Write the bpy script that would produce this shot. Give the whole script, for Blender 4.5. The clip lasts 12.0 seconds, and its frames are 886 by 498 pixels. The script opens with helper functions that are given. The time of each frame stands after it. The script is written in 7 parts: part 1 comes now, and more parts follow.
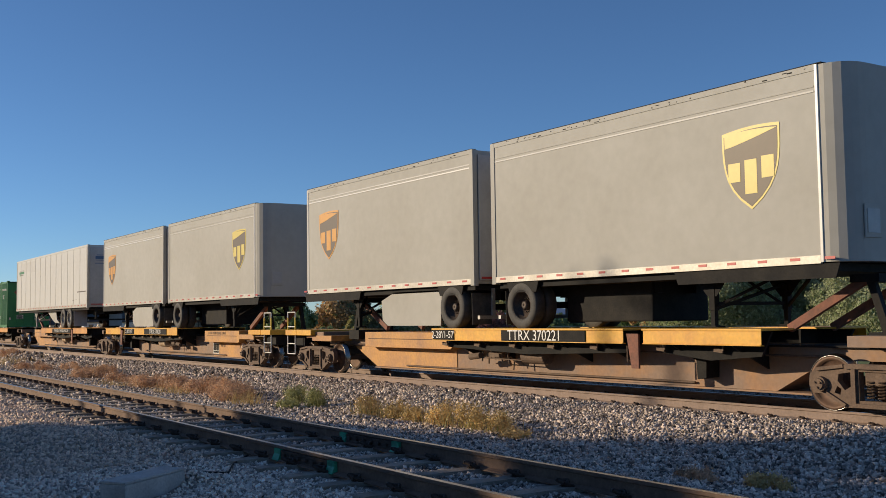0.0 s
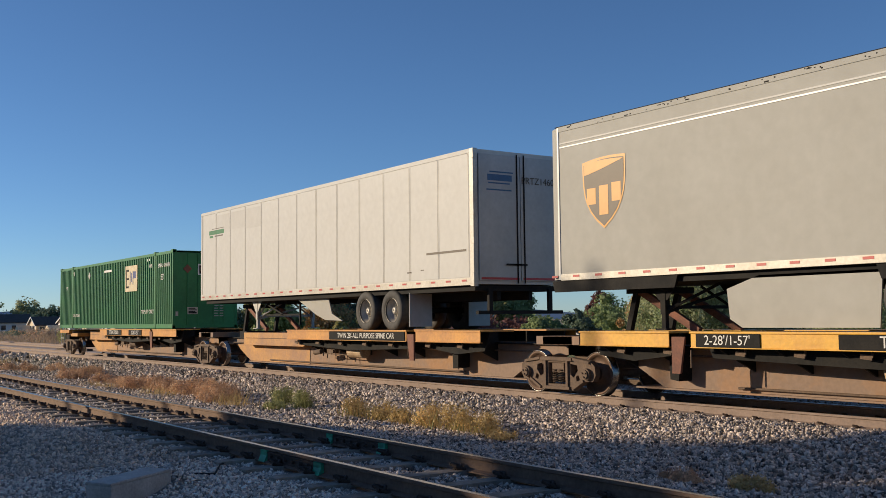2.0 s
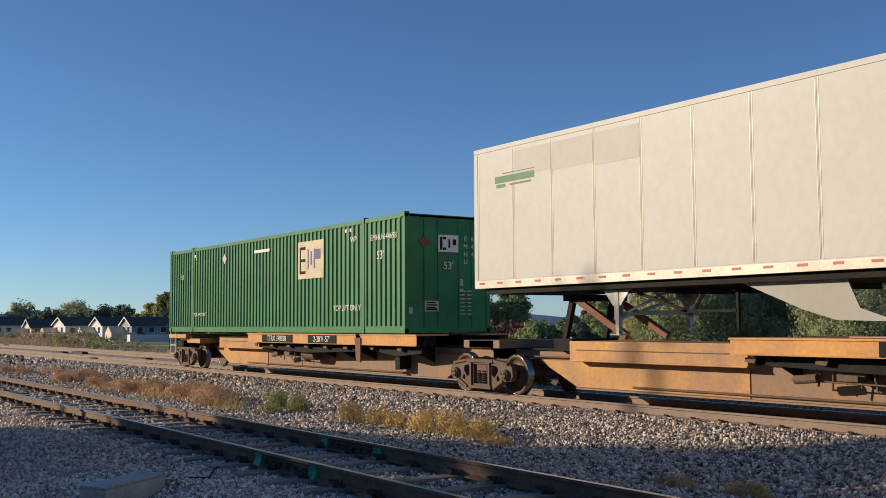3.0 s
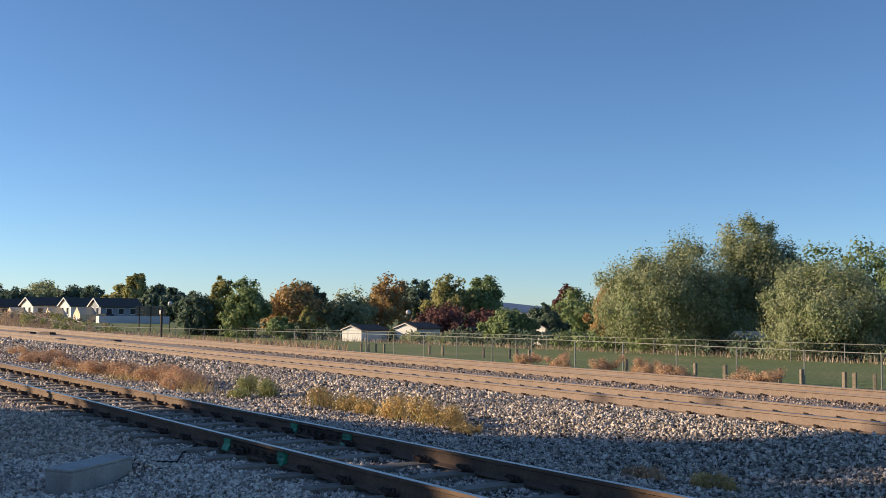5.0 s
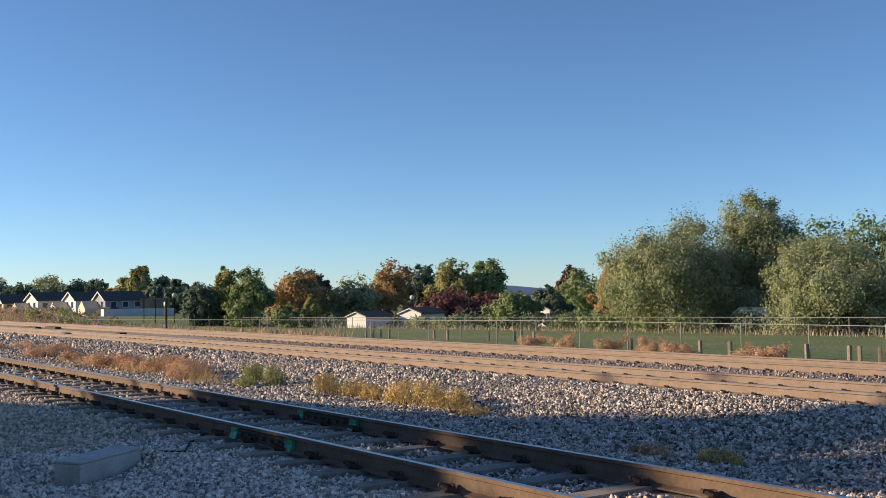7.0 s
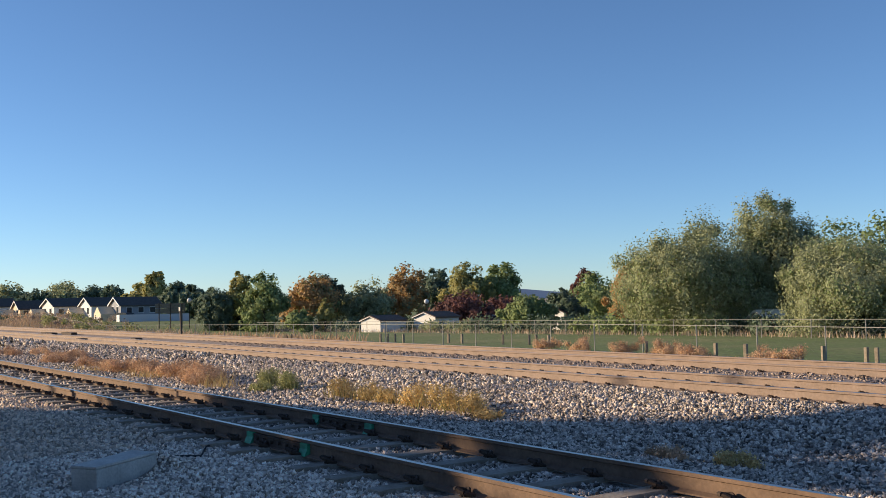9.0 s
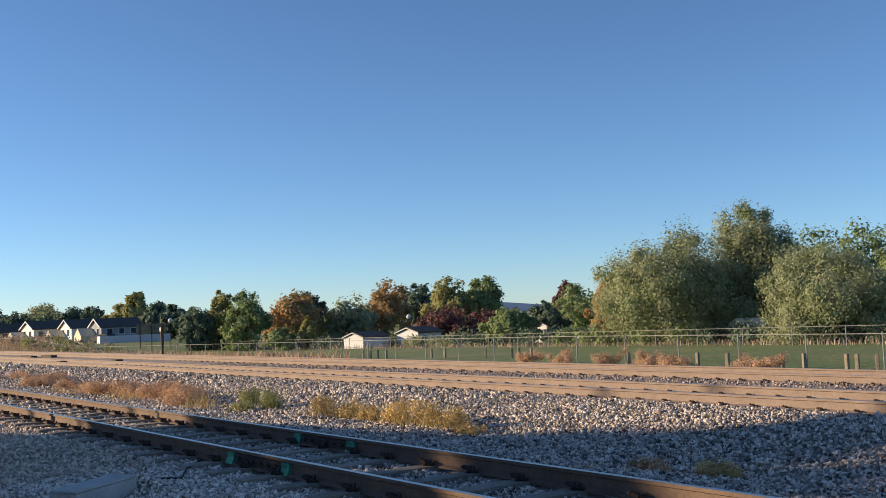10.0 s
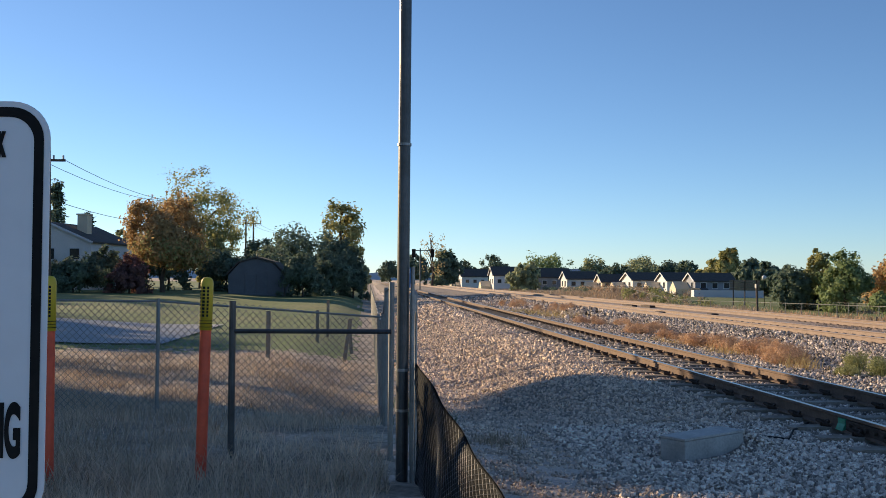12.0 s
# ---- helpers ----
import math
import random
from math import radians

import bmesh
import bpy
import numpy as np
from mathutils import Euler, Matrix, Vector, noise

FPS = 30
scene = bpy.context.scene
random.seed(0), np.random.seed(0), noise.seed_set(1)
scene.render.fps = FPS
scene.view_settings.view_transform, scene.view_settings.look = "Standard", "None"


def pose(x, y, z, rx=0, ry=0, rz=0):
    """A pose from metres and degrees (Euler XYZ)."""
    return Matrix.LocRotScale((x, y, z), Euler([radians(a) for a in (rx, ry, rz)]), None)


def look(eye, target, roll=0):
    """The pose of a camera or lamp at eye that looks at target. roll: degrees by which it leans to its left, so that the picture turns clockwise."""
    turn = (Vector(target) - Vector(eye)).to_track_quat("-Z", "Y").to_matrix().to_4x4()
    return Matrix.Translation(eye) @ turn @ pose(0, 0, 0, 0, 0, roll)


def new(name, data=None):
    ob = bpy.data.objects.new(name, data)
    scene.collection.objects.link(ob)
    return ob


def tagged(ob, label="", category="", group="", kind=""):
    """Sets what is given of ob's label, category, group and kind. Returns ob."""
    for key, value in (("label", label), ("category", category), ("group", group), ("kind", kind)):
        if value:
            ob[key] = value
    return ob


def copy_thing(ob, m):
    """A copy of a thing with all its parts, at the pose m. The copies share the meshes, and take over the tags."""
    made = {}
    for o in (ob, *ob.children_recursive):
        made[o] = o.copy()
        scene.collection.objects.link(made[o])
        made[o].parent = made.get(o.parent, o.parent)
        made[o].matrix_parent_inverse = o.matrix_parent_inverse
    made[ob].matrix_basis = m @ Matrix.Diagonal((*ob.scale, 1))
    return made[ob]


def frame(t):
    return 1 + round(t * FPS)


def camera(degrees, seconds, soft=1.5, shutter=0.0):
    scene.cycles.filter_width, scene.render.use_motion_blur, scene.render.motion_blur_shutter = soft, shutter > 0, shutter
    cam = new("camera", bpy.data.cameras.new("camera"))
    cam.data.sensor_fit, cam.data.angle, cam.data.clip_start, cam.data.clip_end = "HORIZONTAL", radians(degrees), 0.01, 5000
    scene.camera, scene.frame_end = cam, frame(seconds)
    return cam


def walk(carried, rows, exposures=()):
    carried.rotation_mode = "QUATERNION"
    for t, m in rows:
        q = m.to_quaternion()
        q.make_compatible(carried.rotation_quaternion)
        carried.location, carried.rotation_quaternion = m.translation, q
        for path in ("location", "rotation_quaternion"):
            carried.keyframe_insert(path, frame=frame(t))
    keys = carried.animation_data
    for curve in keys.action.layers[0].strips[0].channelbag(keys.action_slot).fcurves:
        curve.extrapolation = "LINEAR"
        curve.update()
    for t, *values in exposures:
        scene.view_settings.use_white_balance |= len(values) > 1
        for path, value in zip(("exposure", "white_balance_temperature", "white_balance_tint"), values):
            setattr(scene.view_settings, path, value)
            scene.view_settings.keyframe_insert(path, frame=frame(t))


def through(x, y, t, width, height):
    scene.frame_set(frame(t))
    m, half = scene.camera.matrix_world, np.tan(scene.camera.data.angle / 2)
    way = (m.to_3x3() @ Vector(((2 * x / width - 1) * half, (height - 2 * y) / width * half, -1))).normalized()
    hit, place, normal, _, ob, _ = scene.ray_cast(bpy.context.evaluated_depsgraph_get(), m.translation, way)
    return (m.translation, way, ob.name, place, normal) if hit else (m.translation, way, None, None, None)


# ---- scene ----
cam = camera(46.26, 12.0, soft=0.75)
PATH = [
    (0.0, pose(-0.018, 0.002, 1.548, 93.806, 0.795, 56.518)),
    (0.5, pose(-0.016, 0.002, 1.549, 93.876, 1.098, 56.605)),
    (1.0, pose(-0.012, 0.019, 1.541, 93.913, 1.426, 56.521)),
    (1.5, pose(0.016, -0.002, 1.548, 93.932, 1.070, 56.145)),
    (2.0, pose(0.024, -0.011, 1.550, 93.901, 0.620, 55.847)),
    (2.5, pose(-0.015, 0.015, 1.552, 94.050, 0.052, 55.802)),
    (3.0, pose(0.011, -0.004, 1.553, 94.139, 0.345, 55.620)),
    (3.5, pose(-0.013, 0.009, 1.554, 94.070, 0.461, 55.367)),
    (5.5, pose(0.000, 0.000, 1.567, 93.258, -0.791, 53.822)),
    (6.0, pose(0.001, 0.003, 1.553, 93.051, -0.502, 53.825)),
    (6.5, pose(0.005, 0.007, 1.547, 92.831, 0.207, 53.973)),
    (7.0, pose(0.001, 0.013, 1.549, 92.568, 0.852, 54.270)),
    (9.0, pose(-0.003, 0.011, 1.545, 92.799, 1.156, 55.049)),
    (9.5, pose(-0.004, 0.024, 1.552, 93.075, 1.668, 54.560)),
    (10.0, pose(0.011, 0.044, 1.554, 93.578, 2.302, 54.094)),
    (10.5, pose(-0.033, 0.038, 1.550, 93.864, 2.168, 60.201)),
    (11.0, pose(-0.190, -0.004, 1.536, 93.641, 1.809, 73.920)),
    (11.5, pose(-0.202, -0.060, 1.539, 92.636, 0.806, 83.122)),
    (12.0, pose(-0.244, -0.066, 1.538, 91.696, -0.438, 85.906)),
]
walk(cam, PATH, [(0.0, -0.10, 6500, 9), (3.7, 0.0, 6550, 9), (5.3, 0.42, 6980, 10), (10.2, 0.42, 6980, 10), (12.0, 0.42, 7250, 10)])
# ---- light ----
SUN_EL, SUN_AZ = radians(15.0), radians(-42.0)   # low sun behind the camera, over the left shoulder
world = bpy.data.worlds.new("sky")
scene.world = world
world.use_nodes = True
wn = world.node_tree.nodes
sky = wn.new("ShaderNodeTexSky")
sky.sky_type = "NISHITA"
sky.sun_disc = False
sky.sun_elevation = SUN_EL
sky.sun_rotation = radians(180.0) - SUN_AZ
sky.altitude = 1500.0
sky.air_density = 0.85
sky.dust_density = 0.3
sky.ozone_density = 4.9
wn["Background"].inputs["Strength"].default_value = 0.125
world.node_tree.links.new(sky.outputs[0], wn["Background"].inputs["Color"])
sun = new("sun", bpy.data.lights.new("sun", "SUN"))
sun.data.energy = 5.0
sun.data.angle = radians(0.55)
sun.data.color = (1.0, 0.81, 0.57)
sun_from = Vector((math.sin(SUN_AZ) * math.cos(SUN_EL), -math.cos(SUN_AZ) * math.cos(SUN_EL), math.sin(SUN_EL)))
sun.matrix_basis = look(sun_from * 300.0, (0, 0, 0))
scene.view_settings.exposure = 0.0


# ---- materials ----
def mat(name, base, rough=0.6, metal=0.0, var=0.12, scale=3.0, tint=None, fine=40.0, bump=0.15, spec=0.5, isl=0.0, rnd=0.0, cover=0.5):
    """A node material: two scales of noise mix the base with a tint, fine relief, and per-piece variation."""
    m = bpy.data.materials.new(name)
    m.use_nodes = True
    nt = m.node_tree
    n, l = nt.nodes, nt.links
    b = n["Principled BSDF"]
    b.inputs["Roughness"].default_value = rough
    b.inputs["Metallic"].default_value = metal
    b.inputs["Specular IOR Level"].default_value = spec
    co = n.new("ShaderNodeTexCoord")
    big = n.new("ShaderNodeTexNoise")
    big.inputs["Scale"].default_value = scale
    big.inputs["Detail"].default_value = 6.0
    big.inputs["Roughness"].default_value = 0.65
    l.new(co.outputs["Object"], big.inputs["Vector"])
    small = n.new("ShaderNodeTexNoise")
    small.inputs["Scale"].default_value = fine
    small.inputs["Detail"].default_value = 4.0
    l.new(co.outputs["Object"], small.inputs["Vector"])
    ramp = n.new("ShaderNodeValToRGB")
    ramp.color_ramp.elements[0].position = max(0.0, cover - 0.14)
    ramp.color_ramp.elements[1].position = min(1.0, cover + 0.14)
    l.new(big.outputs["Fac"], ramp.inputs["Fac"])
    mix = n.new("ShaderNodeMix")
    mix.data_type = "RGBA"
    tint = tint or tuple(c * (1 - 2.0 * var) for c in base)
    mix.inputs["A"].default_value = (*base, 1)
    mix.inputs["B"].default_value = (*tint, 1)
    l.new(ramp.outputs["Color"], mix.inputs["Factor"])
    val = n.new("ShaderNodeMapRange")
    val.inputs["From Min"].default_value, val.inputs["From Max"].default_value = 0.3, 0.7
    val.inputs["To Min"].default_value, val.inputs["To Max"].default_value = 1 - var, 1 + var
    l.new(small.outputs["Fac"], val.inputs["Value"])
    hsv = n.new("ShaderNodeHueSaturation")
    l.new(mix.outputs["Result"], hsv.inputs["Color"])
    value = val.outputs["Result"]
    for source, amount in (("isl", isl), ("rnd", rnd)):
        if amount:
            if source == "isl":
                g = n.new("ShaderNodeNewGeometry").outputs["Random Per Island"]
            else:
                g = n.new("ShaderNodeObjectInfo").outputs["Random"]
            r = n.new("ShaderNodeMapRange")
            r.inputs["To Min"].default_value, r.inputs["To Max"].default_value = 1 - amount, 1 + amount
            l.new(g, r.inputs["Value"])
            k = n.new("ShaderNodeMath")
            k.operation = "MULTIPLY"
            l.new(value, k.inputs[0])
            l.new(r.outputs["Result"], k.inputs[1])
            value = k.outputs["Value"]
    l.new(value, hsv.inputs["Value"])
    l.new(hsv.outputs["Color"], b.inputs["Base Color"])
    if bump:
        bp = n.new("ShaderNodeBump")
        bp.inputs["Strength"].default_value = bump
        bp.inputs["Distance"].default_value = 0.02
        l.new(small.outputs["Fac"], bp.inputs["Height"])
        l.new(bp.outputs["Normal"], b.inputs["Normal"])
    return m


M_WHITE = mat("trailer_white", (0.555, 0.55, 0.525), 0.5, 0.0, 0.04, 0.5, (0.50, 0.49, 0.465), 6.0, 0.02, 0.3)
M_TRIM = mat("white_trim", (0.72, 0.71, 0.68), 0.35, 0.0, 0.03, 1.0, (0.62, 0.60, 0.56), 12.0, 0.02)
M_PATCH = mat("trailer_patch", (0.50, 0.49, 0.465), 0.55, 0.0, 0.04, 0.5, (0.46, 0.45, 0.425), 6.0, 0.02, 0.3)
M_GREYTR = mat("trailer_grey", (0.415, 0.408, 0.375), 0.62, 0.0, 0.04, 0.35, (0.365, 0.355, 0.32), 5.0, 0.012, 0.25)
M_ALU = mat("aluminium", (0.45, 0.43, 0.39), 0.45, 0.25, 0.12, 1.6, (0.36, 0.33, 0.285), 20.0, 0.04)
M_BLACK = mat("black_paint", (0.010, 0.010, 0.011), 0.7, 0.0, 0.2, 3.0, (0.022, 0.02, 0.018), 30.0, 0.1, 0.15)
M_RUBBER = mat("rubber", (0.035, 0.034, 0.033), 0.75, 0.0, 0.15, 5.0, (0.07, 0.065, 0.06), 60.0, 0.2)
M_DOOR = mat("trailer_door", (0.42, 0.42, 0.42), 0.4, 0.0, 0.05, 1.0, (0.34, 0.34, 0.34), 10.0, 0.03)
M_YELLOW = mat("car_orange_dusty", (0.53, 0.265, 0.065), 0.6, 0.0, 0.12, 0.9, (0.30, 0.155, 0.085), 14.0, 0.1, cover=0.54)
M_DECKY = mat("deck_yellow", (0.70, 0.365, 0.025), 0.5, 0.0, 0.10, 1.1, (0.52, 0.23, 0.03), 14.0, 0.1, cover=0.60)
M_DECKO = mat("deck_orange", (0.62, 0.285, 0.045), 0.55, 0.0, 0.12, 0.9, (0.40, 0.175, 0.05), 14.0, 0.1, cover=0.52)
M_SPINE = mat("spine_dusty_brown", (0.25, 0.17, 0.125), 0.75, 0.0, 0.10, 0.9, (0.38, 0.19, 0.075), 12.0, 0.1, cover=0.60)
M_TRUCK = mat("bogie_rust", (0.105, 0.068, 0.047), 0.8, 0.0, 0.2, 4.0, (0.16, 0.105, 0.07), 30.0, 0.25)
M_WHEEL = mat("wheel_steel", (0.16, 0.092, 0.06), 0.65, 0.3, 0.15, 4.0, (0.10, 0.062, 0.042), 25.0, 0.15)
M_RIM = mat("rim_dark_steel", (0.035, 0.028, 0.024), 0.6, 0.2, 0.2, 9.0, (0.08, 0.055, 0.04), 40.0, 0.15)
M_TANK = mat("tank_dusty_cream", (0.52, 0.38, 0.24), 0.6, 0.0, 0.15, 4.0, (0.34, 0.22, 0.13), 30.0, 0.1)
M_TREAD = mat("wheel_tread", (0.30, 0.28, 0.26), 0.25, 1.0, 0.05, 4.0, None, 25.0, 0.02)
M_GREEN = mat("container_green", (0.029, 0.20, 0.066), 0.5, 0.0, 0.08, 1.2, (0.022, 0.145, 0.05), 12.0, 0.04, 0.35)
M_RED = mat("reflector_red", (0.45, 0.03, 0.03), 0.4, 0.0, 0.05, 3.0, None, 20.0, 0.0)
M_RUSTBRACE = mat("rusted_brace", (0.23, 0.085, 0.05), 0.75, 0.0, 0.15, 4.0, (0.14, 0.06, 0.04), 25.0, 0.2)
M_LETTER = mat("lettering_white", (0.75, 0.74, 0.70), 0.6, 0.0, 0.06, 4.0, (0.5, 0.48, 0.44), 30.0, 0.0, cover=0.62)
M_LOGOBR = mat("logo_brown", (0.075, 0.05, 0.03), 0.5, 0.0, 0.05, 3.0, None, 10.0, 0.0)
M_LOGOGO = mat("logo_gold", (0.62, 0.49, 0.09), 0.45, 0.0, 0.04, 3.0, None, 10.0, 0.0)
M_LOGOOR = mat("logo_amber", (0.60, 0.27, 0.02), 0.45, 0.0, 0.04, 3.0, None, 10.0, 0.0)
M_RAIL = mat("rail_rust", (0.215, 0.155, 0.122), 0.75, 0.1, 0.12, 2.0, (0.28, 0.205, 0.165), 25.0, 0.15)
# rust of the siding rails, with the shade they lie in darkened into it
M_RAILS = mat("siding_rail_rust_shaded", (0.125, 0.078, 0.054), 0.8, 0.1, 0.15, 2.0, (0.19, 0.12, 0.08), 25.0, 0.2)
M_RAILTOP = mat("rail_polished", (0.50, 0.49, 0.48), 0.3, 1.0, 0.08, 1.0, (0.38, 0.35, 0.32), 30.0, 0.02)
M_CLIP = mat("clip_rust", (0.085, 0.055, 0.04), 0.8, 0.2, 0.2, 9.0, None, 60.0, 0.2)
M_TIE = mat("tie_concrete", (0.34, 0.30, 0.25), 0.9, 0.0, 0.15, 3.0, (0.24, 0.18, 0.13), 30.0, 0.3, rnd=0.15)
M_GRAVEL = mat("ballast", (0.62, 0.515, 0.435), 0.9, 0.0, 0.3, 14.0, (0.36, 0.30, 0.255), 90.0, 0.4, isl=0.9)
M_GRAVELB = mat("rusty_ballast", (0.42, 0.325, 0.27), 0.9, 0.0, 0.3, 14.0, (0.26, 0.20, 0.165), 90.0, 0.4, isl=0.7)
M_GRAVELT = mat("tan_crushed_stone", (0.82, 0.64, 0.50), 0.9, 0.0, 0.2, 14.0, (0.60, 0.455, 0.35), 90.0, 0.4, isl=0.5)
# stones of the shaded near strip, base colour lightened to lift that shade
M_GRAVELL = mat("pale_shade_lifted_ballast", (0.85, 0.70, 0.575), 0.9, 0.0, 0.2, 14.0, (0.66, 0.53, 0.435), 90.0, 0.4, isl=0.7)
M_DUSTBED = mat("rust_dusted_ballast", (0.40, 0.315, 0.265), 0.95, 0.0, 0.3, 6.0, (0.29, 0.22, 0.18), 30.0, 0.7)
M_GRBED = mat("ballast_bed", (0.36, 0.295, 0.245), 0.95, 0.0, 0.4, 9.0, (0.19, 0.155, 0.13), 30.0, 0.9)
M_PATH = mat("crushed_path", (0.72, 0.58, 0.48), 0.95, 0.0, 0.2, 3.0, (0.54, 0.43, 0.36), 45.0, 0.6)
M_DRY = mat("dry_ground", (0.54, 0.44, 0.34), 0.95, 0.0, 0.35, 1.6, (0.24, 0.185, 0.14), 12.0, 0.8)
M_LAWN = mat("lawn", (0.115, 0.165, 0.042), 0.95, 0.0, 0.35, 0.16, (0.21, 0.20, 0.08), 3.0, 0.8, cover=0.6)
M_CONC = mat("concrete", (0.50, 0.465, 0.42), 0.6, 0.0, 0.14, 4.0, (0.37, 0.335, 0.30), 40.0, 0.2)
M_MARK = mat("green_paint", (0.03, 0.36, 0.20), 0.6, 0.0, 0.15, 9.0, (0.02, 0.2, 0.12), 60.0, 0.1)
M_GALV = mat("galvanised", (0.36, 0.36, 0.35), 0.5, 0.7, 0.1, 4.0, (0.25, 0.24, 0.23), 40.0, 0.08)
M_FENCE = mat("fence_steel", (0.30, 0.295, 0.27), 0.6, 0.2, 0.12, 4.0, (0.22, 0.215, 0.20), 40.0, 0.05)
M_POLE = mat("pole_grey", (0.10, 0.105, 0.11), 0.4, 0.6, 0.1, 3.0, (0.07, 0.07, 0.07), 30.0, 0.05)
M_ORANGE = mat("marker_orange", (0.93, 0.115, 0.045), 0.45, 0.0, 0.05, 3.0, (0.72, 0.085, 0.04), 20.0, 0.05)
M_MYEL = mat("marker_yellow", (0.72, 0.50, 0.04), 0.5, 0.0, 0.04, 3.0, None, 20.0, 0.03)
M_SIGN = mat("sign_white", (0.82, 0.81, 0.81), 0.45, 0.0, 0.02, 3.0, None, 20.0, 0.0)
M_SLAT = mat("mesh_dark", (0.012, 0.013, 0.013), 0.8, 0.0, 0.2, 9.0, None, 60.0, 0.2, 0.15)
M_BARK = mat("bark", (0.11, 0.085, 0.065), 0.95, 0.0, 0.2, 6.0, None, 30.0, 0.6)
M_WOODP = mat("weathered_wood", (0.30, 0.25, 0.19), 0.9, 0.0, 0.2, 6.0, (0.2, 0.16, 0.12), 40.0, 0.3)
M_ROOF = mat("shingles", (0.10, 0.085, 0.075), 0.9, 0.0, 0.15, 2.0, None, 12.0, 0.3)
M_STUCCO = mat("cream_siding", (0.74, 0.61, 0.44), 0.8, 0.0, 0.04, 1.0, None, 10.0, 0.05)
M_SIDING = mat("white_siding", (0.76, 0.74, 0.72), 0.8, 0.0, 0.04, 1.0, None, 10.0, 0.05)
M_GREYSD = mat("grey_siding", (0.30, 0.31, 0.34), 0.8, 0.0, 0.05, 1.0, None, 10.0, 0.05)
M_BARN = mat("barn_grey", (0.13, 0.14, 0.16), 0.8, 0.0, 0.08, 1.0, None, 10.0, 0.05)
M_ROOFB = mat("brown_shingles", (0.17, 0.115, 0.09), 0.9, 0.0, 0.15, 2.0, None, 12.0, 0.3)
M_GLASS = mat("dark_glass", (0.03, 0.04, 0.05), 0.12, 0.0, 0.1, 1.0, None, 10.0, 0.0)
M_ROAD = mat("road_concrete", (0.40, 0.40, 0.41), 0.85, 0.0, 0.06, 0.7, (0.33, 0.33, 0.34), 10.0, 0.1)
M_VINYL = mat("white_vinyl", (0.66, 0.66, 0.68), 0.6, 0.0, 0.03, 1.0, None, 10.0, 0.0)


def leaf_mat(name, base, tint, through=0.35):
    """Leaves: matt, varied leaf by leaf, and letting some light through."""
    m = mat(name, base, 0.65, 0.0, 0.2, 0.5, tint, 3.0, 0.0, 0.2, isl=0.22)
    n, l = m.node_tree.nodes, m.node_tree.links
    tr = n.new("ShaderNodeBsdfTranslucent")
    mx = n.new("ShaderNodeMixShader")
    mx.inputs["Fac"].default_value = through
    b = n["Principled BSDF"]
    l.new(b.inputs["Base Color"].links[0].from_socket, tr.inputs["Color"])
    l.new(b.outputs["BSDF"], mx.inputs[1])
    l.new(tr.outputs["BSDF"], mx.inputs[2])
    l.new(mx.outputs["Shader"], n["Material Output"].inputs["Surface"])
    return m


M_LEAF = leaf_mat("leaf_green", (0.31, 0.37, 0.17), (0.23, 0.30, 0.13), 0.42)
M_LEAFG = leaf_mat("leaf_greygreen", (0.40, 0.42, 0.25), (0.31, 0.34, 0.195), 0.42)
M_LEAFY = leaf_mat("leaf_yellow", (0.47, 0.42, 0.18), (0.32, 0.33, 0.14), 0.42)
M_LEAFO = leaf_mat("leaf_orange", (0.56, 0.36, 0.17), (0.42, 0.29, 0.14), 0.42)
M_LEAFR = leaf_mat("leaf_russet", (0.25, 0.115, 0.10), (0.15, 0.09, 0.08))
M_LEAFD = leaf_mat("leaf_dark", (0.17, 0.225, 0.155), (0.125, 0.175, 0.125), 0.38)
M_STRAW = leaf_mat("straw", (0.66, 0.47, 0.21), (0.50, 0.37, 0.17), 0.3)
M_BLEACH = leaf_mat("bleached_grass", (0.78, 0.62, 0.46), (0.58, 0.44, 0.32), 0.3)
M_TUSSOCK = leaf_mat("withered_grass", (0.58, 0.45, 0.33), (0.36, 0.27, 0.19), 0.25)
M_STRAWG = leaf_mat("weed_green", (0.38, 0.38, 0.17), (0.29, 0.30, 0.13), 0.3)
M_RUSSET = leaf_mat("weed_russet", (0.66, 0.44, 0.28), (0.52, 0.33, 0.21), 0.3)


# ---- builders ----
def box(bm, cx, cy, cz, sx, sy, sz, m=None):
    r = bmesh.ops.create_cube(bm, size=1.0)
    t = Matrix.Translation((cx, cy, cz)) @ Matrix.Diagonal((sx, sy, sz, 1))
    bmesh.ops.transform(bm, matrix=(m @ t) if m else t, verts=r["verts"])
    return r["verts"]


def span(bm, x0, x1, y0, y1, z0, z1):
    return box(bm, (x0 + x1) / 2, (y0 + y1) / 2, (z0 + z1) / 2, abs(x1 - x0), abs(y1 - y0), abs(z1 - z0))


def rod(bm, a, b, r, seg=10, r2=None):
    a, b = Vector(a), Vector(b)
    d = b - a
    q = d.to_track_quat("Z", "Y").to_matrix().to_4x4()
    bmesh.ops.create_cone(bm, cap_ends=True, segments=seg, radius1=r, radius2=r if r2 is None else r2, depth=d.length,
                          matrix=Matrix.Translation((a + b) / 2) @ q)


def bar(bm, a, b, w, h):
    """A rectangular bar from a to b."""
    a, b = Vector(a), Vector(b)
    d = b - a
    q = d.to_track_quat("X", "Z").to_matrix().to_4x4()
    box(bm, 0, 0, 0, d.length, w, h, Matrix.Translation((a + b) / 2) @ q)


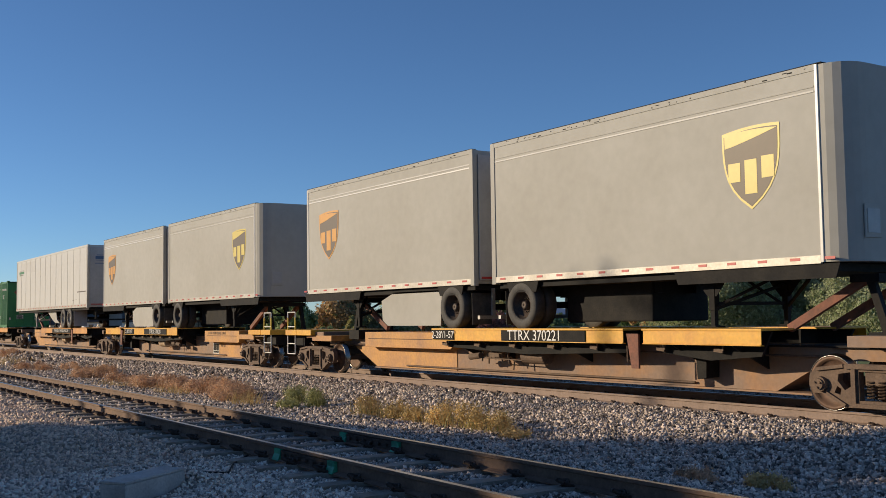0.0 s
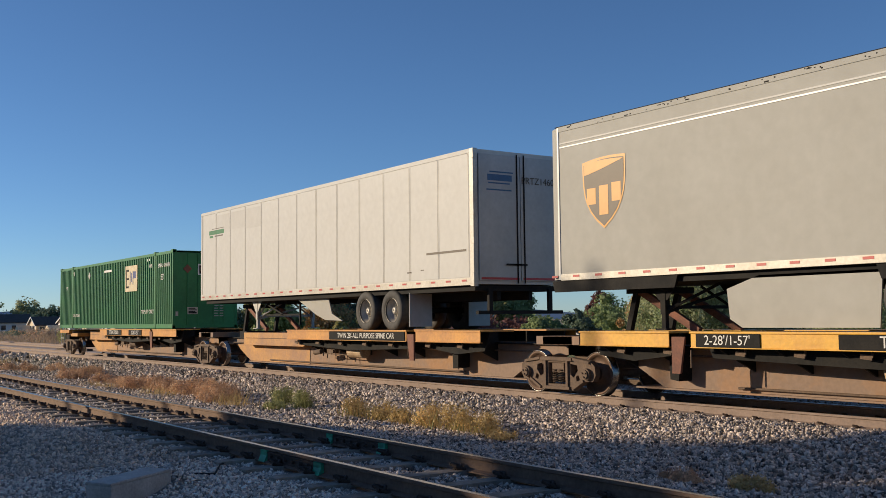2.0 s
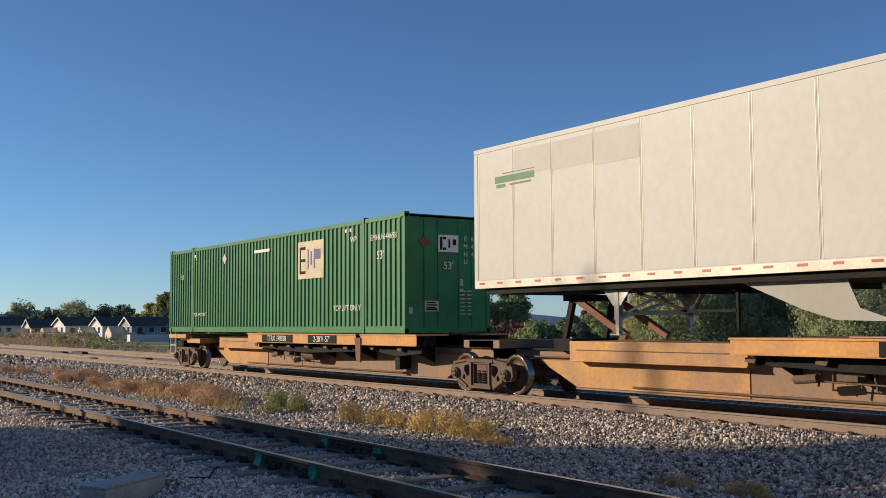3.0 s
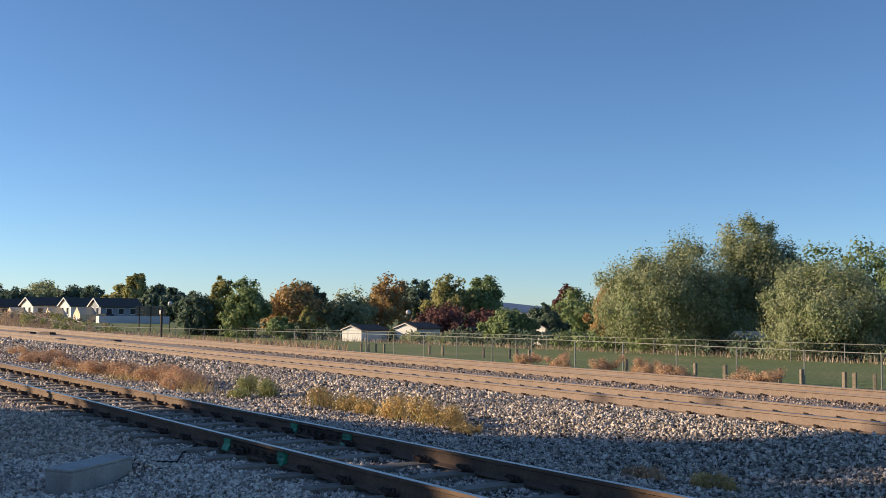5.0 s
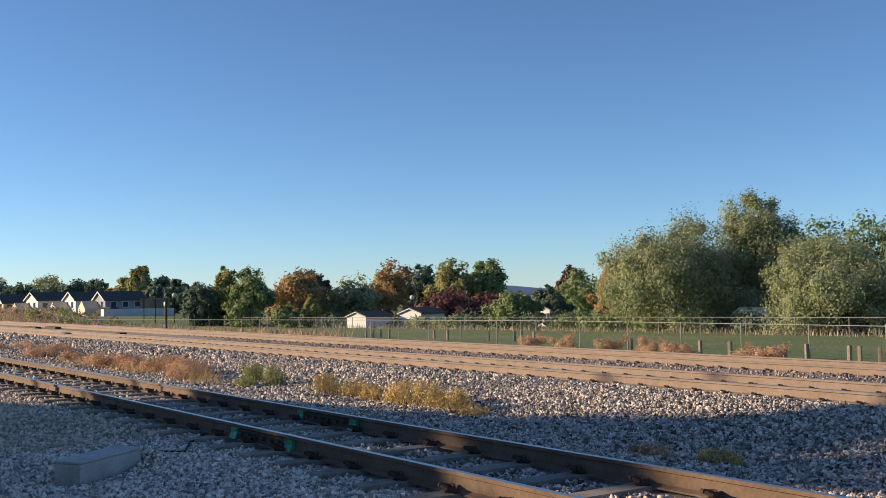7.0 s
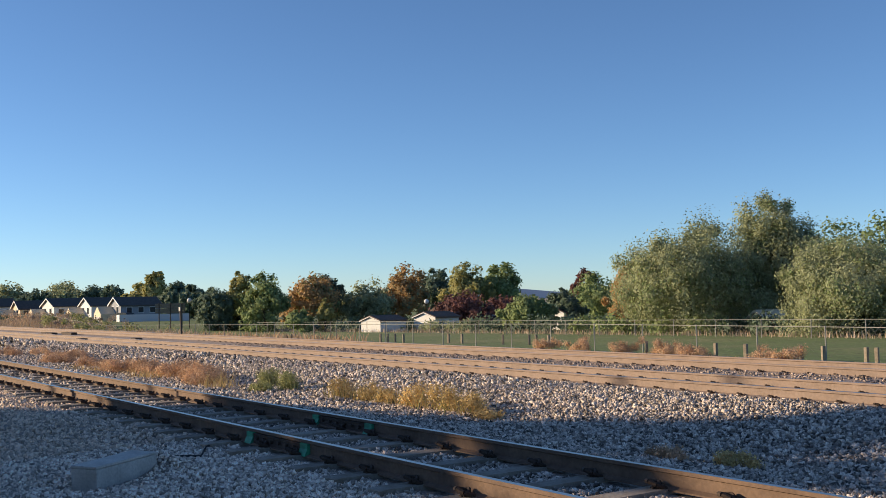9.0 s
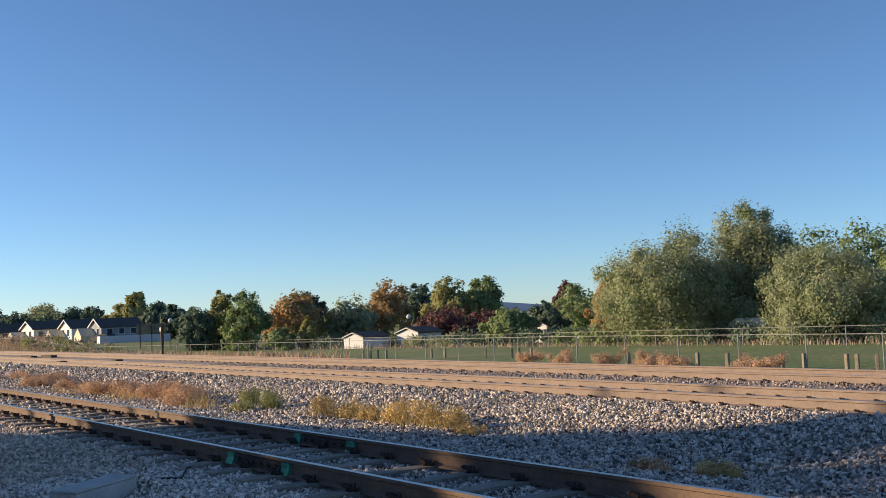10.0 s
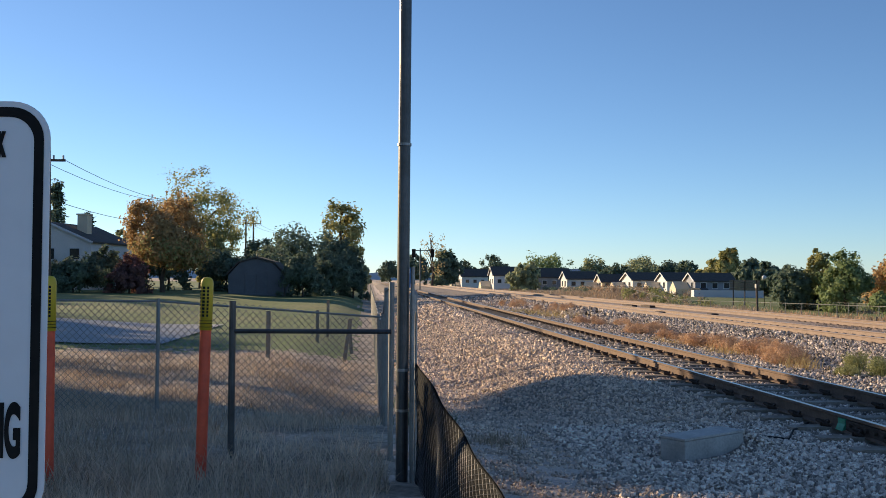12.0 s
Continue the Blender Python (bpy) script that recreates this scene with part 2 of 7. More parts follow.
def prism(bm, pts, axis, a, b):
    """Extrude a closed outline of (u, v) along an axis from a to b. axis y: u=x, v=z; axis x: u=y, v=z; axis z: u=x, v=y."""
    def put(u, v, w):
        return {"y": (u, w, v), "x": (w, u, v), "z": (u, v, w)}[axis]
    va = [bm.verts.new(put(u, v, a)) for u, v in pts]
    vb = [bm.verts.new(put(u, v, b)) for u, v in pts]
    bm.faces.new(va)
    bm.faces.new(vb[::-1])
    for i in range(len(pts)):
        j = (i + 1) % len(pts)
        bm.faces.new((va[j], va[i], vb[i], vb[j]))


def ring(bm, c, axis, profile, seg=28):
    """Turn a closed (radius, along) outline round an axis through c."""
    rows = []
    for i in range(seg):
        a = 2 * math.pi * i / seg
        row = []
        for r, w in profile:
            u, v = r * math.cos(a), r * math.sin(a)
            p = {"y": (u, w, v), "x": (w, u, v), "z": (u, v, w)}[axis]
            row.append(bm.verts.new((c[0] + p[0], c[1] + p[1], c[2] + p[2])))
        rows.append(row)
    k = len(profile)
    for i in range(seg):
        for j in range(k):
            bm.faces.new((rows[i][j], rows[(i + 1) % seg][j], rows[(i + 1) % seg][(j + 1) % k], rows[i][(j + 1) % k]))


def part(name, bm, material, parent=None, label="", smooth=False, bevel=0.0):
    """Link a bmesh as one mesh object, under a thing or a part."""
    if bevel:
        bmesh.ops.bevel(bm, geom=[e for e in bm.edges if len(e.link_faces) == 2 and e.calc_face_angle(0) > 0.6], offset=bevel, segments=2, affect="EDGES", profile=0.6)
    bmesh.ops.recalc_face_normals(bm, faces=bm.faces)
    if smooth:
        for f in bm.faces:
            f.smooth = True
    me = bpy.data.meshes.new(name)
    bm.to_mesh(me)
    bm.free()
    me.materials.append(material)
    ob = new(name, me)
    if parent:
        ob.parent = parent
    if label:
        ob["label"] = label
    return ob


def mesh_from(name, verts, faces, material, smooth=False):
    """A mesh from arrays: verts (n, 3) and equal-sized faces (m, k)."""
    me = bpy.data.meshes.new(name)
    faces = np.asarray(faces, dtype=np.int32)
    m, k = faces.shape
    me.vertices.add(len(verts))
    me.vertices.foreach_set("co", np.asarray(verts, dtype=np.float32).ravel())
    me.loops.add(m * k)
    me.loops.foreach_set("vertex_index", faces.ravel())
    me.polygons.add(m)
    me.polygons.foreach_set("loop_start", np.arange(0, m * k, k, dtype=np.int32))
    me.polygons.foreach_set("loop_total", np.full(m, k, dtype=np.int32))
    if smooth:
        me.polygons.foreach_set("use_smooth", np.ones(m, dtype=bool))
    me.update(calc_edges=True)
    me.materials.append(material)
    return new(name, me)


def thing(name, m=None):
    ob = new(name)
    if m is not None:
        ob.matrix_basis = m
    return ob


def lettering(name, text, size, m, material, parent, label="", bold=0.0):
    """Built-in font text as a thin mesh, laid by the pose m."""
    cu = bpy.data.curves.new(name, "FONT")
    cu.body = text
    cu.size = size
    cu.extrude = 0.001
    cu.offset = bold
    cu.align_x = "CENTER"
    cu.align_y = "CENTER"
    tmp = bpy.data.objects.new(name, cu)
    scene.collection.objects.link(tmp)
    dg = bpy.context.evaluated_depsgraph_get()
    me = bpy.data.meshes.new_from_object(tmp.evaluated_get(dg))
    bpy.data.objects.remove(tmp)
    me.materials.clear()
    me.materials.append(material)
    ob = new(name, me)
    ob.parent = parent
    ob.matrix_basis = m
    if label:
        ob["label"] = label
    return ob


# ---- ground ----
Y_S, Y_M, Y_N = 5.49, 13.757, 18.15      # near rail of the siding, of the first main, of the second main
Z_M = 0.06
G = 1.505


def sstep(a, b, v):
    t = np.clip((v - a) / (b - a), 0, 1)
    return t * t * (3 - 2 * t)


def house_rise(x, y):
    """The field climbs again towards the houses."""
    return 1.4 * sstep(108.0, 140.0, -np.asarray(x, float)) * sstep(24.0, 33.0, np.asarray(y, float))


def ground_z(x, y):
    """Height of the ground: a flat strip, two ballasted beds, and a field that falls away."""
    x, y = np.asarray(x, float), np.asarray(y, float)
    r = np.hypot(x, y)
    z = -0.25 + 0 * y
    z = z + 0.028 * np.exp(-((y - 6.25) / 1.9) ** 4)
    z = z - 0.09 * sstep(8.0, 9.2, y) + 0.235 * sstep(9.8, 12.9, y)
    z = z - 0.88 * sstep(20.6, 24.0, y)
    z = z - 0.0105 * np.clip(r - 50, 0, 160) * sstep(22.0, 30.0, y)
    # the bank beside the fence line, low at the fence and high at the siding
    z = z - 0.72 * sstep(4.5, 1.5, y) * sstep(12.0, 19.0, -x) * (0.45 + 0.55 * sstep(-2.5, 0.3, y)) * sstep(-16.0, -8.0, y)
    z = z + house_rise(x, y)
    # gravel heaped against the far end of the concrete box
    z = z + 0.13 * np.exp(-((x + 11.32) ** 2 + (y - 4.02) ** 2) / 0.11)
    z = z - 0.07 * np.exp(-((x + 10.75) ** 2 + (y - 3.05) ** 2) / 0.35)
    z = z + 0.45 * sstep(40, 110, -x) * sstep(0.0, -4.0, y)
    return z


def ground_mesh():
    def axis(fine0, fine1, step, lo, hi, grow):
        v = list(np.arange(fine0, fine1, step))
        s, a = step, fine0
        while a > lo:
            s *= grow
            a -= s
            v.insert(0, a)
        s, a = step, v[-1]
        while a < hi:
            s *= grow
            a += s
            v.append(a)
        return np.array(v)
    xs = axis(-34.0, 4.0, 0.25, -4500, 4500, 1.13)
    ys = axis(-6.0, 26.0, 0.2, -4500, 4500, 1.13)
    X, Y = np.meshgrid(xs, ys)
    Z = ground_z(X, Y)
    rng = np.random.default_rng(3)
    Z = Z + rng.normal(0, 0.012, Z.shape) * ((np.abs(X) < 60) & (np.abs(Y) < 40))
    n = len(xs)
    idx = np.arange(len(xs) * len(ys)).reshape(len(ys), n)
    f = np.stack([idx[:-1, :-1], idx[:-1, 1:], idx[1:, 1:], idx[1:, :-1]], -1).reshape(-1, 4)
    ob = mesh_from("ground", np.stack([X, Y, Z], -1).reshape(-1, 3), f, M_GRBED, True)
    for m in (M_PATH, M_DRY, M_LAWN, M_DUSTBED):
        ob.data.materials.append(m)
    cx, cy = X.ravel()[f].mean(1), Y.ravel()[f].mean(1)
    jit = rng.normal(0, 0.18, len(cx))
    fy = cy + jit
    mi = np.zeros(len(cx), dtype=np.int32)
    mi[(fy < 2.1)] = 1
    mi[(fy < 0.35) & (cx < -4)] = 2
    mi[(fy < 1.25) & (cx < -12.5)] = 2
    mi[(fy < -9)] = 3
    mi[(cx < -31 + 3 * jit) & (fy < -0.6)] = 3
    mi[(fy > 13.2)] = 4
    mi[(fy > 21.2)] = 2
    mi[(fy > 25.5)] = 3
    mi[(np.abs(cx) > 420) | (cy > 420)] = 2
    ob.data.polygons.foreach_set("material_index", mi)
    return tagged(ob, "dry gravelly ground with ballast beds and lawn beyond", "ground", kind="structure")


ground = ground_mesh()

# ---- tracks ----
RAIL_PROFILE = [(-0.075, -0.186), (0.075, -0.186), (0.075, -0.172), (0.012, -0.150), (0.010, -0.045), (0.036, -0.034), (0.036, -0.004),
                (0.032, 0.0), (-0.032, 0.0), (-0.036, -0.004), (-0.036, -0.034), (-0.010, -0.045), (-0.012, -0.150), (-0.075, -0.172)]


def rail(y, z, parent):
    bm = bmesh.new()
    prism(bm, RAIL_PROFILE, "x", -900.0, 400.0)
    ob = part("rail", bm, M_RAIL if y > 10 else M_RAILS, parent)
    ob.data.materials.append(M_RAILTOP)
    for p in ob.data.polygons:
        if p.normal.z > 0.9 and p.center.z > -0.001:
            p.material_index = 1
    ob.location = (0, y, z)
    return ob


def clip_mesh():
    """One sprung rail clip: a bent round bar beside the rail foot."""
    bm = bmesh.new()
    pts = [(-0.07, 0.02, 0.005), (-0.05, 0.10, 0.035), (0.0, 0.125, 0.055), (0.05, 0.10, 0.05), (0.06, 0.03, 0.035), (0.02, 0.005, 0.04), (-0.02, 0.03, 0.03), (0.0, 0.09, 0.005)]
    for a, b in zip(pts, pts[1:]):
        rod(bm, a, b, 0.016, 6)
    box(bm, 0, 0.06, -0.004, 0.06, 0.05, 0.03)
    ob = part("rail_clip", bm, M_CLIP)
    me = ob.data
    bpy.data.objects.remove(ob)
    return me


CLIP = clip_mesh()


def track(name, y, z, spacing, x0, x1, tie_top, label, clip=1.25):
    t = tagged(thing(name), label, "railway track", kind="structure")
    rail(y, z, t)
    rail(y + G, z, t)
    bm = bmesh.new()
    prism(bm, [(-1.3, -0.2), (1.3, -0.2), (1.3, -0.01), (1.22, 0.0), (-1.22, 0.0), (-1.3, -0.01)], "x", -0.11, 0.11)
    proto = part("sleeper", bm, M_TIE)
    me = proto.data
    bpy.data.objects.remove(proto)
    rng = random.Random(int(y * 10))
    n = 0
    x = x1
    rows = []
    while x > x0 and n < 130:
        ob = new("sleeper", me)
        ob.parent = t
        ob.location = (x, y + G / 2, z + tie_top)
        ob.rotation_euler = (0, 0, rng.uniform(-0.01, 0.01))
        rows.append(x)
        x -= spacing
        n += 1
    for x in rows[:72]:
        for yy, s in ((y, -1), (y + G, -1), (y, 1), (y + G, 1)):
            ob = new("rail_clip", CLIP)
            ob.parent = t
            ob.location = (x, yy + s * 0.05, z - 0.172)
            ob.rotation_euler = (0, 0, 0 if s > 0 else math.pi)
            ob.scale = (clip, clip, clip * 1.08)
    # the sleepers that lie farther off
    if x > -420:
        v, f = [], []
        while x > -420:
            b = len(v)
            for dx, dy, dz in ((-.11, -1.3, -.05), (.11, -1.3, -.05), (.11, 1.3, -.05), (-.11, 1.3, -.05), (-.11, -1.3, 0), (.11, -1.3, 0), (.11, 1.3, 0), (-.11, 1.3, 0)):
                v.append((x + dx, y + G / 2 + dy, z + tie_top + dz))
            f += [(b + 4, b + 5, b + 6, b + 7), (b, b + 1, b + 5, b + 4), (b + 1, b + 2, b + 6, b + 5), (b + 3, b, b + 4, b + 7)]
            x -= spacing
        ob = tagged(mesh_from("far_sleepers", v, f, M_TIE), kind="stuff")
        ob.parent = t
    return t


siding = track("track_siding", Y_S, 0.0, 0.82, -75.0, -3.3, -0.168, "siding track with rusty rails on pale sleepers")
main_1 = track("track_main_1", Y_M, Z_M, 0.61, -60.0, -2.0, -0.205, "main line track with rust-brown rails and spring clips", 0.8)
main_2 = track("track_main_2", Y_N, Z_M, 0.61, -60.0, -2.0, -0.205, "second main line track with rust-brown rails", 0.8)

# ---- train ----
V = 16.303                    # metres a second along +x
MOVING, SPINNING = [], []
Y_F, Y_B = 13.23, 15.79       # sides of the loads
Y_C = Y_M + G / 2
DECK = 1.31


def rolling(name, label, category, group=""):
    ob = tagged(thing(name), label, category, group)
    MOVING.append(ob)
    return ob


def shared(ob_mesh, name, parent, loc, rot=(0, 0, 0)):
    ob = new(name, ob_mesh)
    ob.parent = parent
    ob.location = loc
    ob.rotation_euler = rot
    return ob


def proto(bm, material, smooth=False, bevel=0.0):
    ob = part("proto", bm, material, None, "", smooth, bevel)
    me = ob.data
    bpy.data.objects.remove(ob)
    return me


def make_protos():
    p = {}
    # road tyre and wheel, axis y, outer face towards -y
    bm = bmesh.new()
    ring(bm, (0, 0, 0), "y", [(0.29, -0.11), (0.33, -0.135), (0.42, -0.14), (0.475, -0.125), (0.50, -0.095), (0.50, 0.095), (0.475, 0.125), (0.33, 0.135), (0.29, 0.11)], 36)
    p["tyre"] = proto(bm, M_RUBBER, True)
    bm = bmesh.new()
    ring(bm, (0, 0, 0), "y", [(0.30, -0.125), (0.305, -0.10), (0.27, -0.06), (0.25, 0.03), (0.10, 0.05), (0.10, 0.07), (0.29, 0.07)], 32)
    ring(bm, (0, 0, 0), "y", [(0.01, -0.06), (0.075, -0.06), (0.09, -0.03), (0.11, 0.06), (0.01, 0.06)], 16)
    for i in range(10):
        a = i * math.pi / 5
        rod(bm, (0.14 * math.cos(a), 0.045, 0.14 * math.sin(a)), (0.14 * math.cos(a), 0.01, 0.14 * math.sin(a)), 0.014, 6)
    p["rim"] = proto(bm, M_ALU, True)
    p["rim_dark"] = p["rim"].copy()
    p["rim_dark"].materials.clear()
    p["rim_dark"].materials.append(M_RIM)
    # rail wheelset: two wheels and the axle, axis y
    bm = bmesh.new()
    for s in (-1, 1):
        y = s * G / 2
        ring(bm, (0, y, 0), "y", [(0.07, s * 0.06), (0.13, s * 0.05), (0.15, -s * 0.01), (0.345, s * 0.02), (0.36, s * 0.065), (0.405, s * 0.065), (0.405, -s * 0.06), (0.36, -s * 0.06), (0.15, -s * 0.06), (0.07, -s * 0.08)], 40)
    rod(bm, (0, -1.05, 0), (0, 1.05, 0), 0.075, 16)
    p["wheelset"] = proto(bm, M_WHEEL, True)
    for s in (-1, 1):
        y = s * G / 2
        bm = bmesh.new()
        ring(bm, (0, y, 0), "y", [(0.406, s * 0.069), (0.419, s * 0.069), (0.420, -s * 0.04), (0.445, -s * 0.05), (0.445, -s * 0.075), (0.40, -s * 0.075)], 48)
        p["tread%d" % s] = proto(bm, M_TREAD, True)
    # bogie side frame, plane xz: a cast plate with openings
    outer = [(-1.12, -0.02), (-1.10, 0.15), (-0.97, 0.25), (-0.45, 0.31), (0.45, 0.31), (0.97, 0.25), (1.10, 0.15), (1.12, -0.02), (1.04, -0.14), (0.86, -0.14),
             (0.74, -0.16), (0.50, -0.33), (-0.50, -0.33), (-0.74, -0.16), (-0.86, -0.14), (-1.04, -0.14)]
    holes = [[(-0.26, -0.22), (0.26, -0.22), (0.26, 0.20), (-0.26, 0.20)],
             [(0.40, 0.19), (0.60, 0.16), (0.62, 0.06), (0.50, -0.08), (0.40, -0.02)], [(-0.40, 0.19), (-0.60, 0.16), (-0.62, 0.06), (-0.50, -0.08), (-0.40, -0.02)],
             [(0.56, -0.06), (0.63, -0.02), (0.68, -0.12), (0.58, -0.15)], [(-0.56, -0.06), (-0.63, -0.02), (-0.68, -0.12), (-0.58, -0.15)]]
    bm = bmesh.new()
    edges = []
    for loop in [outer] + holes:
        vs = [bm.verts.new((x, -0.06, z)) for x, z in loop]
        edges += [bm.edges.new((vs[i], vs[(i + 1) % len(vs)])) for i in range(len(vs))]
    bmesh.ops.triangle_fill(bm, use_beauty=True, use_dissolve=False, edges=edges)
    ext = bmesh.ops.extrude_face_region(bm, geom=list(bm.faces))
    bmesh.ops.translate(bm, vec=(0, 0.12, 0), verts=[g for g in ext["geom"] if isinstance(g, bmesh.types.BMVert)])
    box(bm, 0, -0.02, 0.27, 0.95, 0.17, 0.06)
    box(bm, 0, -0.02, -0.29, 0.8, 0.17, 0.06)
    for s in (-1, 1):
        bar(bm, (s * 0.97, -0.02, 0.22), (s * 0.5, -0.02, 0.28), 0.16, 0.05)
        bar(bm, (s * 0.80, -0.02, -0.13), (s * 0.48, -0.02, -0.30), 0.16, 0.05)
        bar(bm, (s * 0.33, -0.02, 0.25), (s * 0.33, -0.02, -0.27), 0.16, 0.06)
    p["side_frame"] = proto(bm, M_TRUCK)
    bm = bmesh.new()
    for s in (-1, 1):
        for x in (-0.09, 0.09):
            for k in range(6):
                z = -0.18 + k * 0.045
                ring(bm, (x, s * 0.0, z), "z", [(0.055, 0), (0.075, 0), (0.075, 0.022), (0.055, 0.022)], 12)
    p["spring_nest"] = proto(bm, M_TRUCK, True)
    bm = bmesh.new()
    rod(bm, (0, -0.13, 0), (0, 0.02, 0), 0.115, 18)
    rod(bm, (0, -0.16, 0), (0, -0.13, 0), 0.085, 18)
    for i in range(3):
        a = i * 2 * math.pi / 3 + 0.5
        rod(bm, (0.05 * math.cos(a), -0.185, 0.05 * math.sin(a)), (0.05 * math.cos(a), -0.155, 0.05 * math.sin(a)), 0.016, 6)
    p["bearing_cap"] = proto(bm, M_TRUCK)
    bm = bmesh.new()
    box(bm, 0, 0, 0, 0.18, 0.006, 0.042)
    p["reflector"] = proto(bm, M_RED)
    # lashing hook under the deck edge
    bm = bmesh.new()
    bar(bm, (-0.09, 0, 0.0), (0.10, 0, -0.02), 0.03, 0.07)
    bar(bm, (0.10, 0, -0.02), (0.10, 0, 0.06), 0.03, 0.03)
    p["lashing_hook"] = proto(bm, M_TRUCK)
    return p


P = make_protos()


def bogie(parent, xc, spin):
    """A freight bogie under a unit: two side frames, spring nests, bolster, and two turning wheelsets."""
    zc = Z_M + 0.42
    bm = bmesh.new()
    box(bm, xc, Y_C, zc + 0.12, 0.36, 2.1, 0.24)
    box(bm, xc, Y_C, zc + 0.34, 0.6, 0.7, 0.2)
    bog = part("bogie", bm, M_TRUCK, parent, "dusty brown cast steel freight bogie", bevel=0.02)
    for s in (-1, 1):
        shared(P["side_frame"], "side_frame", bog, (xc, Y_C + s * 1.02, zc))
        shared(P["spring_nest"], "spring_nest", bog, (xc, Y_C + s * 1.02, zc))
        for d in (-0.9, 0.9):
            shared(P["bearing_cap"], "bearing_cap", bog, (xc + d, Y_C + s * 1.02, zc), (0, 0, 0 if s < 0 else math.pi))
    for d in (-0.9, 0.9):
        ws = shared(P["wheelset"], "wheelset", parent, (xc + d, Y_C, zc))
        ws["label"] = "rust-brown wheelset with polished treads"
        shared(P["tread-1"], "tread", ws, (0, 0, 0))
        shared(P["tread1"], "tread", ws, (0, 0, 0))
        SPINNING.append((ws, (xc + d, Y_C, zc)))


def spine_unit(xd, s, length, decks, bare, bogies, marks, hitches, ladder=None, paint=M_DECKY, tank=M_TANK):
    """One platform of a spine car. xd: the bogie at the decked end; s: the way to the other end; decks: two stretches from xd."""
    t = rolling("spine_car", "yellow-brown spine car platform with dusty beam and black lettered panels", "rail car", "spine cars of the train")
    X = lambda u: xd + s * u
    zt, zb = 1.0, 0.27
    # central beam, deep in the middle and raised over the bogies
    bm = bmesh.new()
    out = [(X(-0.4), zt), (X(-0.4), 0.80), (X(1.25), 0.80), (X(2.25), zb), (X(length - 2.38), zb), (X(length - 1.18), 0.80), (X(length + 0.4), 0.80), (X(length + 0.4), zt)]
    prism(bm, out, "y", Y_C - 0.42, Y_C + 0.42)
    part("spine_beam", bm, M_SPINE, t, "dust-brown welded steel centre beam", bevel=0.012)
    bm = bmesh.new()
    span(bm, X(1.5), X(length - 2.45), Y_C - 0.52, Y_C + 0.52, zb - 0.03, zb)
    part("bottom_flange", bm, M_SPINE, t)
    bm = bmesh.new()
    span(bm, X(-0.6), X(length + 0.6), Y_C - 0.5, Y_C + 0.5, zt, zt + 0.035)
    part("top_flange", bm, M_BLACK, t)
    # the raised yellow box on the bare end
    bm = bmesh.new()
    span(bm, X(bare[0]), X(bare[1]), Y_C - 0.72, Y_C + 0.72, 0.82, 1.20)
    span(bm, X(bare[0]), X(bare[1]), Y_C - 0.75, Y_C + 0.75, 0.80, 0.83)
    part("end_box", bm, M_YELLOW, t, "worn yellow raised end box", bevel=0.012)
    bm = bmesh.new()
    yp = Y_C - 0.43
    prism(bm, [(X(bare[0] + 0.2), zb + 0.01), (X(length - 2.40), zb + 0.01), (X(length - 1.20), 0.79), (X(bare[0] + 0.2), 0.79)], "y", yp - 0.008, yp)
    part("side_plate", bm, M_YELLOW, t, "worn orange side plate")
    bm = bmesh.new()
    span(bm, X(bare[0] + 0.3), X(bare[1] - 0.2), Y_C - 0.735, Y_C - 0.72, 1.02, 1.035)
    part("pipe", bm, M_TRUCK, t)
    # decks for the tyres, both sides
    for k, (a, b) in enumerate(decks):
        for y0, y1, f in ((13.13, 14.05, -1), (14.97, 15.89, 1)):
            bm = bmesh.new()
            span(bm, X(a), X(b), y0, y1, DECK - 0.035, DECK)
            fy = y0 if f < 0 else y1
            span(bm, X(a + 0.02), X(b - 0.02), fy + 0.02 * -f, fy + 0.035 * -f, DECK - 0.26, DECK - 0.035)
            span(bm, X(a + 0.02), X(b - 0.02), fy + 0.0, fy + 0.09 * -f, DECK - 0.275, DECK - 0.26)
            dk = part("deck", bm, paint, t, "worn orange-yellow wheel deck", bevel=0.006)
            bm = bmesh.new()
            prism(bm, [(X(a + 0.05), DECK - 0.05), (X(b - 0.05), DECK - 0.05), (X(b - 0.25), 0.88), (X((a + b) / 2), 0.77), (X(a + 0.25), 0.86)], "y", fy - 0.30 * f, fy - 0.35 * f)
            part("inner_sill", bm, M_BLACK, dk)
            n = max(2, int(abs(b - a) / 1.1))
            for i in range(n):
                u = a + (i + 0.5) * (b - a) / n
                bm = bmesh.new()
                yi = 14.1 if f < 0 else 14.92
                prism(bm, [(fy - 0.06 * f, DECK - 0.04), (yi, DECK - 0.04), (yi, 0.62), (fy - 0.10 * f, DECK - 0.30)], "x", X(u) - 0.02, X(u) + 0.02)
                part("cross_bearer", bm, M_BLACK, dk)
            if f < 0:
                for i in range(n):
                    shared(P["lashing_hook"], "lashing_hook", dk, (X(a + (i + 0.8) * (b - a) / n), y0 + 0.20, DECK - 0.35))
    # black lettered fascia panels
    for u0, u1, text, size, *off in marks:
        bm = bmesh.new()
        span(bm, X(u0), X(u1), 13.145, 13.128, DECK - 0.255, DECK - 0.04)
        pan = part("marking_panel", bm, M_BLACK, t, "black panel with white stencilled lettering")
        if text:
            lettering("lettering", text, size, pose((X(u0) + X(u1)) / 2 + sum(off), 13.124, DECK - 0.148, 90), M_LETTER, pan)
    # hinged plate between the decks
    bm = bmesh.new()
    um = (decks[0][1] + decks[1][0]) / 2
